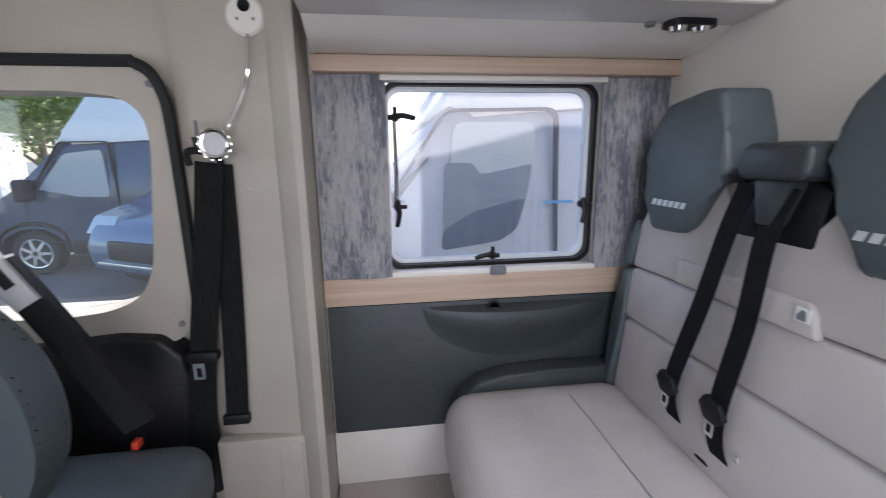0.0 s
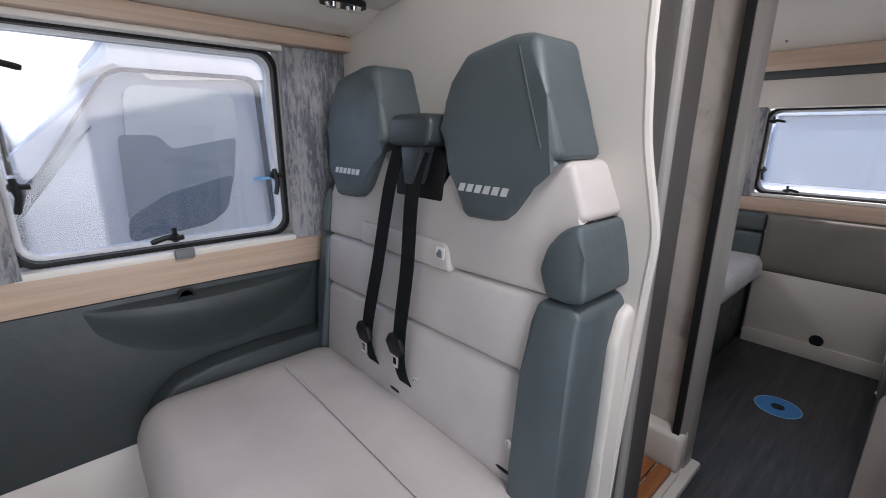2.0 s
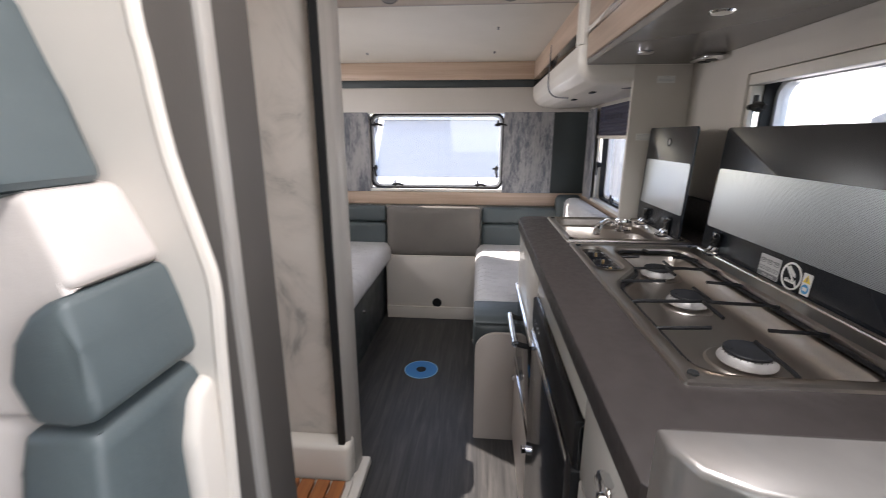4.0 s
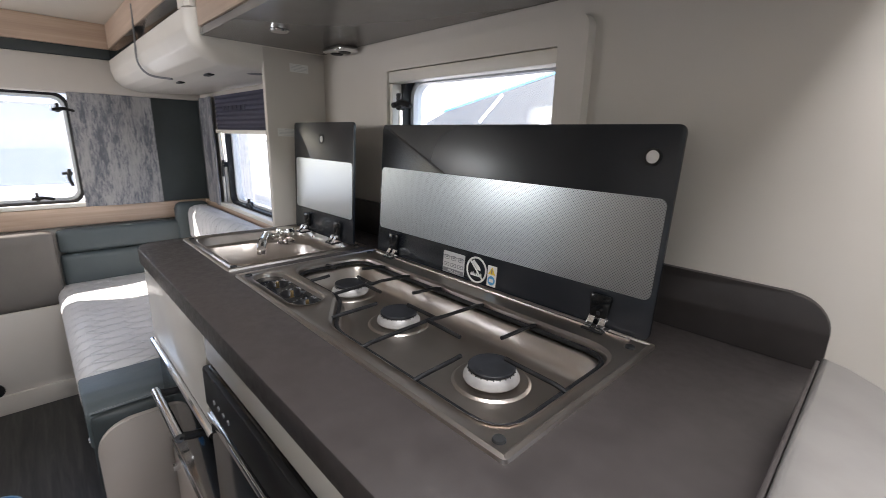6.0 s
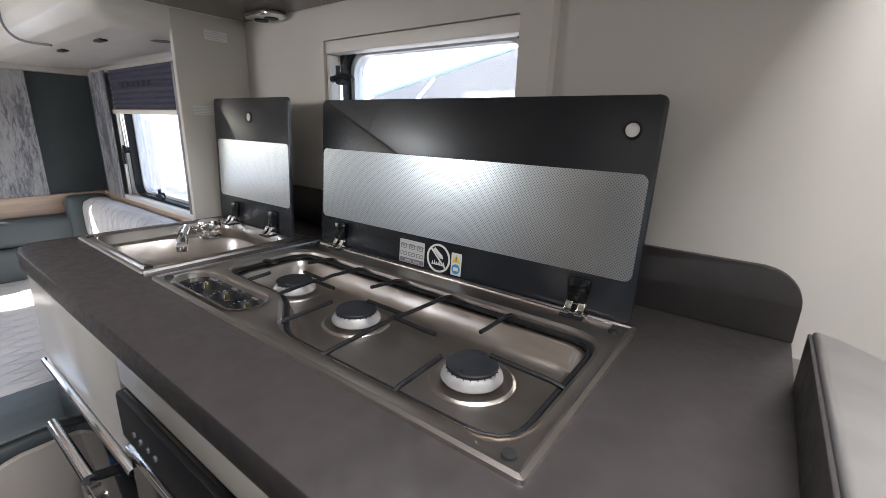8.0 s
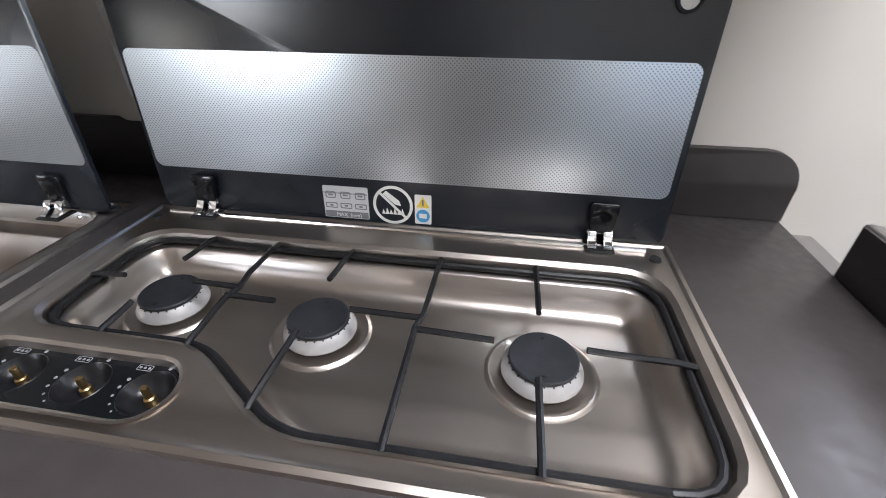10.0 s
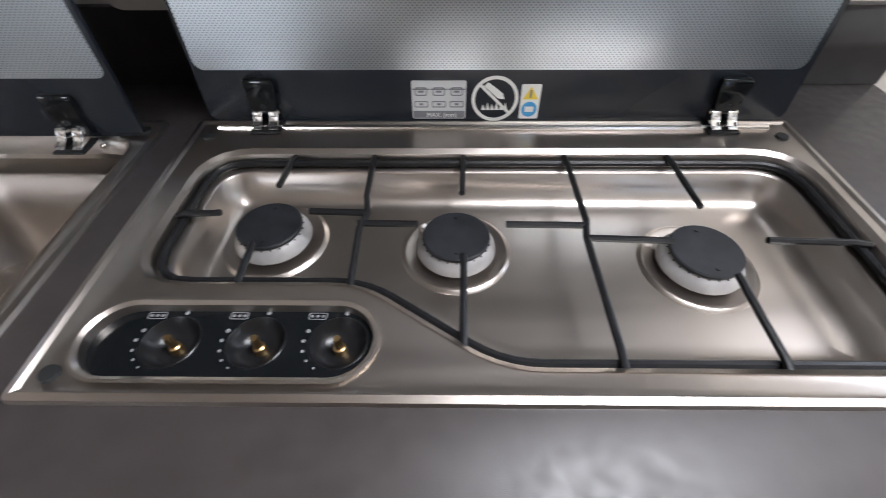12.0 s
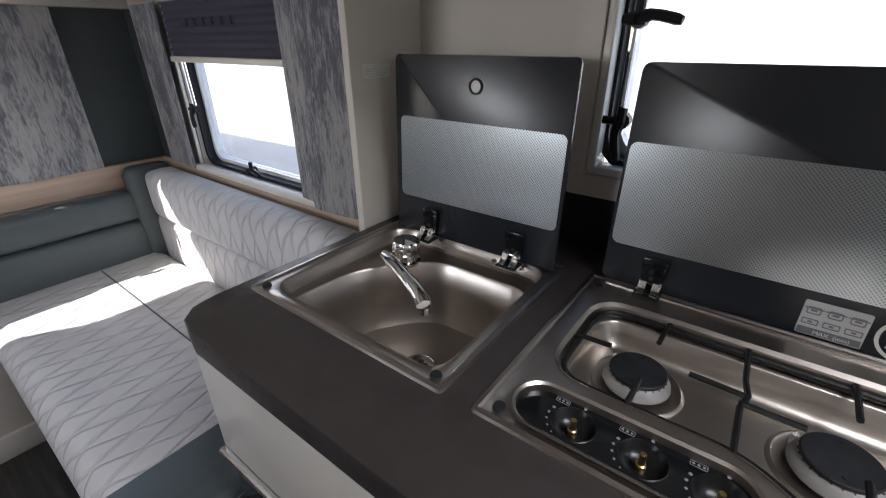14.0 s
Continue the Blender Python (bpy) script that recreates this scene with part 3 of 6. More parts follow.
bm = box(B(), 1.606, 2.13, 0.90, 0.979, 0.05, 0.20, 0.02, 3)
box(bm, 2.06, 2.134, 0.56, 0.95, 0.05, 0.20, 0.02, 3)
setting("shower_upstand", bm, WHITE, "white moulded upstand of the shower tray")
duck = thing("duckboard", (1.83, 0.73, 0.05), "orange-brown slatted wooden duckboard in the shower tray", "duckboard")
ODECK = wood("orange_teak", (0.42, 0.16, 0.05), (0.28, 0.09, 0.03), "x")
for i in range(6):
    part("slat", box(B(), 1.62, 2.05, 0.575 + i * 0.053, 0.575 + i * 0.053 + 0.045, 0.055, 0.075, 0.003), ODECK, duck)
for x in (1.68, 1.98):
    part("batten", box(B(), x, x + 0.03, 0.58, 0.88, 0.05, 0.056), ODECK, duck)
# washroom door post and its frame
bm = B()
prism(bm, [(2.085, 0.60), (2.085, 0.575), (2.105, 0.565), (2.125, 0.572), (2.14, 0.562), (2.20, 0.560), (2.215, 0.572), (2.215, 0.60)], "z", 0.0, 1.95)
setting("door_post", bm, SATIN, "satin grey ribbed washroom door post")
setting("door_post_seal", box(B(), 2.072, 2.084, 0.578, 0.60, 0.02, 1.95), RUBBER, "black seal strip on the door post")
setting("door_sill", box(B(), 1.60, 2.22, 0.53, 0.60, 0.0, 0.035, 0.01), WHITE, "cream door sill of the washroom")
setting("washroom_back", box(B(), 2.161, 2.22, 0.601, SIDE, 0.0, 1.95), CREAM, "cream washroom wall facing the lounge")

# side windows and rear window
w1 = window_in_wall("window_1", "y", WIN_A, SIDE, SIDE + 0.045, "side window with black frame and clear acrylic pane")
w2 = window_in_wall("window_2", "x", WIN_C, REAR, REAR + 0.045, "wide rear window with black frame and clear acrylic pane")
w3 = window_in_wall("window_3", "y", WIN_K, KITCH, KITCH - 0.045, "small kitchen window with black frame and clear pane")
w4 = window_in_wall("window_4", "y", WIN_L, KITCH, KITCH - 0.045, "lounge side window half covered by a pleated blind")
w5 = window_in_wall("window_5", "y", WIN_B, SIDE, SIDE + 0.045, "lounge side window with black frame")
for at, f, tn in (((0.562, 1.462, 1.075), 1, 0), ((1.105, 1.462, 1.070), 1, 0), ((0.835, 1.462, 0.925), 1, 1), ((0.562, 1.462, 1.315), -1, 1)):
    catch(w1, at, "y", f, tn)
part("window_stay", tube(B(), [(0.560, 1.46, 1.32), (0.562, 1.46, 1.10)], 0.006), CHROME, w1, "steel window stay")
part("sill_rail", box(B(), 0.525, 1.15, 1.44, 1.468, 0.872, 0.890, 0.003), WHITE, w1, "white bottom rail")
part("blind_rail", box(B(), 0.525, 1.15, 1.43, 1.468, 1.405, 1.420, 0.003), WHITE, w1, "white top rail of the blind")
part("rail_clip", box(B(), 0.825, 0.870, 1.425, 1.44, 0.872, 0.897, 0.003), INK, w1, "grey plastic clip")
for at, f, tn in (((3.692, 0.825, 1.27), 1, 1), ((3.692, 0.825, 1.00), 1, 0), ((3.692, 0.04, 1.27), 1, 1), ((3.692, 0.04, 1.00), 1, 0), ((3.692, 0.70, 0.895), 1, 1), ((3.692, 0.16, 0.895), 1, 1)):
    catch(w2, at, "x", f, tn)
part("sill_rail", box(B(), 3.67, 3.698, 0.0, 0.864, 0.850, 0.868, 0.003), WHITE, w2, "white bottom rail")
part("blind_rail", box(B(), 3.67, 3.698, 0.0, 0.864, 1.338, 1.348, 0.003), WHITE, w2, "white top rail of the blind")
for at, f, tn in (((3.330, -0.507, 1.05), 1, 0), ((3.05, -0.507, 0.895), 1, 1)):
    catch(w4, at, "-y", f, tn)
part("sill_rail", box(B(), 2.74, 3.40, -0.512, -0.485, 0.846, 0.864, 0.003), WHITE, w4, "white bottom rail")
part("window_stay", tube(B(), [(3.345, -0.508, 1.20), (3.338, -0.508, 1.06)], 0.006), CHROME, w4, "steel window stay")
part("side_rail", box(B(), 3.385, 3.394, -0.512, -0.502, 0.864, 1.35, 0.002), WHITE, w4, "cream side rail of the blind cassette")
catch(w3, (2.005, -0.507, 1.27), "-y", 1, 1)
catch(w3, (2.005, -0.507, 1.14), "-y", 1, 0)
part("window_stay", tube(B(), [(2.010, -0.505, 1.28), (2.010, -0.505, 1.12)], 0.005), CHROME, w3, "steel window stay")
bm = ring(B(), rrect(1.525, 2.085, 1.022, 1.392, 0.02), rrect(1.578, 2.048, 1.055, 1.348, 0.004), "y", KITCH, KITCH + 0.022)
part("window_surround", bm, CREAM, w3, "cream moulded window surround")
part("blind_cassette", box(B(), 1.579, 2.047, -0.530, -0.497, 1.322, 1.347, 0.003), WHITE, w3, "cream blind cassette with rails")
part("blind_side_rail", box(B(), 2.034, 2.047, -0.530, -0.500, 1.056, 1.32, 0.002), WHITE, w3, "cream blind side rail")
part("sill_rail", box(B(), 1.579, 2.034, -0.530, -0.500, 1.056, 1.068, 0.002), WHITE, w3, "cream bottom rail")

# wooden ledges under the windows, pelmet over the side window
setting("trim_ledge_side", box(B(), 0.347, 1.354, 1.440, SIDE, 0.795, 0.876, 0.003), OAK_X, "light oak ledge under the side window")
setting("trim_pelmet_side", box(B(), 0.360, 1.354, 1.400, SIDE, 1.420, 1.460, 0.003), OAK_X, "light oak pelmet over the side window")
setting("trim_ledge_rear", box(B(), 3.675, REAR, KITCH, SIDE, 0.765, 0.848, 0.003), OAK_Y, "light oak ledge under the rear window")
setting("trim_ledge_lounge", box(B(), 2.42, 3.674, KITCH, KITCH + 0.022, 0.765, 0.848, 0.003), OAK_X, "light oak ledge under the lounge window")
setting("trim_ledge_lounge_far", box(B(), 2.23, 3.674, SIDE - 0.022, SIDE, 0.765, 0.848, 0.003), OAK_X, "light oak ledge under the far lounge window")
# rear shelf: white board, dark strip, wood
setting("trim_rear_white", box(B(), 3.66, REAR, KITCH, SIDE, 1.345, 1.488, 0.003), CREAM, "cream board over the rear window")
setting("trim_rear_strip", box(B(), 3.655, REAR, KITCH, SIDE, 1.489, 1.530, 0.002), WALLDARK, "dark strip below the rear cornice")
setting("trim_rear_wood", box(B(), 3.645, REAR, KITCH, SIDE, 1.531, 1.631, 0.002), OAK_Y, "light oak rear cornice")
setting("wall_panel_rear", box(B(), 3.690, REAR, KITCH + 0.004, -0.300, 0.849, 1.344), WALLDARK, "dark slate vinyl corner panel")
setting("wall_panel_lounge", box(B(), 3.570, 3.689, KITCH, KITCH + 0.008, 0.849, 1.344), WALLDARK, "dark slate vinyl corner panel")
setting("wall_panel_rear_far", box(B(), 3.690, REAR, 1.165, SIDE - 0.004, 0.849, 1.344), WALLDARK, "dark slate vinyl corner panel")
# lower side wall lining
setting("wall_lining_low", box(B(), 0.347, 0.75, 1.452, SIDE - 0.002, 0.20, 0.384, 0.002), CREAM, "cream lower wall board")


def curtain(axis, u0, u1, z0, z1, w, waves, amp=0.006, group="curtains"):
    n = 40
    bm = B()
    pts = [u0 + (u1 - u0) * i / n for i in range(n + 1)]
    off = [amp * math.sin(waves * 6.283 * i / n + 0.7) for i in range(n + 1)]
    loop = [(u, w + o) for u, o in zip(pts, off)] + [(u, w + o + 0.004) for u, o in zip(reversed(pts), reversed(off))]
    if axis == "x":
        loop = [(b, a) for a, b in loop]
    prism(bm, loop, "z", z0, z1)
    return solid("curtain", bm, CURTAIN, "flat grey woodgrain-print fabric curtain beside the window", "curtain", group)


curtain("y", 0.352, 0.540, 0.877, 1.419, 1.436, 1.0)
curtain("y", 1.142, 1.352, 0.877, 1.419, 1.436, 1.2)
curtain("x", -0.300, 0.004, 0.849, 1.344, 3.664, 1.1)
curtain("x", 0.860, 1.160, 0.849, 1.344, 3.664, 1.1)
curtain("y", 3.392, 3.568, 0.849, 1.352, -0.490, 1.0)
curtain("y", 2.42, 2.80, 0.849, 1.352, -0.490, 1.6)

# ---- travel seat ----
def travel_seat():
    t = thing("travel_seat", (0.95, 0.93, 0.20), "two-place belted travel seat in stone and slate leatherette", "seat")
    part("seat_cushion", puff(cushion(0.668, 1.230, 0.525, 1.400, 0.31, 0.548, 0.085, 12), 0.012, 2, 0.4, 0.55, ((0, 0.69, 1.23), (1, 0.525, 1.385))), SEATCREAM, t, "stone leatherette seat cushion")
    part("cushion_seam", tube(B(), [(1.020, 0.60, 0.5615), (1.020, 0.95, 0.5645), (1.020, 1.28, 0.5615)], 0.0035, 6), SEATCREAM, t, "stitched seam")
    part("seat_base", box(B(), 0.78, 1.34, 0.56, 1.40, 0.20, 0.33, 0.01), BLACK, t, "dark seat base")
    part("seat_border", prism(B(), [(0.690, 0.30), (0.695, 0.43), (0.722, 0.512), (0.780, 0.560), (0.87, 0.580), (1.00, 0.585), (1.26, 0.585), (1.26, 0.22), (0.715, 0.22)], "y", 1.372, 1.445, 0.012, 3), WALLDARK, t, "slate border against the wall")
    part("near_border", box(B(), 1.02, 1.26, 0.50, 0.545, 0.28, 0.50, 0.02, 3), SEATGREY, t, "slate cushion edge")
    k, z0 = 0.10, 0.55

    def slab(name, pts, x0, mat, label, bev=0.016, x1=1.345):
        bm = prism(B(), pts, "x", x0, x1, bev, 3)
        return part(name, lean(bm, z0, k), mat, t, label)

    # three horizontal rows of the shared backrest
    slab("lower_backrest", [(0.580, 0.50), (1.345, 0.50), (1.345, 0.752), (0.580, 0.770)], 1.180, SEATCREAM, "stone lower backrest row")
    slab("middle_backrest", [(0.580, 0.772), (1.345, 0.754), (1.350, 0.900), (0.570, 0.925)], 1.176, SEATCREAM, "stone middle backrest row")
    slab("backrest_top", [(0.565, 0.927), (1.350, 0.902), (1.345, 1.02), (1.31, 1.10), (1.07, 1.16), (1.02, 1.058), (0.86, 1.060), (0.82, 1.16), (0.62, 1.155), (0.563, 1.150), (0.524, 1.062), (0.54, 1.056), (0.585, 1.00), (0.588, 0.95)], 1.178, SEATCREAM, "stone upper backrest with cut-outs for the head rests", 0.012)
    slab("side_bolster", [(0.592, 0.40), (0.597, 0.60), (0.599, 0.78), (0.595, 0.88), (0.583, 0.924), (0.520, 0.928), (0.500, 0.915), (0.502, 0.60), (0.515, 0.40)], 1.160, SEATGREY, "slate lower side bolster", 0.013)
    slab("side_bolster", [(1.347, 0.48), (1.395, 0.48), (1.390, 0.76), (1.384, 0.89), (1.340, 0.898), (1.338, 0.76)], 1.168, SEATGREY, "slate lower side bolster", 0.014)
    slab("side_bolster", [(1.352, 0.902), (1.384, 0.902), (1.378, 0.98), (1.352, 1.04), (1.340, 1.0)], 1.168, SEATGREY, "slate upper side bolster", 0.012)
    slab("wing", [(0.570, 0.932), (0.590, 0.975), (0.580, 1.015), (0.560, 1.042), (0.540, 1.055), (0.522, 1.058), (0.508, 1.01), (0.498, 0.96), (0.500, 0.938), (0.53, 0.930)], 1.160, SEATGREY, "slate padded side wing", 0.011)
    # head rests with a tongue reaching down into the backrest
    near = [(0.850, 1.20), (0.852, 1.25), (0.838, 1.29), (0.800, 1.335), (0.69, 1.354), (0.640, 1.349), (0.607, 1.25), (0.563, 1.152), (0.590, 1.148), (0.615, 1.125), (0.640, 1.085), (0.666, 1.048), (0.690, 1.038), (0.760, 1.036), (0.775, 1.045), (0.815, 1.12), (0.845, 1.165)]
    far = [(1.325, 1.20), (1.327, 1.25), (1.314, 1.29), (1.282, 1.330), (1.16, 1.350), (1.105, 1.346), (1.076, 1.26), (1.045, 1.17), (1.062, 1.160), (1.085, 1.12), (1.115, 1.06), (1.141, 1.036), (1.165, 1.028), (1.250, 1.024), (1.270, 1.028), (1.305, 1.10), (1.322, 1.15)]
    for pts in (near, far):
        h = slab("head_rest", pts, 1.150, SEATGREY, "slate leatherette head rest", 0.018, 1.28)
        mid = sum(p[0] for p in pts if p[1] < 1.05) / sum(1 for p in pts if p[1] < 1.05)
        for i in range(6):
            u = mid + 0.060 - i * 0.021
            bar = [(u, 1.087), (u - 0.0135, 1.087), (u - 0.018, 1.1015), (u - 0.0045, 1.1015)]
            part("badge_bar", lean(prism(B(), bar, "x", 1.1478, 1.152), z0, k), BADGE, h, "raised silver slanted bar")
        s = [(0.672, 1.330), (0.640, 1.25), (0.606, 1.170)]
        if pts is near:
            part("stitching", lean(tube(B(), smooth_path([(1.150, y, z) for y, z in s], 5), 0.0018, 6), z0, k), SEATGREY, h, "raised twin stitching")
    # belt housing between the head rests
    hb = part("belt_housing", lean(prism(B(), [(0.862, 1.165), (0.992, 1.165), (0.998, 1.185), (0.995, 1.222), (0.98, 1.231), (0.876, 1.231), (0.858, 1.222), (0.854, 1.185)], "x", 1.125, 1.30, 0.012, 3), z0, k), HOUSING, t, "dark slate plastic belt housing")
    part("post", lean(prism(B(), [(0.915, 1.085), (0.945, 1.085), (0.968, 1.166), (0.892, 1.166)], "x", 1.14, 1.20, 0.006), z0, k), HOUSING, hb)
    # the recess is filled: a solid black block gives its shade
    part("belt_recess", lean(prism(B(), [(0.855, 1.050), (1.024, 1.050), (1.028, 1.15), (0.995, 1.17), (0.885, 1.17), (0.850, 1.15)], "x", 1.176, 1.30, 0.008), z0, k), BLACK, t, "black block standing in for the shaded recess behind the belts")
    part("pocket_flap", lean(prism(B(), [(0.808, 0.912), (1.155, 0.912), (1.160, 0.968), (0.835, 0.970), (0.822, 0.955)], "x", 1.168, 1.19, 0.007, 3), z0, k), SEATCREAM, t, "stone fabric flap over the fixing points")
    lb = part("fixing_label", lean(box(B(), 1.163, 1.166, 0.823, 0.849, 0.938, 0.962), z0, k), LABEL, t, "small white label with a child-seat mark")
    part("mark", lean(prism(B(), [(0.828, 0.941), (0.843, 0.941), (0.845, 0.948), (0.838, 0.958), (0.831, 0.956)], "x", 1.1615, 1.163), z0, k), INK, lb)
    for y in (0.612, 0.897):
        part("press_stud", lathe(B(), [(0.009, 0.0), (0.0085, -0.004), (0.005, -0.005), (0.0045, -0.003), (0.0, -0.003)], (1.186, y, 0.630), "x", 14), CHROME, t, "steel press stud")
    # two belts with their tongues
    for y0, y1, zt in ((0.990, 1.090, 0.672), (0.905, 0.950, 0.690)):
        pth = smooth_path([(1.215, y0, 1.155), (1.195, y0 + 0.012, 1.07), (1.178, (y0 + y1) / 2 - 0.01, 0.90), (1.172, y1 - 0.006, zt + 0.03), (1.180, y1 - 0.004, 0.62), (1.205, y1 - 0.035, 0.548)], 5)
        blt = part("belt", ribbon(B(), pth, 0.046, 0.0022, (0, 1, 0)), WEB, t, "black seat belt webbing")
        part("tongue_cover", prism(B(), [(y1 - 0.036, zt + 0.010), (y1 - 0.020, zt + 0.038), (y1 + 0.020, zt + 0.042), (y1 + 0.034, zt + 0.018), (y1 + 0.016, zt - 0.008), (y1 - 0.018, zt - 0.010)], "x", 1.158, 1.172, 0.004), BLACK, blt, "black plastic tongue cover")
        part("tongue", ring(B(), rrect(y1 - 0.012, y1 + 0.012, zt - 0.042, zt - 0.006, 0.003, 2), rrect(y1 - 0.006, y1 + 0.006, zt - 0.034, zt - 0.016, 0.002, 2), "x", 1.162, 1.165), CHROME, blt, "steel belt tongue")
    for y in (0.62, 0.98):
        part("fixing_loop", tube(B(), smooth_path([(1.21, y - 0.03, 0.556), (1.185, y - 0.02, 0.564), (1.185, y + 0.02, 0.564), (1.21, y + 0.03, 0.556)], 4), 0.004), BLACK, t, "black wire fixing loop")
    part("side_cover", prism(B(), [(1.29, 0.0), (1.292, 0.60), (1.295, 0.84), (1.315, 0.895), (1.354, 0.910), (1.354, 0.0)], "y", 0.482, 0.510, 0.012, 3), CREAM, t, "cream moulded side cover")
    return t


travel_seat()


def side_panel():
    t = thing("side_wall_panel", (0.85, 1.46, 0.38), "dark slate padded wall panel with a moulded armrest recess", "wall panel")
    part("panel", prism(B(), [(0.350, 0.385), (1.350, 0.385), (1.350, 0.793), (0.350, 0.793)], "y", 1.446, 1.468, 0.006), WALLDARK, t)
    # armrest pocket: a lip that swells out of the panel and falls back below
    n, rows = 30, 12
    loops = []
    for j in range(rows + 1):
        f = j / rows
        z = 0.790 - 0.200 * f
        l = []
        for i in range(n + 1):
            u = i / n
            x = 0.62 + 0.58 * u
            env = max(0.0, math.sin(math.pi * u)) ** 0.45
            zz = z - (1 - env) * (z - 0.78) * 0.9 - 0.012 * env * (1 - f)
            bulge = env ** 2 * 0.17 * f ** 0.5 * (1 - f) ** 2
            l.append((x, 1.447 - bulge, zz))
        loops.append(l)
    bm = B()
    vs = [[bm.verts.new(p) for p in l] for l in loops]
    for a, b in zip(vs, vs[1:]):
        for i in range(n):
            bm.faces.new((a[i], a[i + 1], b[i + 1], b[i]))
    part("armrest_moulding", bm, WALLDARK, t, "moulded armrest swelling")
    part("hole", lathe(B(), [(0.022, 0.0), (0.022, -0.006), (0.016, -0.006), (0.014, 0.0), (0.0, 0.0)], (0.835, 1.430, 0.772), "y", 16), BLACK, t, "black oval finger hole")
    return t


side_panel()


def side_locker():
    t = thing("overhead_locker", (0.85, 1.2, 1.46), "white moulded overhead locker above the travel seat", "locker")
    prof = [(1.405, 1.461), (1.330, 1.466), (1.290, 1.474), (1.255, 1.490), (1.235, 1.500)]
    bm = prism(B(), [(SIDE, 1.461)] + prof + [(1.235, 1.95), (SIDE, 1.95)], "x", 0.372, 1.300)
    part("cove", bm, WHITE, t, "cream curved cove")
    bm = prism(B(), [(1.2345, 1.500), (1.095, 1.512), (1.080, 1.520), (1.02, 1.62), (1.0, 1.95), (1.2345, 1.95)], "x", 0.372, 1.340)
    part("base", bm, LOCKGREY, t, "satin grey underside")
    part("edge_lip", tube(B(), [(0.372, 1.105, 1.512), (1.318, 1.105, 1.512)], 0.008), WHITE, t, "raised white lip")
    bm = prism(B(), [(1.0, 1.60), (1.235, 1.501), (1.332, 1.466), (1.40, 1.461), (1.40, 1.95), (1.0, 1.95)], "x", 1.302, 1.354)
    part("end_moulding", bm, WHITE, t, "cream end moulding")
    lp = part("spot_plate", prism(B(), rrect(1.165, 1.285, 1.195, 1.250, 0.026), "z", 1.490, 1.508), BLACK, t, "black twin spot plate")
    for x in (1.197, 1.253):
        part("lens", lathe(B(), [(0.0, -0.014), (0.016, -0.012), (0.021, 0.0)], (x, 1.222, 1.493), "z", 16), CHROME, lp, "chrome spot reflector")
    part("switch", lathe(B(), [(0.0, -0.012), (0.011, -0.010), (0.012, 0.0)], (1.135, 1.232, 1.503), "z", 14), INK, t, "round grey switch")
    part("seal_cord", tube(B(), smooth_path([(1.352, 1.385, 1.425), (1.352, 1.35, 1.438), (1.352, 1.20, 1.478), (1.352, 1.06, 1.520), (1.352, 1.0, 1.56), (1.352, 0.96, 1.62)], 5), 0.006, 6), TAUPE, t, "taupe sealing cord")
    return t


side_locker()


# ---- kitchen ----
CT = 0.930   # height of the worktop
CF = 0.012   # its front edge


def worktop():
    t = thing("worktop", (1.78, -0.25, 0.90), "dark brown-grey laminate worktop with upstands", "worktop")
    bm = B()
    z0, z1 = CT - 0.034, CT
    outer = [(1.170, KITCH), (2.388, KITCH), (2.388, CF - 0.06), (2.382, CF - 0.028), (2.362, CF - 0.008), (2.330, CF), (1.182, CF), (1.170, CF - 0.012)]
    holes = [rrect(1.340, 1.978, -0.405, -0.098, 0.01), rrect(2.031, 2.352, -0.403, -0.097, 0.01)]
    fill_between(bm, inset(outer, 0.003), holes, z1)
    fill_between(bm, outer, holes, z0)
    loft(bm, [[(x, y, z) for x, y in o] for o, z in ((outer, z0), (outer, z1 - 0.003), (inset(outer, 0.001), z1 - 0.001), (inset(outer, 0.003), z1))], (False, False))
    for h in holes:
        loft(bm, [[(x, y, z) for x, y in h] for z in (z0, z1)], (False, False))
    bmesh.ops.remove_doubles(bm, verts=bm.verts, dist=0.0002)
    part("top", bm, WORKTOP, t)
    up = prism(B(), rrect(1.170, 2.386, CT, CT + 0.092, (0, 0, 0, 0.045), 8), "y", KITCH, KITCH + 0.012, 0.002)
    part("wall_upstand", up, WORKTOP, t, "dark laminate wall upstand with a rounded end")
    return t


def end_board():
    t = thing("unit_end_board", (1.14, -0.2, 0.0), "silver-grey rounded end board standing proud of the worktop", "end board")
    out = [(1.168, 0.012), (1.146, 0.012), (1.124, 0.002), (1.107, -0.025), (1.100, -0.07), (1.098, -0.27), (1.104, -0.318), (1.122, -0.355), (1.146, -0.380), (1.168, -0.390)]
    part("board", prism(B(), out, "z", 0.0, 0.994, 0.006, 3, True), SILVER, t)
    part("inner_face", box(B(), 1.1685, 1.172, -0.385, 0.002, CT + 0.001, 0.990, 0.001), WORKTOP, t, "dark laminate inner face")
    part("corner_block", prism(B(), [(1.169, -0.391), (1.135, -0.385), (1.120, -0.42), (1.118, KITCH), (1.169, KITCH)], "z", 0.0, CT - 0.02, 0.006, 2), SILVER, t, "grey rounded corner below the worktop")
    return t


def dish(bm, outline, levels):
    """Sinks a closed outline through (inset, z) levels to a closed bottom."""
    loft(bm, [[(x, y, z) for x, y in (inset(outline, d) if d else outline)] for d, z in levels], (False, False))
    fill_between(bm, inset(outline, levels[-1][0]), [], levels[-1][1])


HX0, HX1, HY0, HY1 = 1.331, 1.988, -0.415, -0.088
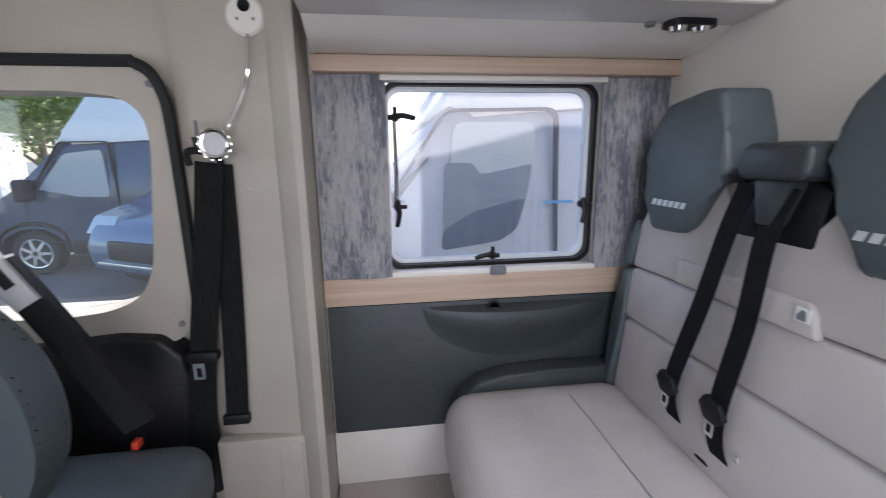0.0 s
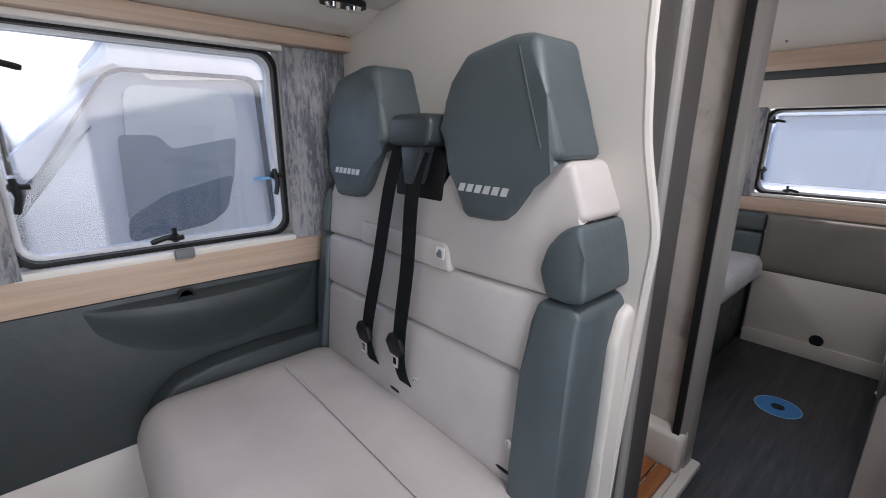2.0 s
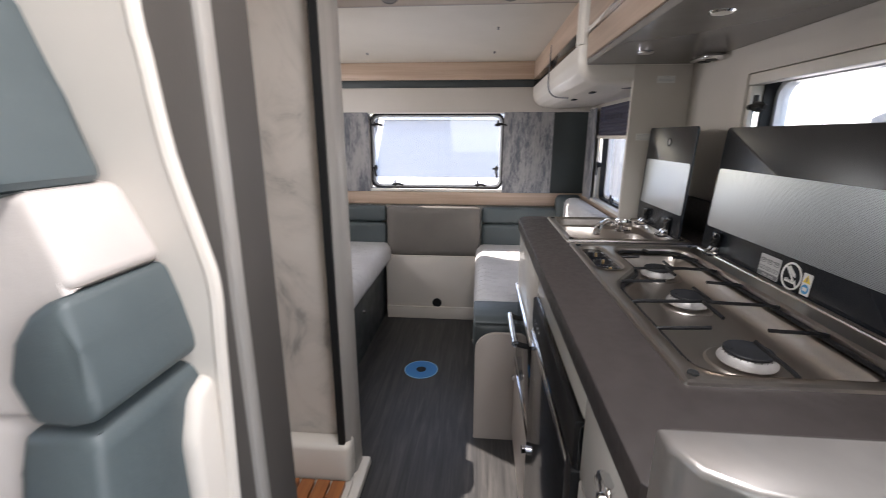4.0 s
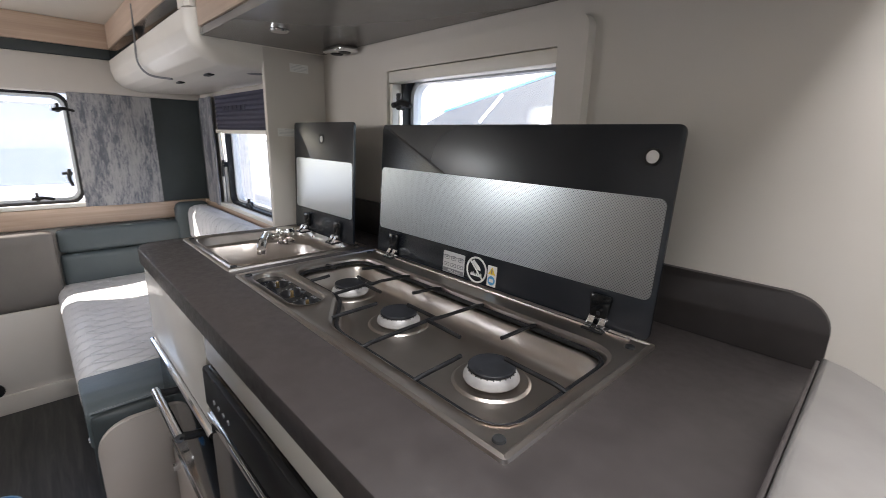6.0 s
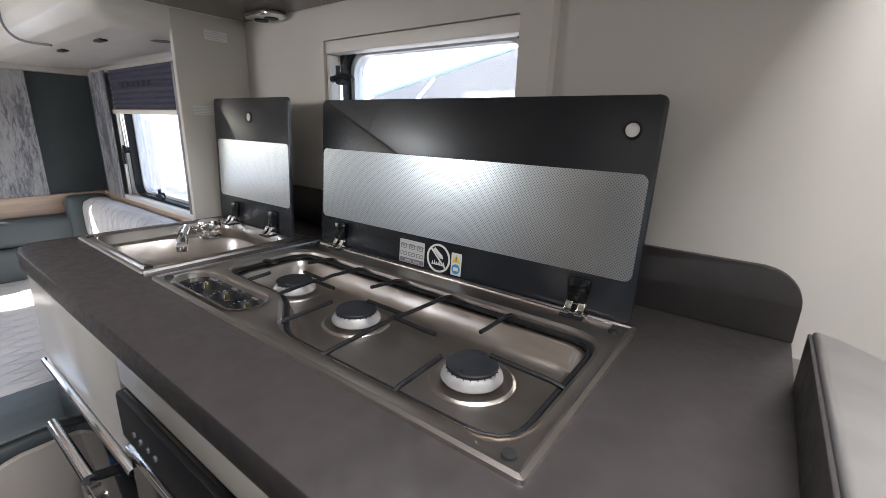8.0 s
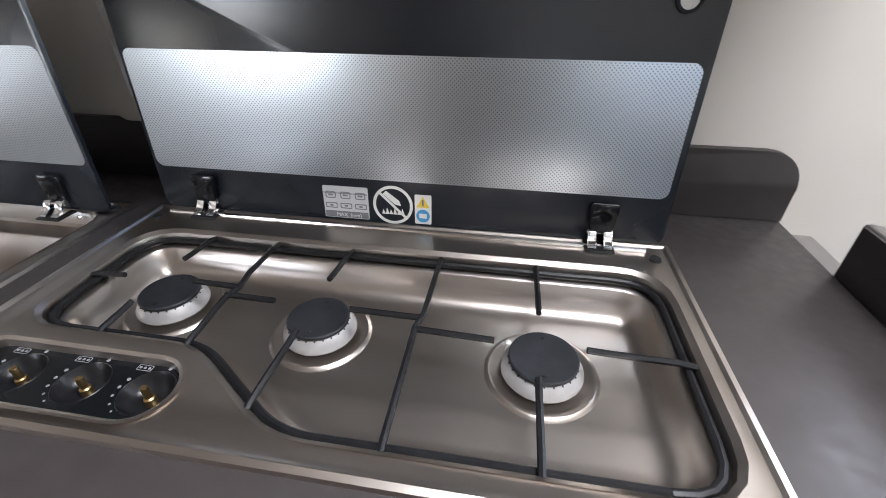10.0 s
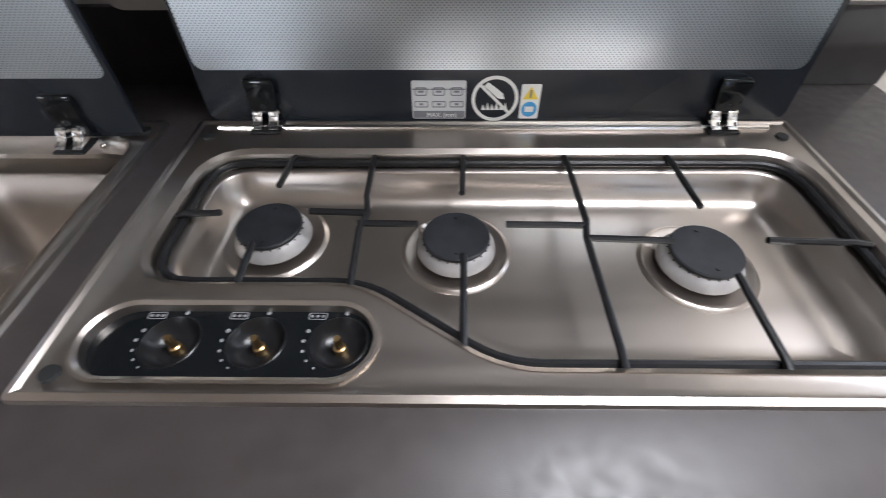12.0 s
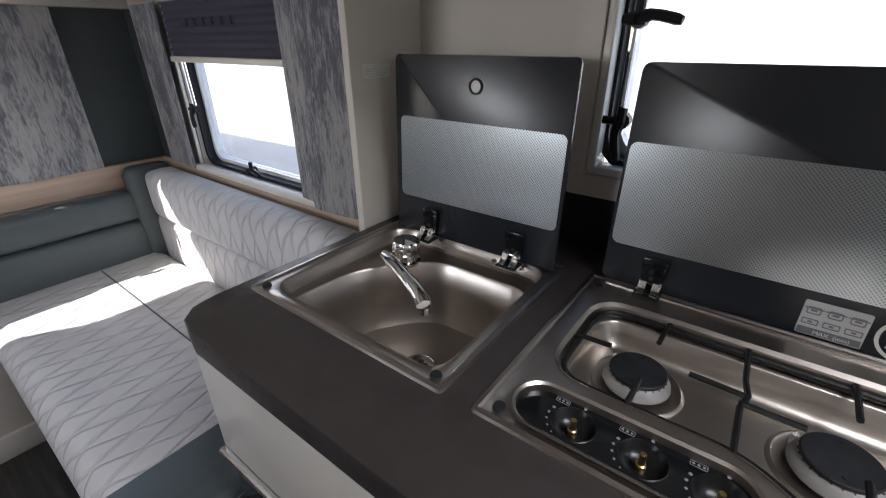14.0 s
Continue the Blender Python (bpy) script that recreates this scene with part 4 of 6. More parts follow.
WELL = arc_corners([(1.352, -0.112), (1.352, -0.356), (1.956, -0.356), (1.956, -0.182), (1.775, -0.182), (1.672, -0.112)], (0.05, 0.05, 0.05, 0.047, 0.025, 0.03))
CTRL = rrect(1.757, 1.962, -0.164, -0.104, 0.0298, 8)


def fill_between(bm, outer, holes, z):
    """A flat sheet at z inside outer, with holes."""
    loops = []
    for pts in [outer] + holes:
        vs = [bm.verts.new((x, y, z)) for x, y in pts]
        loops.append([bm.edges.new((vs[i], vs[(i + 1) % len(vs)])) for i in range(len(vs))])
    bmesh.ops.triangle_fill(bm, use_beauty=True, use_dissolve=False, edges=[e for l in loops for e in l])


worktop()
end_board()


BURNERS = ((1.879, -0.2745, 0.94), (1.700, -0.261, 0.95), (1.475, -0.2435, 0.97))
BZ = CT - 0.0245   # height of the burners


def lean_lid(lid, k, top):
    """Tilts a lid and what is printed on it back about its upper edge."""
    for ob in [lid] + list(lid.children_recursive):
        if ob.name.split(".")[0] in ("knuckle", "pin", "hinge_slot"):
            continue
        for v in ob.data.vertices:
            v.co.y += k * (top - v.co.z)


def lid_hinge(lid, hx, ly):
    """A black clamp on the glass and a sprung two-knuckle hinge under it."""
    ky = ly + 0.0125
    hin = part("hinge", prism(B(), [(hx - 0.015, 0.985), (hx + 0.015, 0.985), (hx + 0.0165, 0.980), (hx + 0.0125, 0.949), (hx - 0.0125, 0.949), (hx - 0.0165, 0.980)], "y", ly + 0.0008, ly + 0.0085, 0.002, 2), BLACKGLASS, lid, "black glossy lid clamp")
    part("clamp_screw", lathe(B(), [(0.0032, 0.0), (0.0028, 0.0012), (0.0012, 0.0012), (0.0010, 0.0004), (0.0, 0.0004)], (hx, ly + 0.0083, 0.957), "y", 12), CAP, hin)
    prof = [(ky + 0.003, 0.9365), (ky + 0.003, 0.950), (ky + 0.006, 0.9535), (ky + 0.010, 0.9535), (ky + 0.0135, 0.951), (ky + 0.0155, 0.9465), (ky + 0.0175, 0.9425), (ky + 0.0225, 0.9395), (ky + 0.0265, 0.9385), (ky + 0.0265, 0.9365)]
    for s_ in (-1, 1):
        c = hx + s_ * 0.0088
        part("knuckle", prism(B(), prof, "x", c - 0.0048, c + 0.0048, 0.0008, 2), CHROME, hin, "bright steel hinge knuckle")
    part("pin", tube(B(), [(hx - 0.0145, ky + 0.008, 0.9485), (hx + 0.0145, ky + 0.008, 0.9485)], 0.0026, 8), STEELRIM, hin, "steel hinge pin")
    part("hinge_slot", box(B(), hx - 0.0165, hx + 0.0165, ky + 0.001, ky + 0.0295, CT + 0.0035, CT + 0.0062, 0.001), BLACK, hin, "black seat under the hinge")


def hob():
    t = thing("gas_hob", (1.66, -0.25, CT), "brushed steel three-burner gas hob with raised glass lid", "hob")
    zr = CT + 0.004
    bm = B()
    o = arc_corners([(HX0, HY0), (HX1, HY0), (HX1, HY1), (HX0, HY1)], 0.006, 3)
    loft(bm, [[(x, y, z) for x, y in (inset(o, d) if d else o)] for d, z in ((0, CT), (0.001, zr), (0.006, zr + 0.001), (0.009, zr - 0.001))], (False, False))
    i1 = inset(o, 0.009)
    fill_between(bm, i1, [WELL, CTRL], zr - 0.001)
    dish(bm, WELL, [(0, zr - 0.001), (-0.002, zr + 0.0006), (0.003, zr - 0.003), (0.005, CT - 0.009), (0.010, CT - 0.0125), (0.0135, CT - 0.013), (0.0155, CT - 0.0148), (0.019, CT - 0.028), (0.024, CT - 0.039), (0.031, CT - 0.0450), (0.040, CT - 0.0468), (0.048, CT - 0.0472)])
    dish(bm, CTRL, [(0, zr - 0.001), (-0.0035, zr + 0.001), (-0.001, zr + 0.0012), (0.002, zr - 0.001), (0.003, CT - 0.008), (0.0035, CT - 0.024)])
    bmesh.ops.remove_doubles(bm, verts=bm.verts, dist=0.0002)
    part("tray", bm, STEEL, t, "brushed steel tray with a stepped well")
    bm = B()
    knobs = [(kx, -0.136) for kx in (1.904, 1.843, 1.785)]
    bowls = [[(kx + 0.0205 * math.cos(a * 0.2244), ky + 0.0205 * math.sin(a * 0.2244)) for a in range(28)] for kx, ky in knobs]
    fill_between(bm, inset(CTRL, 0.0015), bowls, CT - 0.0045)
    pl = part("control_panel", bm, BLACKGLASS, t, "black glossy control panel")
    for kx, ky in knobs:
        bm = B()
        at = Vector((kx, ky, CT))
        loft(bm, [[(kx + r * math.cos(a * 0.2244), ky + r * math.sin(a * 0.2244), CT + h) for a in range(28)] for r, h in ((0.0212, -0.0045), (0.0205, -0.0040), (0.0196, -0.0055), (0.0165, -0.0125), (0.011, -0.0165), (0.005, -0.0175))], (False, True))
        part("dial", bm, DIAL, pl, "deep round black dial bowl")
        part("spindle", lathe(B(), [(0.0, 0.001), (0.0026, 0.001), (0.003, -0.001), (0.003, -0.010), (0.0044, -0.011), (0.0048, -0.0175)], at, "z", 14), BRASS, pl, "bare brass valve spindle")
        bmk = B()
        m = kx + 0.0185
        ring(bmk, rrect(m - 0.0068, m + 0.0068, ky - 0.0245, ky - 0.0185, 0.0012, 2), rrect(m - 0.0062, m + 0.0062, ky - 0.0239, ky - 0.0191, 0.001, 2), "z", CT - 0.0046, CT - 0.0042)
        for j in range(3):
            lathe(bmk, [(0.0, -0.0042), (0.0013, -0.0042), (0.0013, -0.0046)], (m + 0.004 - j * 0.004, ky - 0.0215, CT), "z", 8)
        lathe(bmk, [(0.0, -0.0042), (0.0016, -0.0042), (0.0016, -0.0046)], (kx - 0.003, ky - 0.0238, CT), "z", 8)
        for a in range(5):
            an = radians(-22 + a * 20)
            lathe(bmk, [(0.0, -0.0042), (0.0017 - 0.0002 * a, -0.0042), (0.0017 - 0.0002 * a, -0.0046)], (kx + 0.0245 * math.cos(an), ky + 0.0235 * math.sin(an), CT), "z", 7)
        part("dial_mark", bmk, DIMPRINT, pl, "small pale printed marks")
    for k, (bx, by, q) in enumerate(BURNERS):
        b = part("burner", lathe(B(), [(0.056 * q, -0.0232), (0.0545 * q, -0.0215), (0.0515 * q, -0.0200), (0.048 * q, -0.0205), (0.0455 * q, -0.0222), (0.034 * q, -0.0228), (0.0, -0.0228)], (bx, by, BZ), "z", 36), STEEL, t, "steel burner ring")
        part("burner_head", lathe(B(), [(0.029 * q, -0.0228), (0.029 * q, -0.0185), (0.0385 * q, -0.0180), (0.0395 * q, -0.0165), (0.0390 * q, -0.0135), (0.0345 * q, -0.0068), (0.032 * q, -0.0045), (0.0, -0.0045)], (bx, by, BZ), "z", 36), ALU, b, "grey alloy burner head")
        slots = B()
        for j in range(24):
            an = 6.2832 * j / 24
            c, s_ = math.cos(an), math.sin(an)
            px, py = bx + 0.0322 * q * c, by + 0.0322 * q * s_
            tube(slots, [(px, py, BZ - 0.0062), (px + 0.0008 * c, py + 0.0008 * s_, BZ - 0.0044)], 0.0009, 4)
        part("flame_slot", slots, CAP, b, "dark flame slots")
        part("burner_cap", lathe(B(), [(0.0315 * q, -0.0042), (0.0330 * q, -0.0030), (0.0330 * q, -0.0005), (0.0318 * q, 0.0006), (0.0, 0.0010)], (bx, by, BZ), "z", 40), CAP, b, "matt black burner cap")
        for s_ in (-1, 1):
            part("cap_rivet", lathe(B(), [(0.0022, 0.0006), (0.0018, 0.0018), (0.0, 0.0018)], (bx, by + s_ * 0.024 * q, BZ), "z", 10), CAP, b)
        part("ignition_pin", lathe(B(), [(0.0032, -0.022), (0.0032, -0.010), (0.0012, -0.008), (0.0, -0.007)], (bx + 0.033 * q, by - 0.024 * q, BZ), "z", 10), LABEL, b, "white ceramic ignition pin")
    g = part("pan_support", tube(B(), [(x, y, CT - 0.006) for x, y in inset(WELL, 0.009) + [inset(WELL, 0.009)[0]]], 0.0036, 8), ENAMEL, t, "black enamelled wire pan support")
    zb = CT + 0.0035
    bars = [
        [(1.951, -0.262), (1.910, -0.261)], [(1.866, -0.352), (1.868, -0.298)], [(1.871, -0.180), (1.870, -0.224)],
        [(1.784, -0.352), (1.783, -0.285), (1.779, -0.262), (1.784, -0.242), (1.783, -0.178)], [(1.831, -0.263), (1.780, -0.261)], [(1.786, -0.248), (1.734, -0.247)],
        [(1.692, -0.352), (1.695, -0.288)], [(1.695, -0.212), (1.697, -0.124)], [(1.658, -0.247), (1.588, -0.246)],
        [(1.588, -0.352), (1.588, -0.252), (1.592, -0.232), (1.590, -0.108)], [(1.592, -0.231), (1.521, -0.228)],
        [(1.483, -0.352), (1.482, -0.270)], [(1.443, -0.229), (1.355, -0.229)], [(1.484, -0.192), (1.483, -0.108)]]
    for pth in bars:
        pts = []
        for i, (x, y) in enumerate(pth):
            edge_y = y < -0.345 or x > 1.945 or x < 1.36 or (y > -0.185 and i in (0, len(pth) - 1) and len(pth[0]) and abs(y + 0.18) < 0.006) or y > -0.127
            pts.append((x, y, CT - 0.002 if edge_y else zb))
        dense = []
        for a, c in zip(pts, pts[1:]):
            a, c = Vector(a), Vector(c)
            dense += [a, a.lerp(c, 0.18) + Vector((0, 0, 0.002 if a.z < CT else 0)), a.lerp(c, 0.82) + Vector((0, 0, 0.002 if c.z < CT else 0))]
        dense.append(Vector(pts[-1]))
        part("support_finger", tube(B(), dense, 0.0030, 7), ENAMEL, g, "black enamelled finger")
    for x, y in ((1.353, -0.107), (1.353, -0.381), (1.966, -0.381), (1.966, -0.107)):
        part("rubber_buffer", lathe(B(), [(0.0068, 0.003), (0.0060, 0.0055), (0.0, 0.0060)], (x, y, CT), "z", 14), RUBBER, t, "black rubber buffer")
    for x in (1.885, 1.93, 1.50, 1.42):
        part("rivet", lathe(B(), [(0.003, 0.0), (0.002, 0.002), (0.0, 0.0022)], (x, -0.3665, CT - 0.003), "y", 10), STEELRIM, t)
    # rolled ridge along the back
    part("back_ridge", tube(B(), [(1.36, -0.398, zr), (1.96, -0.398, zr)], 0.0032, 8), STEELRIM, t, "rolled steel ridge")
    # glass lid with printed panel and stickers
    ly = -0.427
    lid = part("lid", prism(B(), rrect(1.341, 1.972, CT + 0.006, 1.222, 0.010), "y", ly - 0.005, ly, 0.001), LIDGLASS, t, "dark glass lid standing upright")
    part("printed_panel", prism(B(), rrect(1.348, 1.968, 0.992, 1.129, 0.010), "y", ly, ly + 0.0006), PERF, lid, "silver panel with a fine dot pattern")
    part("lid_hole", ring(B(), [(1.376 + 0.0115 * math.cos(a * 0.2618), 1.181 + 0.0115 * math.sin(a * 0.2618)) for a in range(24)], [(1.376 + 0.0085 * math.cos(a * 0.2618), 1.181 + 0.0085 * math.sin(a * 0.2618)) for a in range(24)], "y", ly - 0.002, ly + 0.002), RUBBER, lid, "black ring round the finger hole")
    part("hole_glimpse", prism(B(), [(1.376 + 0.0086 * math.cos(a * 0.2618), 1.181 + 0.0086 * math.sin(a * 0.2618)) for a in range(24)], "y", ly - 0.001, ly + 0.0009), LABEL, lid, "cream wall seen through the finger hole")
    for hx in (1.906, 1.412):
        lid_hinge(lid, hx, ly)
    stickers(lid, ly)
    lean_lid(lid, 0.065, 1.21)
    return t


YELLOW = material("yellow_print", (0.75, 0.55, 0.05), 0.5)
SIGNBLUE = material("blue_print", (0.05, 0.28, 0.55), 0.5)


def stickers(lid, ly):
    """Warning stickers on the lower edge of the lid."""
    y1 = ly + 0.0008

    before = set(lid.children)

    def pr(name, pts, y, mat, par, label=""):
        return part(name, prism(B(), pts, "y", ly + 0.0001, y), mat, par, label)

    a = pr("size_sticker", rrect(1.694, 1.752, 0.934, 0.976, 0.002), y1, GREYPRINT, lid, "grey sticker with three pan outlines and a dark foot")
    pr("sticker_foot", rrect(1.695, 1.751, 0.935, 0.943, 0.001), y1 + 0.0004, INK, a)
    bm = B()
    for k in range(3):
        cx = 1.742 - k * 0.019
        ring(bm, rrect(cx - 0.0065, cx + 0.0065, 0.960, 0.969, 0.002, 2), rrect(cx - 0.0055, cx + 0.0055, 0.961, 0.968, 0.0015, 2), "y", ly, y1 + 0.0005)
        box(bm, cx - 0.009, cx + 0.009, ly, y1 + 0.0005, 0.9665, 0.9675)
        box(bm, cx - 0.003, cx + 0.003, ly, y1 + 0.0005, 0.9635, 0.9655)
        ring(bm, rrect(cx - 0.0075, cx + 0.0075, 0.947, 0.954, 0.001, 2), rrect(cx - 0.0066, cx + 0.0066, 0.948, 0.953, 0.001, 2), "y", ly, y1 + 0.0005)
        box(bm, cx - 0.002, cx + 0.002, ly, y1 + 0.0005, 0.9495, 0.9515)
    part("pan_print", bm, INK, a, "printed pan outlines")
    words = bpy.data.curves.new("max_text", "FONT")
    words.body, words.size, words.align_x = "MAX. (mm)", 0.0068, "CENTER"
    ob = new("max_text", words)
    me = bpy.data.meshes.new_from_object(ob)
    bpy.data.objects.remove(ob)
    me.transform(Matrix.Translation((1.720, y1 + 0.0009, 0.9365)) @ Matrix.Rotation(math.pi, 4, "Z") @ Matrix.Rotation(math.pi / 2, 4, "X"))
    me.materials.append(LABEL)
    tx = new("max_text", me)
    tx.parent = a
    c = [(1.663 + 0.025 * math.cos(k * 0.19635), 0.956 + 0.025 * math.sin(k * 0.19635)) for k in range(32)]
    ci = [(1.663 + 0.0215 * math.cos(k * 0.19635), 0.956 + 0.0215 * math.sin(k * 0.19635)) for k in range(32)]
    st = part("no_flame_sign", ring(B(), c, ci, "y", ly + 0.0001, y1), LABEL, lid, "round white no-flame sign")
    bm = B()
    prism(bm, [(1.6785, 0.9725), (1.6805, 0.9705), (1.6480, 0.9395), (1.6460, 0.9415)], "y", ly, y1)
    for k in range(6):
        x = 1.677 - k * 0.0048
        prism(bm, [(x, 0.944), (x - 0.0044, 0.944), (x - 0.0015, 0.950 + 0.002 * (k % 2))], "y", ly, y1)
    prism(bm, [(1.675, 0.970), (1.671, 0.974), (1.655, 0.962), (1.653, 0.956), (1.660, 0.957)], "y", ly, y1)
    part("sign_print", bm, LABEL, st, "white printed strokes")
    w = pr("warning_sticker", rrect(1.615, 1.6355, 0.934, 0.972, 0.0015), y1, LABEL, lid, "white sticker with a yellow triangle and a blue disc")
    pr("triangle", [(1.6335, 0.956), (1.617, 0.956), (1.6253, 0.970)], y1 + 0.0004, YELLOW, w)
    pr("bang", [(1.6262, 0.958), (1.6244, 0.958), (1.6242, 0.966), (1.6264, 0.966)], y1 + 0.0007, INK, w)
    part("blue_disc", prism(B(), [(1.6253 + 0.0085 * math.cos(k * 0.3927), 0.9448 + 0.0085 * math.sin(k * 0.3927)) for k in range(16)], "y", ly + 0.0001, y1 + 0.0004), SIGNBLUE, w)
    pr("book", [(1.630, 0.942), (1.6206, 0.942), (1.6206, 0.948), (1.630, 0.948)], y1 + 0.0007, LABEL, w)
    for ob in (o for c in lid.children if c not in before for o in [c, *c.children_recursive]):
        ob.data.transform(Matrix.Translation((-0.005, 0, 0.005)))



hob()


def sink():
    t = thing("sink", (2.19, -0.25, CT), "brushed steel square sink with raised glass lid", "sink")
    x0, x1, y0, y1 = 2.022, 2.362, -0.413, -0.087
    zr = CT + 0.004
    o = arc_corners([(x0, y0), (x1, y0), (x1, y1), (x0, y1)], 0.006, 3)
    bm = B()
    loft(bm, [[(x, y, z) for x, y in (inset(o, d) if d else o)] for d, z in ((0, CT), (0.001, zr), (0.006, zr + 0.001), (0.009, zr - 0.001))], (False, False))
    bowl = arc_corners([(2.042, -0.108), (2.042, -0.384), (2.338, -0.384), (2.338, -0.108)], (0.03, 0.04, 0.05, 0.035))
    fill_between(bm, inset(o, 0.009), [bowl], zr - 0.001)
    # first step: a shallow shelf, cut across the corner for the tap
    inner = arc_corners([(2.050, -0.118), (2.052, -0.345), (2.215, -0.345), (2.262, -0.305), (2.310, -0.235), (2.322, -0.118)], (0.03, 0.03, 0.03, 0.04, 0.03, 0.03), 5)
    sh = CT - 0.020
    dish_levels = [(0, zr - 0.001), (-0.002, zr + 0.0006), (0.002, zr - 0.004), (0.006, sh + 0.003), (0.010, sh)]
    loft(bm, [[(x, y, z) for x, y in (inset(bowl, d) if d else bowl)] for d, z in dish_levels], (False, False))
    fill_between(bm, inset(bowl, 0.010), [inner], sh)
    cx, cy = 2.165, -0.215
    rings = [(1.0, sh), (1.012, sh + 0.0008), (0.985, sh - 0.004), (0.93, CT - 0.07), (0.88, CT - 0.105), (0.80, CT - 0.123), (0.68, CT - 0.129), (0.40, CT - 0.1305)]
    loops = [[(cx + (x - cx) * f, cy + (y - cy) * f, z) for x, y in inner] for f, z in rings]
    loft(bm, loops, (False, True))
    bmesh.ops.remove_doubles(bm, verts=bm.verts, dist=0.0002)
    part("bowl", bm, STEEL, t, "brushed steel bowl with a stepped shelf")
    dr = part("drain", lathe(B(), [(0.026, 0.0), (0.025, 0.002), (0.019, 0.0012), (0.017, 0.0003), (0.0, 0.0003)], (2.165, -0.218, CT - 0.1298), "z", 24), STEELRIM, t, "steel drain")
    for k in range(5):
        an = 6.2832 * k / 5
        part("drain_hole", lathe(B(), [(0.0048, 0.0012), (0.0, 0.0013)], (2.165 + 0.0105 * math.cos(an), -0.218 + 0.0105 * math.sin(an), CT - 0.1298), "z", 10), CAP, dr)
    for x, y in ((2.040, -0.104), (2.040, -0.392), (2.345, -0.392), (2.345, -0.104)):
        part("rubber_buffer", lathe(B(), [(0.0068, 0.003), (0.0060, 0.0055), (0.0, 0.0060)], (x, y, CT), "z", 14), RUBBER, t, "black rubber buffer")
    for x in (2.085, 2.135, 2.235, 2.28):
        part("rivet", lathe(B(), [(0.003, 0.0), (0.002, 0.002), (0.0, 0.0022)], (x, -0.377, CT - 0.006), "y", 10), STEELRIM, t)
    part("back_ridge", tube(B(), [(2.05, -0.399, zr), (2.335, -0.399, zr)], 0.0030, 8), STEELRIM, t, "rolled steel ridge")
    ly = -0.389
    lid = part("lid", prism(B(), rrect(2.033, 2.340, CT + 0.006, 1.227, 0.008), "y", ly - 0.005, ly, 0.001), LIDGLASS, t, "dark glass lid standing upright")
    part("printed_panel", prism(B(), rrect(2.038, 2.330, 0.999, 1.134, 0.009), "y", ly, ly + 0.0006), PERF, lid, "silver panel with a fine dot pattern")
    part("lid_hole", ring(B(), [(2.184 + 0.0115 * math.cos(a * 0.2618), 1.186 + 0.0115 * math.sin(a * 0.2618)) for a in range(24)], [(2.184 + 0.0085 * math.cos(a * 0.2618), 1.186 + 0.0085 * math.sin(a * 0.2618)) for a in range(24)], "y", ly - 0.002, ly + 0.002), RUBBER, lid, "black ring round the finger hole")
    part("hole_glimpse", prism(B(), [(2.184 + 0.0086 * math.cos(a * 0.2618), 1.186 + 0.0086 * math.sin(a * 0.2618)) for a in range(24)], "y", ly - 0.001, ly + 0.0009), LABEL, lid, "cream wall seen through the finger hole")
    for hx in (2.262, 2.098):
        lid_hinge(lid, hx, ly)
    lean_lid(lid, 0.04, 1.21)
    return t


sink()


def tap():
    t = thing("tap", (2.265, -0.312, CT - 0.02), "chrome mixer tap with a folding swivel spout", "tap")
    c = (2.265, -0.312, CT - 0.02)
    part("base", lathe(B(), [(0.024, 0.0), (0.024, 0.004), (0.018, 0.006), (0.017, 0.016), (0.0, 0.016)], c, "z", 24), CHROME, t)
    prof = [(0.0215, 0.017), (0.023, 0.020), (0.023, 0.036), (0.021, 0.040), (0.0, 0.041)]
    bm = lathe(B(), prof, c, "z", 36)
    for v in bm.verts:
        d = Vector((v.co.x - c[0], v.co.y - c[1]))
        if d.length > 0.015:
            f = 1 + 0.05 * math.cos(12 * math.atan2(d.y, d.x))
            v.co.x, v.co.y = c[0] + d.x * f, c[1] + d.y * f
    part("knob", bm, CHROME, t, "fluted clear chrome knob")
    sp = smooth_path([(2.285, -0.285, CT - 0.004), (2.262, -0.262, CT + 0.010), (2.205, -0.232, CT + 0.016), (2.150, -0.205, CT + 0.014), (2.132, -0.196, CT + 0.006)], 6)
    part("spout", tube(B(), sp, [0.009] * 8 + [0.0098] * 8 + [0.0108] * (len(sp) - 16), 14), CHROME, t, "chrome swivel spout")
    part("spout_slot", tube(B(), [(2.222, -0.239, CT + 0.0245), (2.190, -0.222, CT + 0.0253)], 0.0016, 6), CAP, t, "dark slot")
    part("nozzle", lathe(B(), [(0.0105, 0.0), (0.0105, 0.010), (0.0, 0.010)], (2.131, -0.195, CT - 0.004), "z", 16), CHROME, t)
    return t


tap()


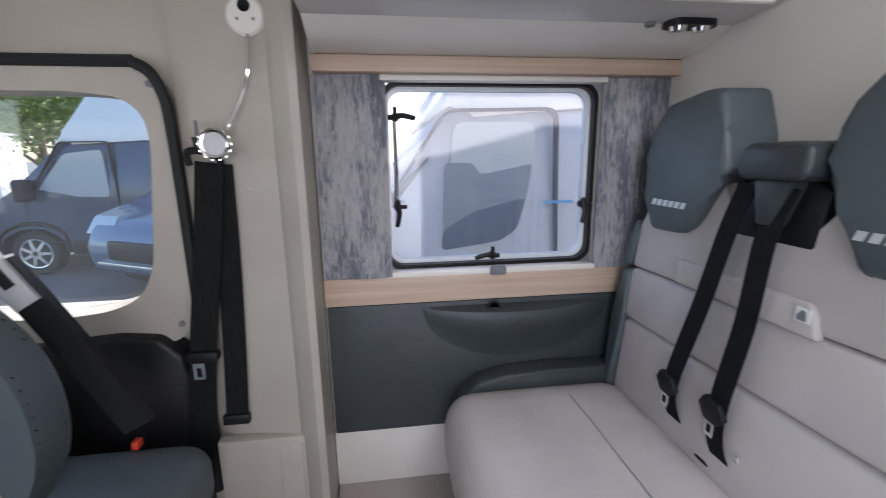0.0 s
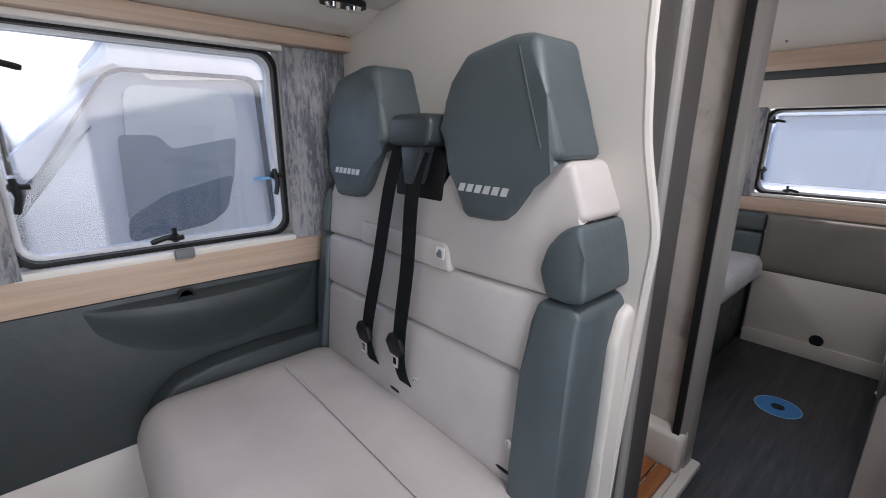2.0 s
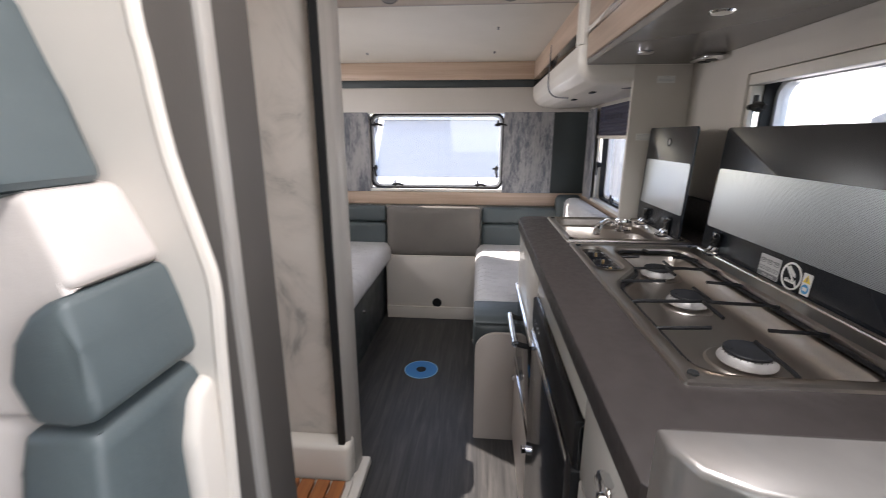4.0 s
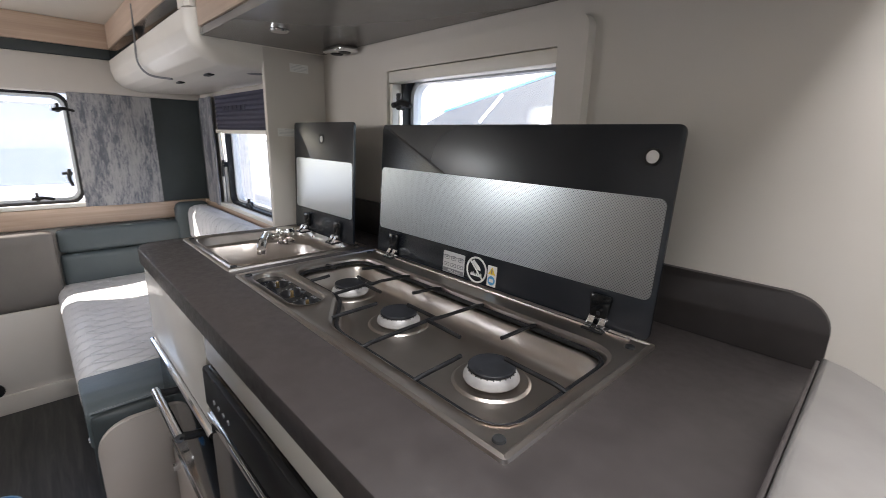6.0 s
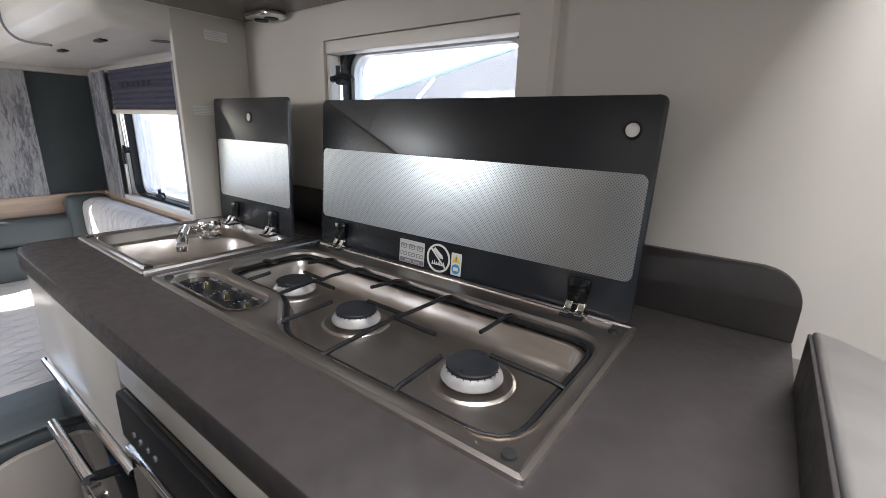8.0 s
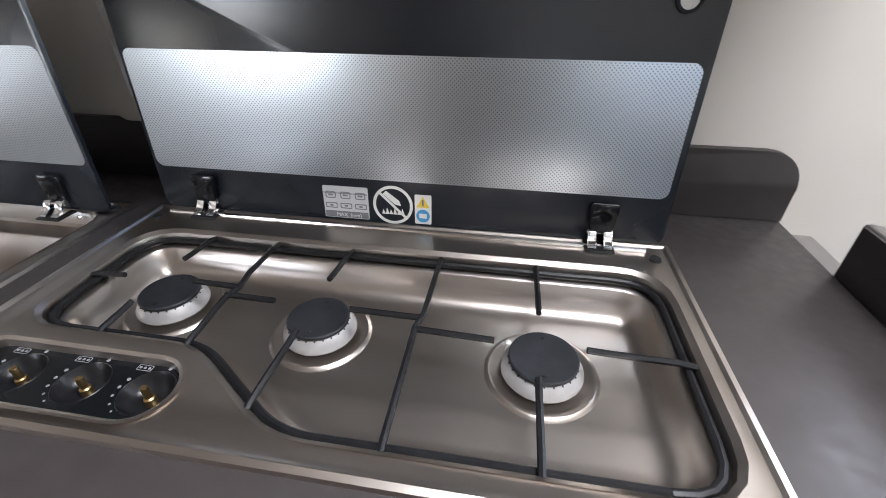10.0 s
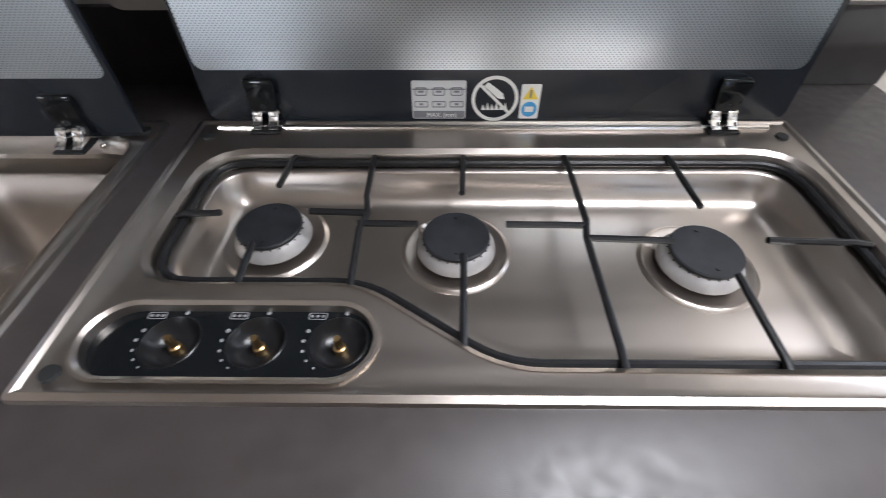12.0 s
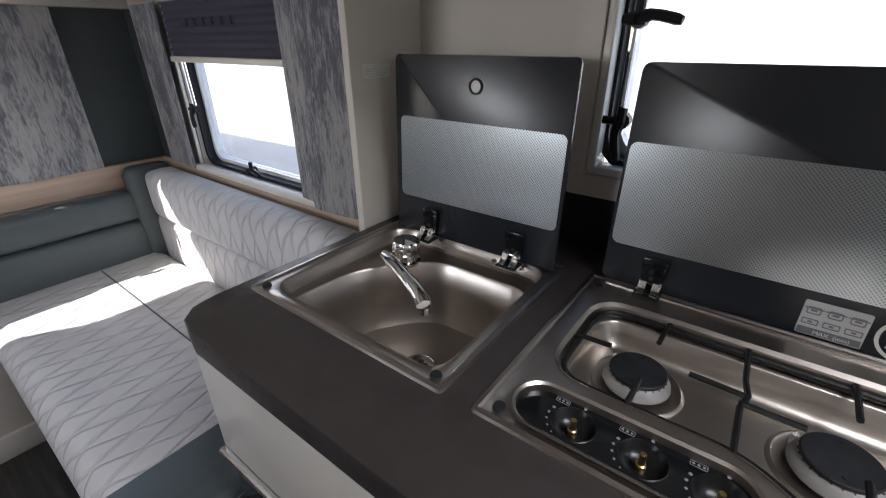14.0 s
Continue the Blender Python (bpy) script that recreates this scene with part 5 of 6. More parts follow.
def kitchen_units():
    g = "kitchen units under the worktop"
    t = thing("drawer_unit", (2.13, -0.25, 0.0), "cream and taupe kitchen unit with oven and chrome-railed drawer", "cabinet", g)
    part("body", box(B(), 1.886, 2.372, -0.512, -0.020, 0.05, CT - 0.16), LAMINATE, t)
    part("plinth", box(B(), 1.886, 2.372, -0.512, -0.05, 0.0, 0.049), BLACK, t, "dark plinth")
    d = part("drawer_front", box(B(), 1.888, 2.374, -0.019, 0.0, 0.688, CT - 0.037, 0.003), LAMINATE, t, "cream gloss drawer front")
    part("rail", tube(B(), [(1.888, 0.004, 0.680), (2.376, 0.004, 0.680)], 0.0065, 10), CHROME, d, "chrome edge rail")
    ov = part("oven_front", box(B(), 1.892, 2.370, -0.019, -0.003, 0.40, 0.672, 0.004), BLACKGLASS, t, "dark glass oven door")
    part("oven_handle", tube(B(), [(1.955, 0.042, 0.655), (2.155, 0.042, 0.655)], 0.009, 12), CHROME, ov, "chrome bar handle")
    for x in (1.962, 2.148):
        part("handle_bracket", tube(B(), smooth_path([(x, -0.004, 0.645), (x, 0.02, 0.648), (x, 0.042, 0.655)], 4), 0.008, 8), BLACK, ov, "black handle bracket")
    dr = part("door", box(B(), 1.892, 2.370, -0.019, -0.003, 0.056, 0.395, 0.003), TAUPE, t, "taupe lower door")
    part("door_edge", box(B(), 1.895, 2.367, -0.0025, 0.003, 0.388, 0.394), CHROME, dr, "chrome door edge")
    for x in (1.93, 2.31):
        part("latch", tube(B(), [(x, -0.003, 0.34), (x, 0.012, 0.34)], 0.012, 12), CHROME, dr, "chrome push latch")
    t = thing("fridge", (1.69, -0.25, 0.0), "black undercounter fridge with glossy door", "fridge", g)
    part("body", box(B(), 1.402, 1.876, -0.50, -0.03, 0.06, 0.822), BLACK, t)
    part("door", box(B(), 1.400, 1.880, -0.028, 0.008, 0.07, 0.826, 0.012, 3), BLACKGLASS, t, "black gloss fridge door")
    part("control_strip", box(B(), 1.402, 1.878, -0.01, 0.0100, 0.752, 0.8245, 0.005, 2), BLACK, t, "black control strip")
    for k in range(4):
        part("button", lathe(B(), [(0.004, 0.0), (0.004, 0.003), (0.0, 0.003)], (1.82 - k * 0.022, 0.0095, 0.785), "y", 10), INK, t)
    part("handle_groove", box(B(), 1.405, 1.875, 0.0070, 0.0105, 0.725, 0.738, 0.001), CHROME, t, "grip groove")
    part("hinge_block", box(B(), 1.398, 1.435, -0.01, 0.0108, 0.60, 0.745, 0.004, 2), BLACK, t, "black door bracket")
    f = thing("fridge_fascia", (1.64, -0.01, 0.83), "cream gloss fascia above the fridge", "fascia", g)
    part("board", box(B(), 1.398, 1.884, -0.019, 0.0, 0.830, CT - 0.037, 0.003), LAMINATE, f)
    part("surround", box(B(), 1.398, 1.884, -0.512, -0.020, 0.830, 0.845), LAMINATE, f)
    t = thing("cupboard_unit", (1.33, -0.25, 0.0), "cream gloss cupboard unit with a chrome push lock", "cabinet", g)
    part("body", box(B(), 1.174, 1.394, -0.512, -0.020, 0.05, CT - 0.07), LAMINATE, t)
    part("plinth", box(B(), 1.174, 1.394, -0.512, -0.05, 0.0, 0.049), BLACK, t, "dark plinth")
    dr = part("door", box(B(), 1.176, 1.393, -0.019, 0.0, 0.742, CT - 0.037, 0.003), LAMINATE, t, "cream gloss door")
    part("door", box(B(), 1.176, 1.393, -0.019, 0.0, 0.06, 0.738, 0.003), LAMINATE, t, "cream gloss lower door")
    lk = part("lock", prism(B(), rrect(1.248, 1.298, 0.812, 0.848, 0.016), "y", 0.0, 0.010, 0.003, 2), CHROME, dr, "chrome oval push lock")
    part("lock_button", lathe(B(), [(0.010, 0.010), (0.009, 0.016), (0.0, 0.017)], (1.262, 0.0, 0.830), "y", 16), CHROME, lk)
    return t


kitchen_units()
# tall end panel behind the sink with two white labels
pn = setting("partition_panel", box(B(), 2.389, 2.405, KITCH, -0.335, 0.0, 1.421, 0.003), CREAM, "cream partition panel behind the sink")
for y0, y1, z0, z1 in ((-0.463, -0.408, 1.366, 1.388), (-0.425, -0.362, 1.189, 1.211)):
    lb = solid("label", box(B(), 2.3875, 2.3888, y0, y1, z0, z1), LABEL, "small white printed label on the cream partition", "label", "labels on the partition")
    bm = B()
    for k, wd in enumerate((0.35, 0.9, 0.86, 0.9, 0.6)):
        m = (y0 + y1) / 2
        h = (y1 - y0) * wd / 2
        box(bm, 2.3868, 2.3875, m - h, m + h, z1 - 0.004 - k * 0.0038, z1 - 0.0028 - k * 0.0038)
    part("print", bm, GREYPRINT, lb)


def kitchen_locker():
    t = thing("kitchen_locker", (1.8, -0.35, 1.42), "overhead kitchen locker with oak doors and dark grey underside", "locker")
    part("underside", box(B(), 1.172, 2.385, KITCH + 0.001, -0.185, 1.422, 1.440, 0.002), HOODGREY, t, "dark grey laminate underside")
    part("body", box(B(), 1.172, 2.385, KITCH + 0.001, -0.200, 1.441, 1.95), HOODGREY, t)
    part("lower_rail", box(B(), 1.172, 2.385, -0.199, -0.182, 1.441, 1.510, 0.002), OAK_X, t, "light oak lower rail")
    for x0, x1 in ((1.176, 1.775), (1.780, 2.380)):
        d = part("door", box(B(), x0, x1, -0.199, -0.180, 1.530, 1.90, 0.004), OAK_X, t, "light oak locker door")
        part("edge_strip", box(B(), x0, x1, -0.199, -0.176, 1.512, 1.529, 0.003), CHROME, d, "chrome grip strip")
    pk = part("twin_socket", box(B(), 2.195, 2.285, -0.512, -0.455, 1.408, 1.4215, 0.004), CHROME, t, "chrome twin spotlight plate")
    for x in (2.220, 2.260):
        part("lamp_lens", lathe(B(), [(0.0, -0.003), (0.015, -0.002), (0.017, 0.0)], (x, -0.484, 1.408), "z", 16), BLACK, pk)
    for x, y in ((2.175, -0.290), (1.78, -0.283)):
        sp = part("spot_lamp", lathe(B(), [(0.0, -0.004), (0.018, -0.004), (0.022, -0.001), (0.022, 0.0)], (x, y, 1.4215), "z", 20), CHROME, t, "small recessed spot lamp")
    return t


kitchen_locker()


def lounge_locker():
    t = thing("lounge_locker", (3.05, -0.35, 1.37), "white moulded overhead locker with light oak doors over the lounge seat", "locker")
    prof = [(KITCH + 0.002, 1.372), (-0.30, 1.362), (-0.235, 1.366), (-0.195, 1.380), (-0.170, 1.405), (-0.160, 1.440), (-0.160, 1.486), (KITCH + 0.002, 1.486)]
    # moulding sweeps round into the kitchen end with a generous radius
    bm = B()
    prism(bm, prof, "x", 2.440, 3.640, 0.004)
    part("moulding", bm, WHITE, t, "white moulded underside")
    bm = B()
    loops = []
    for k in range(9):
        a = radians(90 * k / 8)
        x = 2.440 - 0.050 * math.sin(a)
        sh = 0.050 * (1 - math.cos(a))
        loops.append([(x, max(KITCH + 0.002, y - sh * (1.0 if y > -0.4 else 0)), z + (sh * 0.5 if z < 1.40 else 0)) for y, z in prof])
    loft(bm, loops)
    part("end_cap", bm, WHITE, t, "rounded end of the moulding")
    part("body", box(B(), 2.402, 3.643, KITCH + 0.002, -0.185, 1.487, 1.631), WHITE, t)
    for x0, x1 in ((2.46, 3.02), (3.026, 3.640)):
        d = part("door", box(B(), x0, x1, -0.184, -0.163, 1.534, 1.630, 0.003), OAK_X, t, "light oak locker door")
        part("edge_strip", box(B(), x0, x1, -0.184, -0.164, 1.488, 1.532, 0.003), BLACKGLASS, d, "dark gloss strip")
    part("corner_post", prism(B(), [(2.400, -0.186), (2.400, -0.172), (2.412, -0.162), (2.455, -0.160), (2.455, -0.186)], "z", 1.487, 1.631), WHITE, t, "white corner post")
    for x in (2.62, 2.95):
        part("vent", box(B(), x, x + 0.05, -0.28, -0.262, 1.359, 1.366, 0.002), BLACK, t, "small black vent slot")
    part("round_lamp", lathe(B(), [(0.0, -0.004), (0.024, -0.003), (0.028, 0.002)], (2.52, -0.36, 1.367), "z", 20), INK, t, "oval reading lamp base")
    part("cord", tube(B(), smooth_path([(3.02, -0.163, 1.60), (3.02, -0.160, 1.50), (3.01, -0.157, 1.42), (2.98, -0.18, 1.378), (2.86, -0.22, 1.360)], 5), 0.0035, 6), INK, t, "dark grey cable")
    return t


lounge_locker()
blind = thing("pleated_blind", (3.06, -0.50, 1.19), "dark blue-grey pleated blind half lowered over the window", "blind")
BLINDCLOTH = material("blind_cloth", (0.055, 0.055, 0.085), 0.8)
pts = []
for i in range(17):
    pts.append((-0.503 if i % 2 else -0.496, 1.352 - 0.148 * i / 16))
loop = pts + [(y - 0.0015, z) for y, z in reversed(pts)]
part("pleats", prism(B(), loop, "x", 2.80, 3.386), BLINDCLOTH, blind, "translucent dark pleated cloth")
part("bottom_rail", box(B(), 2.80, 3.388, -0.508, -0.490, 1.190, 1.206, 0.003), WHITE, blind, "pale bottom rail")
bm = B()
for i in range(6):
    x = 3.275 - i * 0.048
    prism(bm, [(x, 1.285), (x - 0.036, 1.285), (x - 0.036, 1.305), (x, 1.305)], "y", -0.4955, -0.4945)
part("shadow_mark", bm, material("blind_mark", (0.03, 0.03, 0.05), 0.8), blind, "dark marks seen through the cloth")

# ---- lounge ----
def quilted(name, c):
    m = leather(name, c, 0.55)
    b = m.node_tree.nodes["Principled BSDF"]
    old = b.inputs["Normal"].links[0].from_node
    hs = []
    for rot in (-17.0, 19.0):
        mp = coords(m, (1, 1, 1), (0, radians(rot), radians(rot)))
        w = m.node_tree.nodes.new("ShaderNodeTexWave")
        w.bands_direction, w.wave_profile = "X", "SAW"
        w.inputs["Scale"].default_value = 5.6
        w.inputs["Distortion"].default_value = 0.5
        w.inputs["Detail Scale"].default_value = 2.0
        link(m, mp, 0, w, "Vector")
        r = ramp(m, [(0.0, (0, 0, 0)), (0.10, (1, 1, 1)), (0.9, (1, 1, 1)), (1.0, (0, 0, 0))])
        link(m, w, "Fac", r, 0)
        hs.append(r)
    mu = m.node_tree.nodes.new("ShaderNodeMath")
    mu.operation = "MULTIPLY"
    link(m, hs[0], 0, mu, 0)
    link(m, hs[1], 0, mu, 1)
    bp = node(m, "ShaderNodeBump", Strength=0.75, Distance=0.007)
    link(m, mu, 0, bp, "Height")
    link(m, old, 0, bp, "Normal")
    link(m, bp, 0, b, "Normal")
    return m


QUILT = quilted("quilted_pale_cloth", (0.62, 0.61, 0.61))


def lounge_sofa(near):
    """A long side seat; near: the one behind the kitchen."""
    side = "behind the kitchen" if near else "along the far side wall"
    t = thing("sofa", (3.1, -0.15 if near else 1.1, 0.0), "quilted pale lounge sofa with slate band " + side, "sofa", "lounge sofas")

    def yy(a, b):
        return (a, b) if near else tuple(sorted((0.88 - a, 0.88 - b)))

    part("base", box(B(), 2.43, 3.66, *yy(-0.50, 0.105), 0.0, 0.42, 0.004), BLACK if near else WALLDARK, t, "dark seat base")
    part("seat_cushion", cushion(2.56, 3.66, *yy(-0.39, 0.162), 0.38, 0.522, 0.06, 12), QUILT, t, "quilted pale seat cushion")
    part("cushion_seam", tube(B(), [(2.61, sum(yy(-0.166, -0.166)) / 2, 0.5222), (3.58, sum(yy(-0.166, -0.166)) / 2, 0.5222)], 0.0025, 6), SEATGREY, t, "seam between the cushions")
    # slate band and drop round the front end
    prof = [(2.605, 0.524), (2.50, 0.522), (2.455, 0.515), (2.432, 0.498), (2.424, 0.470), (2.424, 0.40), (2.50, 0.40), (2.605, 0.44)]
    part("front_band", prism(B(), prof, "y", *yy(-0.39, 0.160), 0.010, 3), SEATGREY, t, "slate leatherette front band")
    part("front_drop", cushion(2.414, 2.46, *yy(-0.39, 0.156), 0.26, 0.495, 0.02, 6), WALLDARK, t, "dark front drop of the cushion")
    part("piping", tube(B(), smooth_path([(2.428, yy(-0.39, 0.158)[0] + 0.01, 0.500), (2.426, 0.5 * sum(yy(-0.39, 0.158)), 0.502), (2.428, yy(-0.39, 0.158)[1] - 0.01, 0.500)], 4), 0.004, 6), SEATGREY, t, "slate piping")
    part("backrest_roll", cushion(2.44, 3.60, *yy(-0.490, -0.368), 0.655, 0.842, 0.05, 9), QUILT, t, "quilted pale upper backrest roll")
    part("backrest_lower", cushion(2.44, 3.60, *yy(-0.486, -0.376), 0.47, 0.668, 0.03, 9), QUILT, t, "pale lower backrest")
    part("back_end", cushion(3.585, 3.66, *yy(-0.49, -0.33), 0.47, 0.848, 0.035, 6), SEATGREY, t, "slate corner pad")
    if near:
        part("end_panel", prism(B(), rrect(-0.055, 0.150, 0.0, 0.470, (0.004, 0.004, 0.075, 0.004), 7), "x", 2.395, 2.412, 0.003), TAUPE, t, "taupe end panel with a rounded corner")
        for x, z in ((2.47, 0.40), (2.52, 0.375)):
            part("hinge_knob", lathe(B(), [(0.009, 0.0), (0.008, 0.012), (0.0, 0.014)], (x, 0.150, z), "y", 12), CHROME, t, "small steel knob")
    else:
        for x in (2.72, 3.02):
            part("latch", lathe(B(), [(0.011, 0.0), (0.010, -0.008), (0.0, -0.010)], (x, 0.766, 0.27), "y", 12), CHROME, t, "small steel latch")
        part("drawer_front", box(B(), 2.50, 3.30, 0.767, 0.774, 0.10, 0.36, 0.003), WALLDARK, t, "dark drawer front")
    return t


lounge_sofa(True)
lounge_sofa(False)
rb = thing("rear_backrest", (3.63, 0.44, 0.4), "slate and taupe padded backrest along the rear wall", "backrest")
part("centre_bolster", cushion(3.575, 3.674, 0.135, 0.745, 0.435, 0.765, 0.03, 8), BOLSTER, rb, "taupe leatherette centre bolster")
for y0, y1 in ((0.752, 1.46), (-0.36, 0.128)):
    p = part("side_pad", cushion(3.600, 3.674, y0, y1, 0.655, 0.763, 0.025, 7), SEATGREY, rb, "slate upper pad")
    part("side_pad", cushion(3.595, 3.674, y0, y1, 0.47, 0.653, 0.025, 7), SEATGREY, rb, "slate lower pad")
setting("rear_panel", box(B(), 3.58, 3.60, 0.128, 0.752, 0.056, 0.44, 0.003), CREAM, "cream panel between the lounge seats")
setting("rear_kickboard", box(B(), 3.565, 3.60, 0.128, 0.752, 0.0, 0.085, 0.003), CREAM, "cream kickboard")
sk = solid("floor_socket", lathe(B(), [(0.032, 0.0), (0.031, -0.004), (0.024, -0.005), (0.0, -0.002)], (3.579, 0.415, 0.112), "x", 24), BLACK, "round black vent in the rear panel", "vent")
dsc = thing("floor_disc", (2.905, 0.433, 0.0), "round blue vinyl sticker with dark centre on the floor", "sticker")
part("disc", lathe(B(), [(0.088, 0.0), (0.088, 0.002), (0.0, 0.002)], (2.905, 0.433, 0.0), "z", 40), BLUE, dsc)
part("centre", lathe(B(), [(0.026, 0.002), (0.026, 0.003), (0.0, 0.003)], (2.905, 0.433, 0.0), "z", 24), CAP, dsc, "dark centre spot")
part("edge", ring(B(), [(2.905 + 0.089 * math.cos(k * 0.157), 0.433 + 0.089 * math.sin(k * 0.157)) for k in range(40)], [(2.905 + 0.084 * math.cos(k * 0.157), 0.433 + 0.084 * math.sin(k * 0.157)) for k in range(40)], "z", 0.002, 0.0028), material("pale_blue_print", (0.25, 0.45, 0.65), 0.4), dsc, "pale printed rim")
for x, y in ((2.818, 0.085), (3.344, 0.084), (3.342, 0.767), (2.82, 0.77)):
    solid("ceiling_clip", box(B(), x - 0.012, x + 0.012, y - 0.004, y + 0.004, 1.624, 1.632, 0.002), INK, "small grey clip on the bed underside", "clip", "clips on the bed underside")
for y in (0.46, 0.06):
    solid("bed_spot_lamp", lathe(B(), [(0.038, 0.0), (0.036, -0.006), (0.026, -0.007), (0.0, -0.004)], (2.455, y, 1.665), "x", 24), INK, "round grey lamp in the bed front board", "lamp", "lamps in the bed front board")


# ---- cab ----
def cab_belt():
    t = thing("cab_seat_belt", (0.10, 1.33, 0.6), "black cab seat belt hanging on the cream pillar", "seat belt")
    y = 1.335
    main = smooth_path([(0.125, y, 1.205), (0.098, y - 0.004, 1.0), (0.057, y - 0.006, 0.74), (0.030, y - 0.004, 0.55), (0.004, y, 0.36)], 5)
    part("belt", ribbon(B(), main, 0.064, 0.003, (1, 0, 0.05)), WEB, t, "black webbing")
    back = smooth_path([(0.145, y + 0.010, 1.20), (0.140, y + 0.010, 1.0), (0.128, y + 0.008, 0.75), (0.113, y + 0.006, 0.525)], 5)
    part("belt", ribbon(B(), back, 0.056, 0.003, (1, 0, 0.05)), WEB, t, "black webbing behind")
    part("belt_end", box(B(), 0.078, 0.146, y - 0.004, y + 0.016, 0.520, 0.548, 0.004), BLACK, t, "black belt end")
    a = part("anchor", tube(B(), smooth_path([(0.083, y - 0.004, 1.20), (0.085, y - 0.014, 1.228), (0.118, y - 0.018, 1.232), (0.150, y - 0.014, 1.225), (0.152, y - 0.004, 1.20)], 5), 0.0085, 8), BLACK, t, "black belt anchor loop")
    part("anchor_bolt", lathe(B(), [(0.017, 0.0), (0.016, -0.016), (0.0, -0.018)], (0.116, y, 1.238), "y", 16), BLACK, a)
    part("guide", prism(B(), rrect(0.020, 0.095, 0.712, 0.740, 0.010), "y", y - 0.022, y + 0.002, 0.003), BLACK, t, "black belt guide")
    part("tongue", ring(B(), rrect(0.030, 0.058, 0.664, 0.710, 0.003, 2), rrect(0.038, 0.050, 0.672, 0.696, 0.002, 2), "y", y - 0.014, y - 0.010), CHROME, t, "steel belt tongue")
    sl = part("height_slot", box(B(), 0.098, 0.102, 1.345, 1.352, 1.235, 1.30), INK, t, "dark slot of the height adjuster")
    part("slider", prism(B(), [(0.092, 1.262), (0.110, 1.262), (0.104, 1.238), (0.096, 1.238)], "y", 1.336, 1.346), BLACK, sl)
    return t


cab_belt()


def reading_lamp():
    t = thing("reading_lamp", (0.235, 1.33, 1.5), "white disc switch with a chrome flexible-neck reading lamp", "lamp")
    part("switch_plate", lathe(B(), [(0.042, 0.0), (0.042, -0.010), (0.036, -0.016), (0.0, -0.017)], (0.238, 1.345, 1.520), "y", 32), WHITE, t, "white round switch plate")
    part("touch_spot", lathe(B(), [(0.014, 0.0), (0.013, -0.003), (0.0, -0.004)], (0.238, 1.330, 1.540), "y", 20), BLACKGLASS, t, "black touch spot")
    for x in (0.222, 0.256):
        part("mark", box(B(), x - 0.003, x + 0.003, 1.328, 1.330, 1.510, 1.516), INK, t)
    neck = smooth_path([(0.240, 1.330, 1.480), (0.240, 1.318, 1.44), (0.236, 1.308, 1.39), (0.215, 1.300, 1.33), (0.185, 1.296, 1.275)], 8)
    bm = tube(B(), neck, [0.0048 if i % 2 else 0.0058 for i in range(len(neck))], 8)
    part("neck", bm, CHROME, t, "ribbed chrome flexible neck")
    h = part("lamp_head", lathe(B(), [(0.0, 0.028), (0.028, 0.026), (0.034, 0.014), (0.034, 0.0), (0.030, -0.004), (0.026, -0.002), (0.0, -0.002)], (0.160, 1.282, 1.245), "y", 32), CHROME, t, "round chrome lamp head")
    part("lens", lathe(B(), [(0.025, -0.002), (0.024, -0.004), (0.0, -0.004)], (0.160, 1.282, 1.245), "y", 28), GREYPRINT, h, "frosted lens")
    for k in range(14):
        an = 6.2832 * k / 14
        part("grip_rib", tube(B(), [(0.160 + 0.034 * math.cos(an), 1.283, 1.245 + 0.034 * math.sin(an)), (0.160 + 0.034 * math.cos(an), 1.297, 1.245 + 0.034 * math.sin(an))], 0.003, 6), CHROME, h)
    return t


reading_lamp()


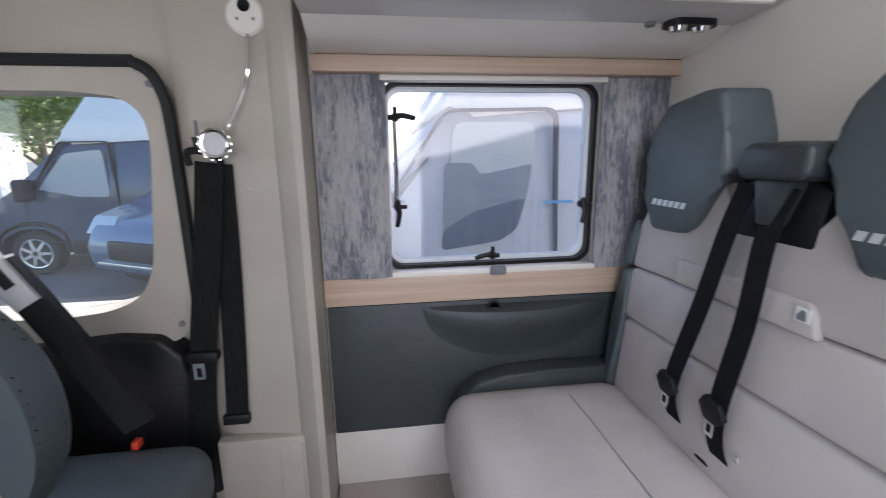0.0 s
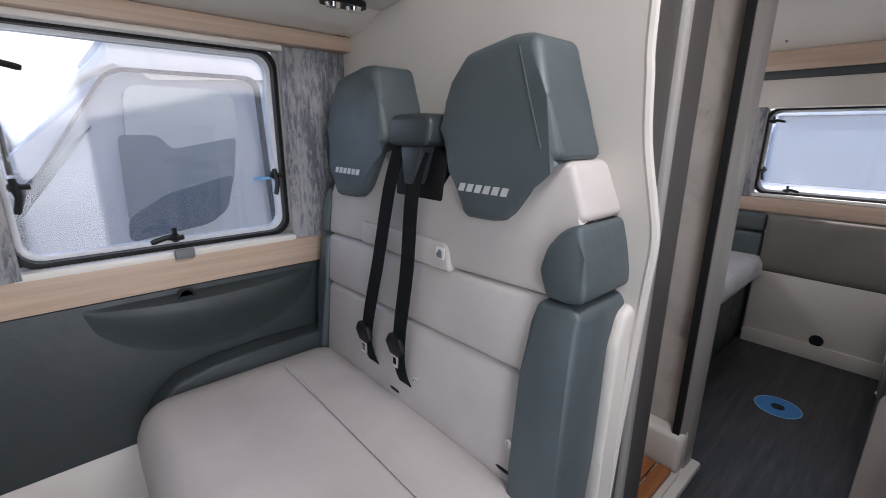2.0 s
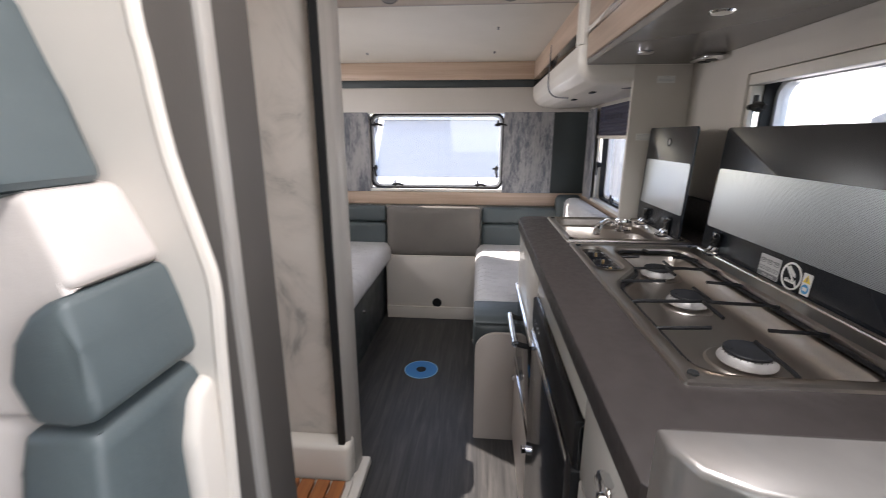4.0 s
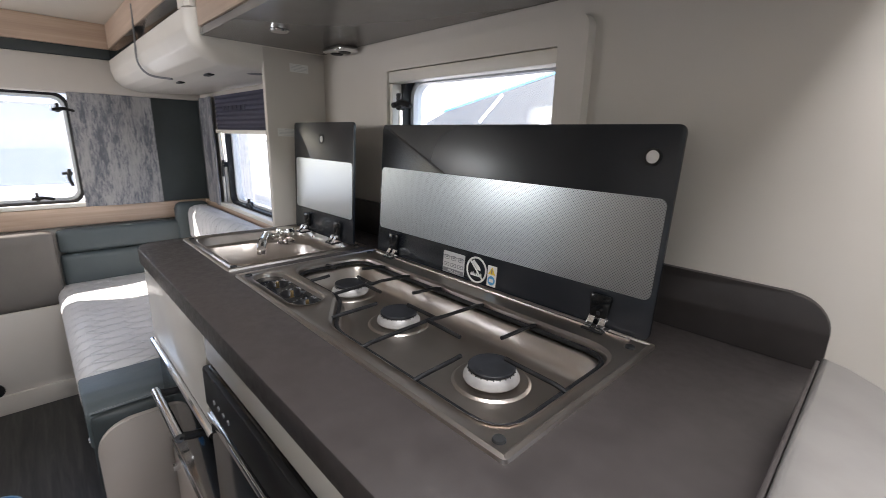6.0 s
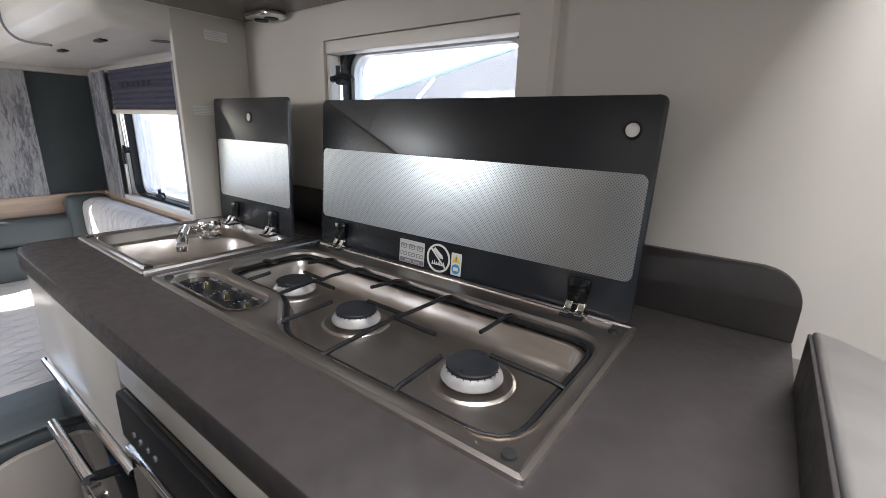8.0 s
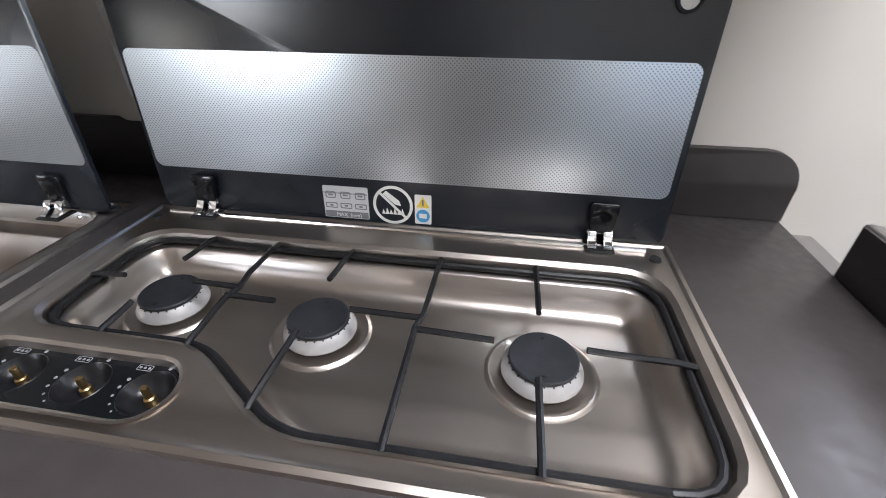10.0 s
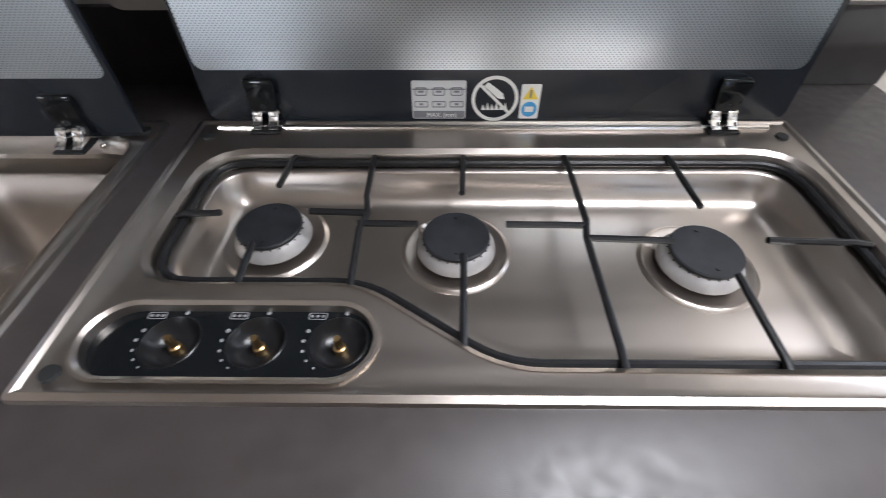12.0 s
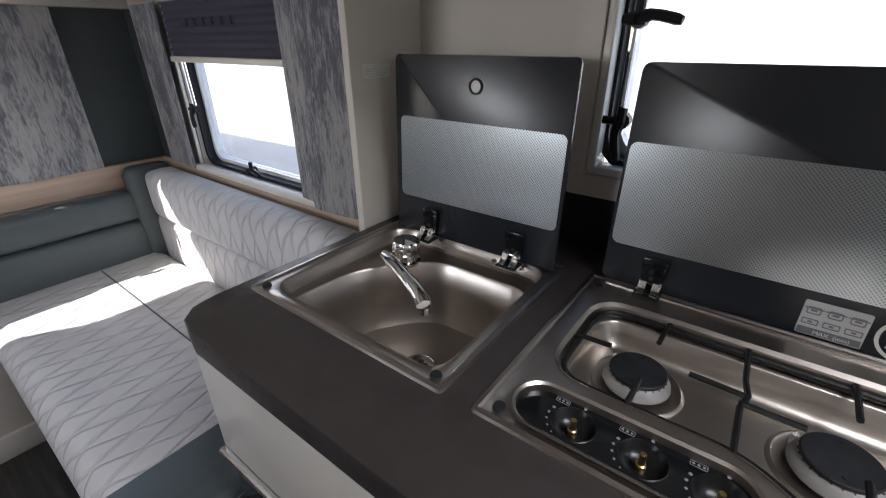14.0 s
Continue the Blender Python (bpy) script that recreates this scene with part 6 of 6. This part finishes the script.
def cab_seat():
    t = thing("swivel_chair", (-0.12, 1.0, 0.05), "slate leatherette swivel cab seat with stone sides", "seat")
    part("pedestal", box(B(), -0.20, 0.10, 0.86, 1.22, 0.10, 0.44, 0.02), BLACK, t, "black seat pedestal")
    part("seat_cushion", cushion(-0.32, 0.215, 0.80, 1.25, 0.44, 0.612, 0.07, 10), SEATGREY, t, "slate seat cushion")
    part("cushion_side", cushion(-0.30, 0.235, 0.775, 0.83, 0.42, 0.585, 0.04, 6), SEATCREAM, t, "stone leatherette cushion side")
    bm = cushion(-0.44, -0.235, 0.80, 1.25, 0.58, 1.27, 0.07, 10)
    for v in bm.verts:
        v.co.x -= 0.10 * (v.co.z - 0.62)
    part("backrest", bm, SEATGREY, t, "slate backrest")
    bm = B()
    cl = smooth_path([(-0.035, 0.80, 0.62), (0.018, 0.80, 0.72), (0.030, 0.80, 0.82), (0.010, 0.80, 0.92), (-0.040, 0.80, 1.0), (-0.10, 0.80, 1.05), (-0.25, 0.80, 1.08), (-0.40, 0.80, 1.06)], 4)
    prism(bm, [(p.x, p.z) for p in cl] + [(-0.40, 0.62)], "y", 0.985, 1.075, 0.022, 3)
    part("side_bolster", bm, SEATGREY, t, "slate side bolster of the backrest")
    prism(bm := B(), [(-0.40, 0.60), (-0.05, 0.60), (-0.02, 0.66), (-0.06, 0.76), (-0.16, 0.82), (-0.40, 0.86)], "y", 0.975, 0.984, 0.004)
    part("side_trim", bm, SEATCREAM, t, "stone side trim")
    arm = part("belt_stalk", ribbon(B(), smooth_path([(-0.075, 1.13, 1.075), (-0.03, 1.13, 1.00), (0.05, 1.13, 0.85), (0.115, 1.13, 0.72)], 5), 0.060, 0.020, (1, 0, 0.55)), BLACK, t, "black padded belt stalk")
    part("stalk_plate", ribbon(B(), [(-0.090, 1.118, 1.100), (-0.030, 1.118, 0.998)], 0.050, 0.010, (1, 0, 0.55)), BADGE, arm, "bright metal plate")
    part("plate_slot", ribbon(B(), [(-0.080, 1.112, 1.085), (-0.050, 1.112, 1.035)], 0.020, 0.006, (1, 0, 0.55)), BLACK, arm, "dark slots in the plate")
    part("buckle", box(B(), 0.045, 0.060, 1.20, 1.225, 0.612, 0.632, 0.003), material("red_plastic", (0.55, 0.05, 0.02), 0.4), t, "small red buckle button")
    t.location.x -= 0.115
    t.location.z -= 0.05
    return t


cab_seat()
# ridged box panel at the foot of the pillar, cream with grooves
pb = thing("pillar_foot_box", (0.24, 1.25, 0.3), "cream plastic box at the foot of the pillar with upright grooves", "trim box")
part("body", box(B(), 0.06, 0.285, 1.324, 1.360, 0.05, 0.475, 0.004, 2), CABTRIM, pb)
for x in (0.215, 0.275):
    part("groove", box(B(), x, x + 0.004, 1.3225, 1.3245, 0.07, 0.455), TAUPE, pb)
for x, z in ((0.20, 1.14), (0.235, 0.62)):
    solid("trim_button", lathe(B(), [(0.006, 0.0), (0.005, -0.003), (0.0, -0.004)], (x, 1.347, z), "y", 12), TAUPE, "small round trim button on the pillar", "button", "pillar trim buttons")

# ---- outside ----
GZ = -0.50
ASPHALT = varied(material("asphalt", (0.15, 0.15, 0.15), 0.85), (0.13, 0.13, 0.132), (0.18, 0.178, 0.175), (1, 1, 1), 1.2, 8, 0.4, 60)
setting("ground", box(B(), -400, 400, -400, 400, GZ - 0.1, GZ), ASPHALT, "grey asphalt yard reaching to the horizon")
PAINTBLUE = material("dark_blue_car_paint", (0.15, 0.21, 0.31), 0.12, 0.35)
PAINTNAVY = material("navy_van_paint", (0.045, 0.07, 0.12), 0.1, 0.2)
SCREEN = material("blue_tinted_windscreen", (0.17, 0.215, 0.255), 0.06)
PAINTWHITE = varied(material("white_vehicle_paint", (0.78, 0.78, 0.78), 0.18), (0.76, 0.76, 0.76), (0.80, 0.80, 0.80), (1, 1, 1), 1, 3)
PAINTGREY = material("silver_blue_paint", (0.42, 0.46, 0.52), 0.2)
DARKGLASS = material("tinted_glass", (0.05, 0.065, 0.075), 0.05)
# daylight mirrored by and seen through the pane is put into its pale colour
PALEGLASS = material("pale_daylight_glass", (0.42, 0.46, 0.47), 0.08)
# two dark tones that paint the dimness inside the cab
NAVY = material("navy_cab_shade", (0.05, 0.075, 0.11), 0.2)
DIMCAB = material("dim_cab_shade", (0.17, 0.205, 0.235), 0.2)
TYRE = material("tyre_rubber", (0.02, 0.02, 0.021), 0.75)
RIM = material("alloy_rim", (0.62, 0.63, 0.64), 0.25, 0.8)


def wheel(parent, x, y, out):
    """A wheel with a five-spoke rim; out: -1 or 1, the side it faces."""
    c = (x, y, GZ + 0.34)
    w = part("wheel", lathe(B(), [(0.20, -0.10), (0.30, -0.11), (0.335, -0.08), (0.335, 0.08), (0.30, 0.11), (0.20, 0.10)], c, "y", 36), TYRE, parent, "black tyre")
    part("rim", lathe(B(), [(0.235, out * 0.095), (0.225, out * 0.112), (0.205, out * 0.108), (0.195, out * 0.06), (0.0, out * 0.05)], c, "y", 36), RIM, w, "alloy rim")
    for k in range(7):
        an = 6.2832 * k / 7
        bm = B()
        u = Vector((math.cos(an), 0, math.sin(an)))
        v = Vector((-math.sin(an), 0, math.cos(an)))
        o = Vector(c) + Vector((0, out * 0.10, 0))
        loop = lambda d: [tuple(o + Vector((0, d, 0)) + u * a + v * b) for a, b in ((0.03, -0.028), (0.205, -0.020), (0.205, 0.020), (0.03, 0.028))]
        loft(bm, [loop(-0.03), loop(0.008)])
        part("spoke", bm, RIM, w)
    return w


def van(name, at, turn, paint, roof_paint, label, high=2.55, tail=3.6, side_glass=None, tall_door=False):
    """A panel van or motorhome on a van cab: the front looks along -x before it is turned."""
    side_glass = side_glass or DARKGLASS
    t = thing(name, (0, 0, GZ), label, "van")
    z = GZ
    low = [(-1.05, z + 0.32), (-1.10, z + 0.62), (-1.02, z + 0.92), (-0.30, z + 1.18), (0.42, z + 1.95), (0.62, z + 2.05), (tail, z + 2.05), (tail, z + 0.36), (0.36, z + 0.30), (0.30, z + 0.62), (0.06, z + 0.76), (-0.26, z + 0.76), (-0.52, z + 0.62), (-0.58, z + 0.32)]
    bm = prism(B(), low, "y", -1.0, 1.0, 0.05, 3)
    for v in bm.verts:
        if v.co.z > z + 1.2:
            v.co.y *= 1 - 0.10 * (v.co.z - z - 1.2)
    part("body", bm, paint, t, "painted body")
    top = [(0.30, z + 1.88), (0.52, z + 2.12), (0.95, z + high - 0.06), (1.35, z + high), (tail, z + high), (tail, z + 2.0), (0.62, z + 2.0)]
    part("roof", prism(B(), top, "y", -0.95, 0.95, 0.07, 3), roof_paint, t, "high roof")
    part("windscreen", prism(B(), [(-0.26, z + 1.235), (0.40, z + 1.935), (0.43, z + 1.905), (-0.22, z + 1.205)], "y", -0.86, 0.86), side_glass, t, "sloping windscreen")
    for s in (-1, 1):
        y0, y1 = sorted((s * 0.975, s * 1.012))
        pane = [(0.41, z + 1.12), (0.49, z + 1.68), (0.51, z + 1.90), (0.99, z + 1.90), (1.0, z + 1.69), (0.96, z + 1.42), (0.89, z + 1.22), (0.80, z + 1.12)] if tall_door else [(0.02, z + 1.20), (0.50, z + 1.80), (1.02, z + 1.86), (1.04, z + 1.16)]
        part("door_window", prism(B(), arc_corners(pane, 0.07), "y", *sorted((s * 0.90, s * 0.985))), side_glass, t, "cab door window")
        if tall_door:
            # the cab's dim inside is painted as flat shapes laid on the opaque pane
            part("seat_back", prism(B(), arc_corners([(0.44, z + 1.25), (0.46, z + 1.67), (0.62, z + 1.67), (0.67, z + 1.60), (0.985, z + 1.66), (0.95, z + 1.44), (0.88, z + 1.25)], 0.03), "y", *sorted((s * 0.91, s * 0.9865))), DIMCAB, t, "flat dim shape on the glass for seats in the shaded cab")
            part("door_pocket", prism(B(), arc_corners([(0.43, z + 1.15), (0.44, z + 1.27), (0.62, z + 1.38), (0.95, z + 1.46), (0.90, z + 1.27), (0.80, z + 1.20)], 0.04), "y", *sorted((s * 0.91, s * 0.9885))), NAVY, t, "flat dark navy shape on the glass for the shaded lower cab")
            part("side_marker", box(B(), 1.05, 1.24, *sorted((s * 1.0, s * 1.012)), z + 1.422, z + 1.438), SIGNBLUE, t, "small blue marker strip")
        part("quarter_window", prism(B(), arc_corners([(-0.20, z + 1.18), (-0.02, z + 1.20), (0.38, z + 1.72)], 0.03), "y", *sorted((s * 0.90, s * 0.985))), DARKGLASS, t, "small quarter window")
        part("door_line", ring(B(), arc_corners([(-0.10, z + 0.50), (-0.12, z + 1.10), (0.46, z + 1.97), (1.13, z + 1.98), (1.18, z + 0.45)], 0.08), arc_corners([(-0.085, z + 0.515), (-0.105, z + 1.095), (0.468, z + 1.955), (1.115, z + 1.965), (1.165, z + 0.465)], 0.08), "y", *sorted((s * 0.95, s * 1.003))), RUBBER, t, "door gap")
        part("mirror", cushion(-0.12, 0.08, *sorted((s * 1.03, s * 1.22)), z + 1.12, z + 1.45, 0.06, 5), BLACK, t, "black door mirror")
        part("headlight", prism(B(), arc_corners([(-1.03, z + 0.80), (-0.62, z + 0.98), (-0.66, z + 1.06), (-1.0, z + 0.95)], 0.04), "y", *sorted((s * 0.66, s * 1.006))), RIM, t, "clear headlight")
        part("arch", tube(B(), smooth_path([(-0.60, s * 1.0, z + 0.36), (-0.52, s * 1.0, z + 0.64), (-0.24, s * 1.0, z + 0.78), (0.06, s * 1.0, z + 0.78), (0.31, s * 1.0, z + 0.64), (0.37, s * 1.0, z + 0.34)], 4), 0.03, 6), BLACK, t, "black wheel arch lip")
        part("sill", box(B(), 0.42, tail - 0.05, *sorted((s * 0.98, s * 1.015)), z + 0.33, z + 0.52, 0.02), BLACK, t, "dark sill strip")
        wheel(t, -0.10, s * 0.90, s)
        if tail > 2.6:
            wheel(t, tail - 0.95, s * 0.90, s)
    part("grille", box(B(), -1.075, -1.02, -0.55, 0.55, z + 0.60, z + 0.84, 0.02), BLACK, t, "black grille")
    part("bumper", box(B(), -1.14, -0.62, -0.98, 0.98, z + 0.30, z + 0.56, 0.05, 3), BLACK if paint is PAINTNAVY else PAINTGREY, t, "bumper")
    t.matrix_world = Matrix.Translation((at[0], at[1], GZ)) @ Matrix.Rotation(radians(turn), 4, "Z")
    return t


van("blue_van", (-4.6, 8.3), 0, PAINTNAVY, PAINTWHITE, "dark blue panel van with white high roof parked on asphalt", 2.75, 3.2, PALEGLASS)
van("pale_motorhome", (0.42, 3.75), 0, PAINTGREY, PAINTWHITE, "pale silver-blue motorhome parked beside the side window", 2.95, 2.55, PALEGLASS, True)
van("white_motorhome", (6.3, 0.55), 0, PAINTWHITE, PAINTWHITE, "white motorhome parked nose-on behind the rear window", 2.8, 4.5, SCREEN)
van("white_motorhome", (-15.5, 15.4), 15, PAINTWHITE, PAINTWHITE, "white motorhome parked farther off in the yard", 2.6, 4.0)


def blue_car():
    """The nose of a dark blue car close to the cab door."""
    t = thing("blue_car", (0, 0, GZ), "dark blue car nose with bright headlight beside the cab door", "car")
    z = GZ
    prof = [(-1.75, z + 0.25), (-1.80, z + 0.55), (-1.68, z + 0.78), (-1.25, z + 0.98), (-0.75, z + 1.10), (-0.05, z + 1.52), (1.2, z + 1.55), (1.9, z + 1.1), (1.95, z + 0.3)]
    bm = prism(B(), prof, "y", -0.86, 0.86, 0.10, 4)
    part("body", bm, PAINTBLUE, t, "dark blue body")
    for s in (-1, 1):
        part("headlight", prism(B(), arc_corners([(-1.74, z + 0.66), (-1.36, z + 0.84), (-1.30, z + 0.93), (-1.62, z + 0.84)], 0.03), "y", *sorted((s * 0.50, s * 0.865))), RIM, t, "bright headlight")
        part("side_window", prism(B(), arc_corners([(-0.62, z + 1.08), (-0.02, z + 1.45), (1.1, z + 1.47), (1.4, z + 1.1)], 0.05), "y", *sorted((s * 0.80, s * 0.868))), DARKGLASS, t, "side window")
        wheel(t, -1.15, s * 0.80, s)
        wheel(t, 1.25, s * 0.80, s)
    part("grille", box(B(), -1.815, -1.74, -0.45, 0.45, z + 0.42, z + 0.62, 0.02), BLACK, t, "black grille")
    part("bright_strip", box(B(), -1.825, -1.76, -0.62, 0.62, z + 0.36, z + 0.40, 0.01), RIM, t, "bright bumper strip")
    t.matrix_world = Matrix.Translation((-1.35, 7.5, GZ)) @ Matrix.Rotation(radians(62), 4, "Z") @ Matrix.Scale(1.2, 4)
    return t


blue_car()


def caravan():
    t = thing("caravan", (3.0, -2.9, GZ), "white caravan side with grey swoosh parked beside the kitchen", "caravan")
    z = GZ
    part("body", prism(B(), arc_corners([(0.6, z + 0.48), (7.2, z + 0.48), (7.2, z + 2.55), (1.0, z + 2.55), (0.55, z + 1.6)], 0.25), "y", -4.2, -2.0, 0.04, 3), PAINTWHITE, t, "white body")
    part("swoosh", prism(B(), [(2.30, z + 1.2), (2.30, z + 2.11), (2.47, z + 2.07), (2.96, z + 1.96), (3.41, z + 1.875), (3.62, z + 1.80), (3.70, z + 1.6), (3.55, z + 1.2)], "y", -2.0, -1.994), material("grey_graphic", (0.06, 0.066, 0.075), 0.3), t, "dark grey graphic")
    part("stripe", ribbon(B(), [(2.40, -1.992, z + 2.09), (3.45, -1.992, z + 1.872)], 0.014, 0.003, (0, 0, 1)), SIGNBLUE, t, "thin blue stripe")
    part("light_stripe", ribbon(B(), [(2.92, -1.992, z + 1.96), (3.10, -1.992, z + 1.80)], 0.02, 0.003, (0, 0, 1)), PAINTWHITE, t, "white slanted stripe")
    part("awning_rail", tube(B(), [(3.9, -1.985, z + 1.62), (7.0, -1.985, z + 1.62)], 0.022, 8), PAINTWHITE, t, "raised white rail")
    part("panel_joint", box(B(), 3.98, 3.99, -2.001, -1.997, z + 0.4, z + 2.5), INK, t, "upright panel joint")
    bm = B()
    for k in range(5):
        x = 2.24 - k * 0.06
        box(bm, x - 0.045, x, -1.999, -1.994, z + 1.98, z + 2.03)
    part("lettering", bm, material("grey_letter_bars", (0.25, 0.26, 0.30), 0.4), t, "grey bars of lettering")
    o = Vector((1.17, 0.19, 1.19))
    t.matrix_world = Matrix.Translation(o) @ Matrix.Scale(1.36, 4) @ Matrix.Translation(t.location - o)
    return t


caravan()
LEAF = varied(material("leaf_green", (0.16, 0.21, 0.05), 0.6), (0.11, 0.16, 0.035), (0.23, 0.28, 0.07), (1, 1, 1), 2, 3)
BARK = varied(material("bark", (0.10, 0.08, 0.06), 0.9), (0.07, 0.055, 0.04), (0.13, 0.105, 0.08), (6, 6, 1), 3, 5, 0.5, 40)


def tree(at, height, spread, seed):
    rnd = random.Random(seed)
    t = thing("tree", (at[0], at[1], GZ), "leafy green tree behind the parked vehicles", "tree", "trees at the yard's edge")
    x, y = at
    bm = B()
    tube(bm, [(x, y, GZ), (x + 0.1, y, GZ + height * 0.3), (x, y + 0.1, GZ + height * 0.7)], [0.22, 0.16, 0.07], 8)
    tips = []
    for k in range(9):
        a = rnd.uniform(0, 6.283)
        h = GZ + height * rnd.uniform(0.25, 0.6)
        e = (x + spread * 0.7 * math.cos(a), y + spread * 0.7 * math.sin(a), h + height * rnd.uniform(0.1, 0.35))
        tube(bm, [(x, y, h), ((x + e[0]) / 2, (y + e[1]) / 2, (h + e[2]) / 2 + 0.15), e], [0.08, 0.05, 0.02], 6)
        tips.append(e)
    part("trunk", bm, BARK, t, "brown trunk and limbs")
    verts, faces = [], []
    for k in range(5200):
        c = Vector(rnd.choice(tips)) if rnd.random() < 0.7 else Vector((x, y, GZ + height * 0.72))
        d = Vector((rnd.gauss(0, 1), rnd.gauss(0, 1), rnd.gauss(0, 0.8)))
        c = c + d * spread * 0.26
        if c.z < GZ + 0.6:
            continue
        u = Vector((rnd.gauss(0, 1), rnd.gauss(0, 1), rnd.gauss(0, 1))).normalized()
        v = u.orthogonal().normalized()
        s = rnd.uniform(0.07, 0.15)
        i = len(verts)
        verts += [c - u * s, c + v * s * 0.5, c + u * s, c - v * s * 0.5]
        faces.append((i, i + 1, i + 2, i + 3))
    me = bpy.data.meshes.new("crown")
    me.from_pydata([tuple(v) for v in verts], [], faces)
    me.materials.append(LEAF)
    o = new("crown", me)
    o.parent = t
    o.matrix_parent_inverse = Matrix.Translation(-t.location)
    return t


for k, (x, y, h, w) in enumerate(((-12.5, 19.0, 5.0, 2.6), (-8.2, 18.5, 5.2, 2.8), (-17.5, 21.5, 6.2, 2.8), (-4.8, 19.5, 5.0, 2.6))):
    tree((x, y), h, w, k)
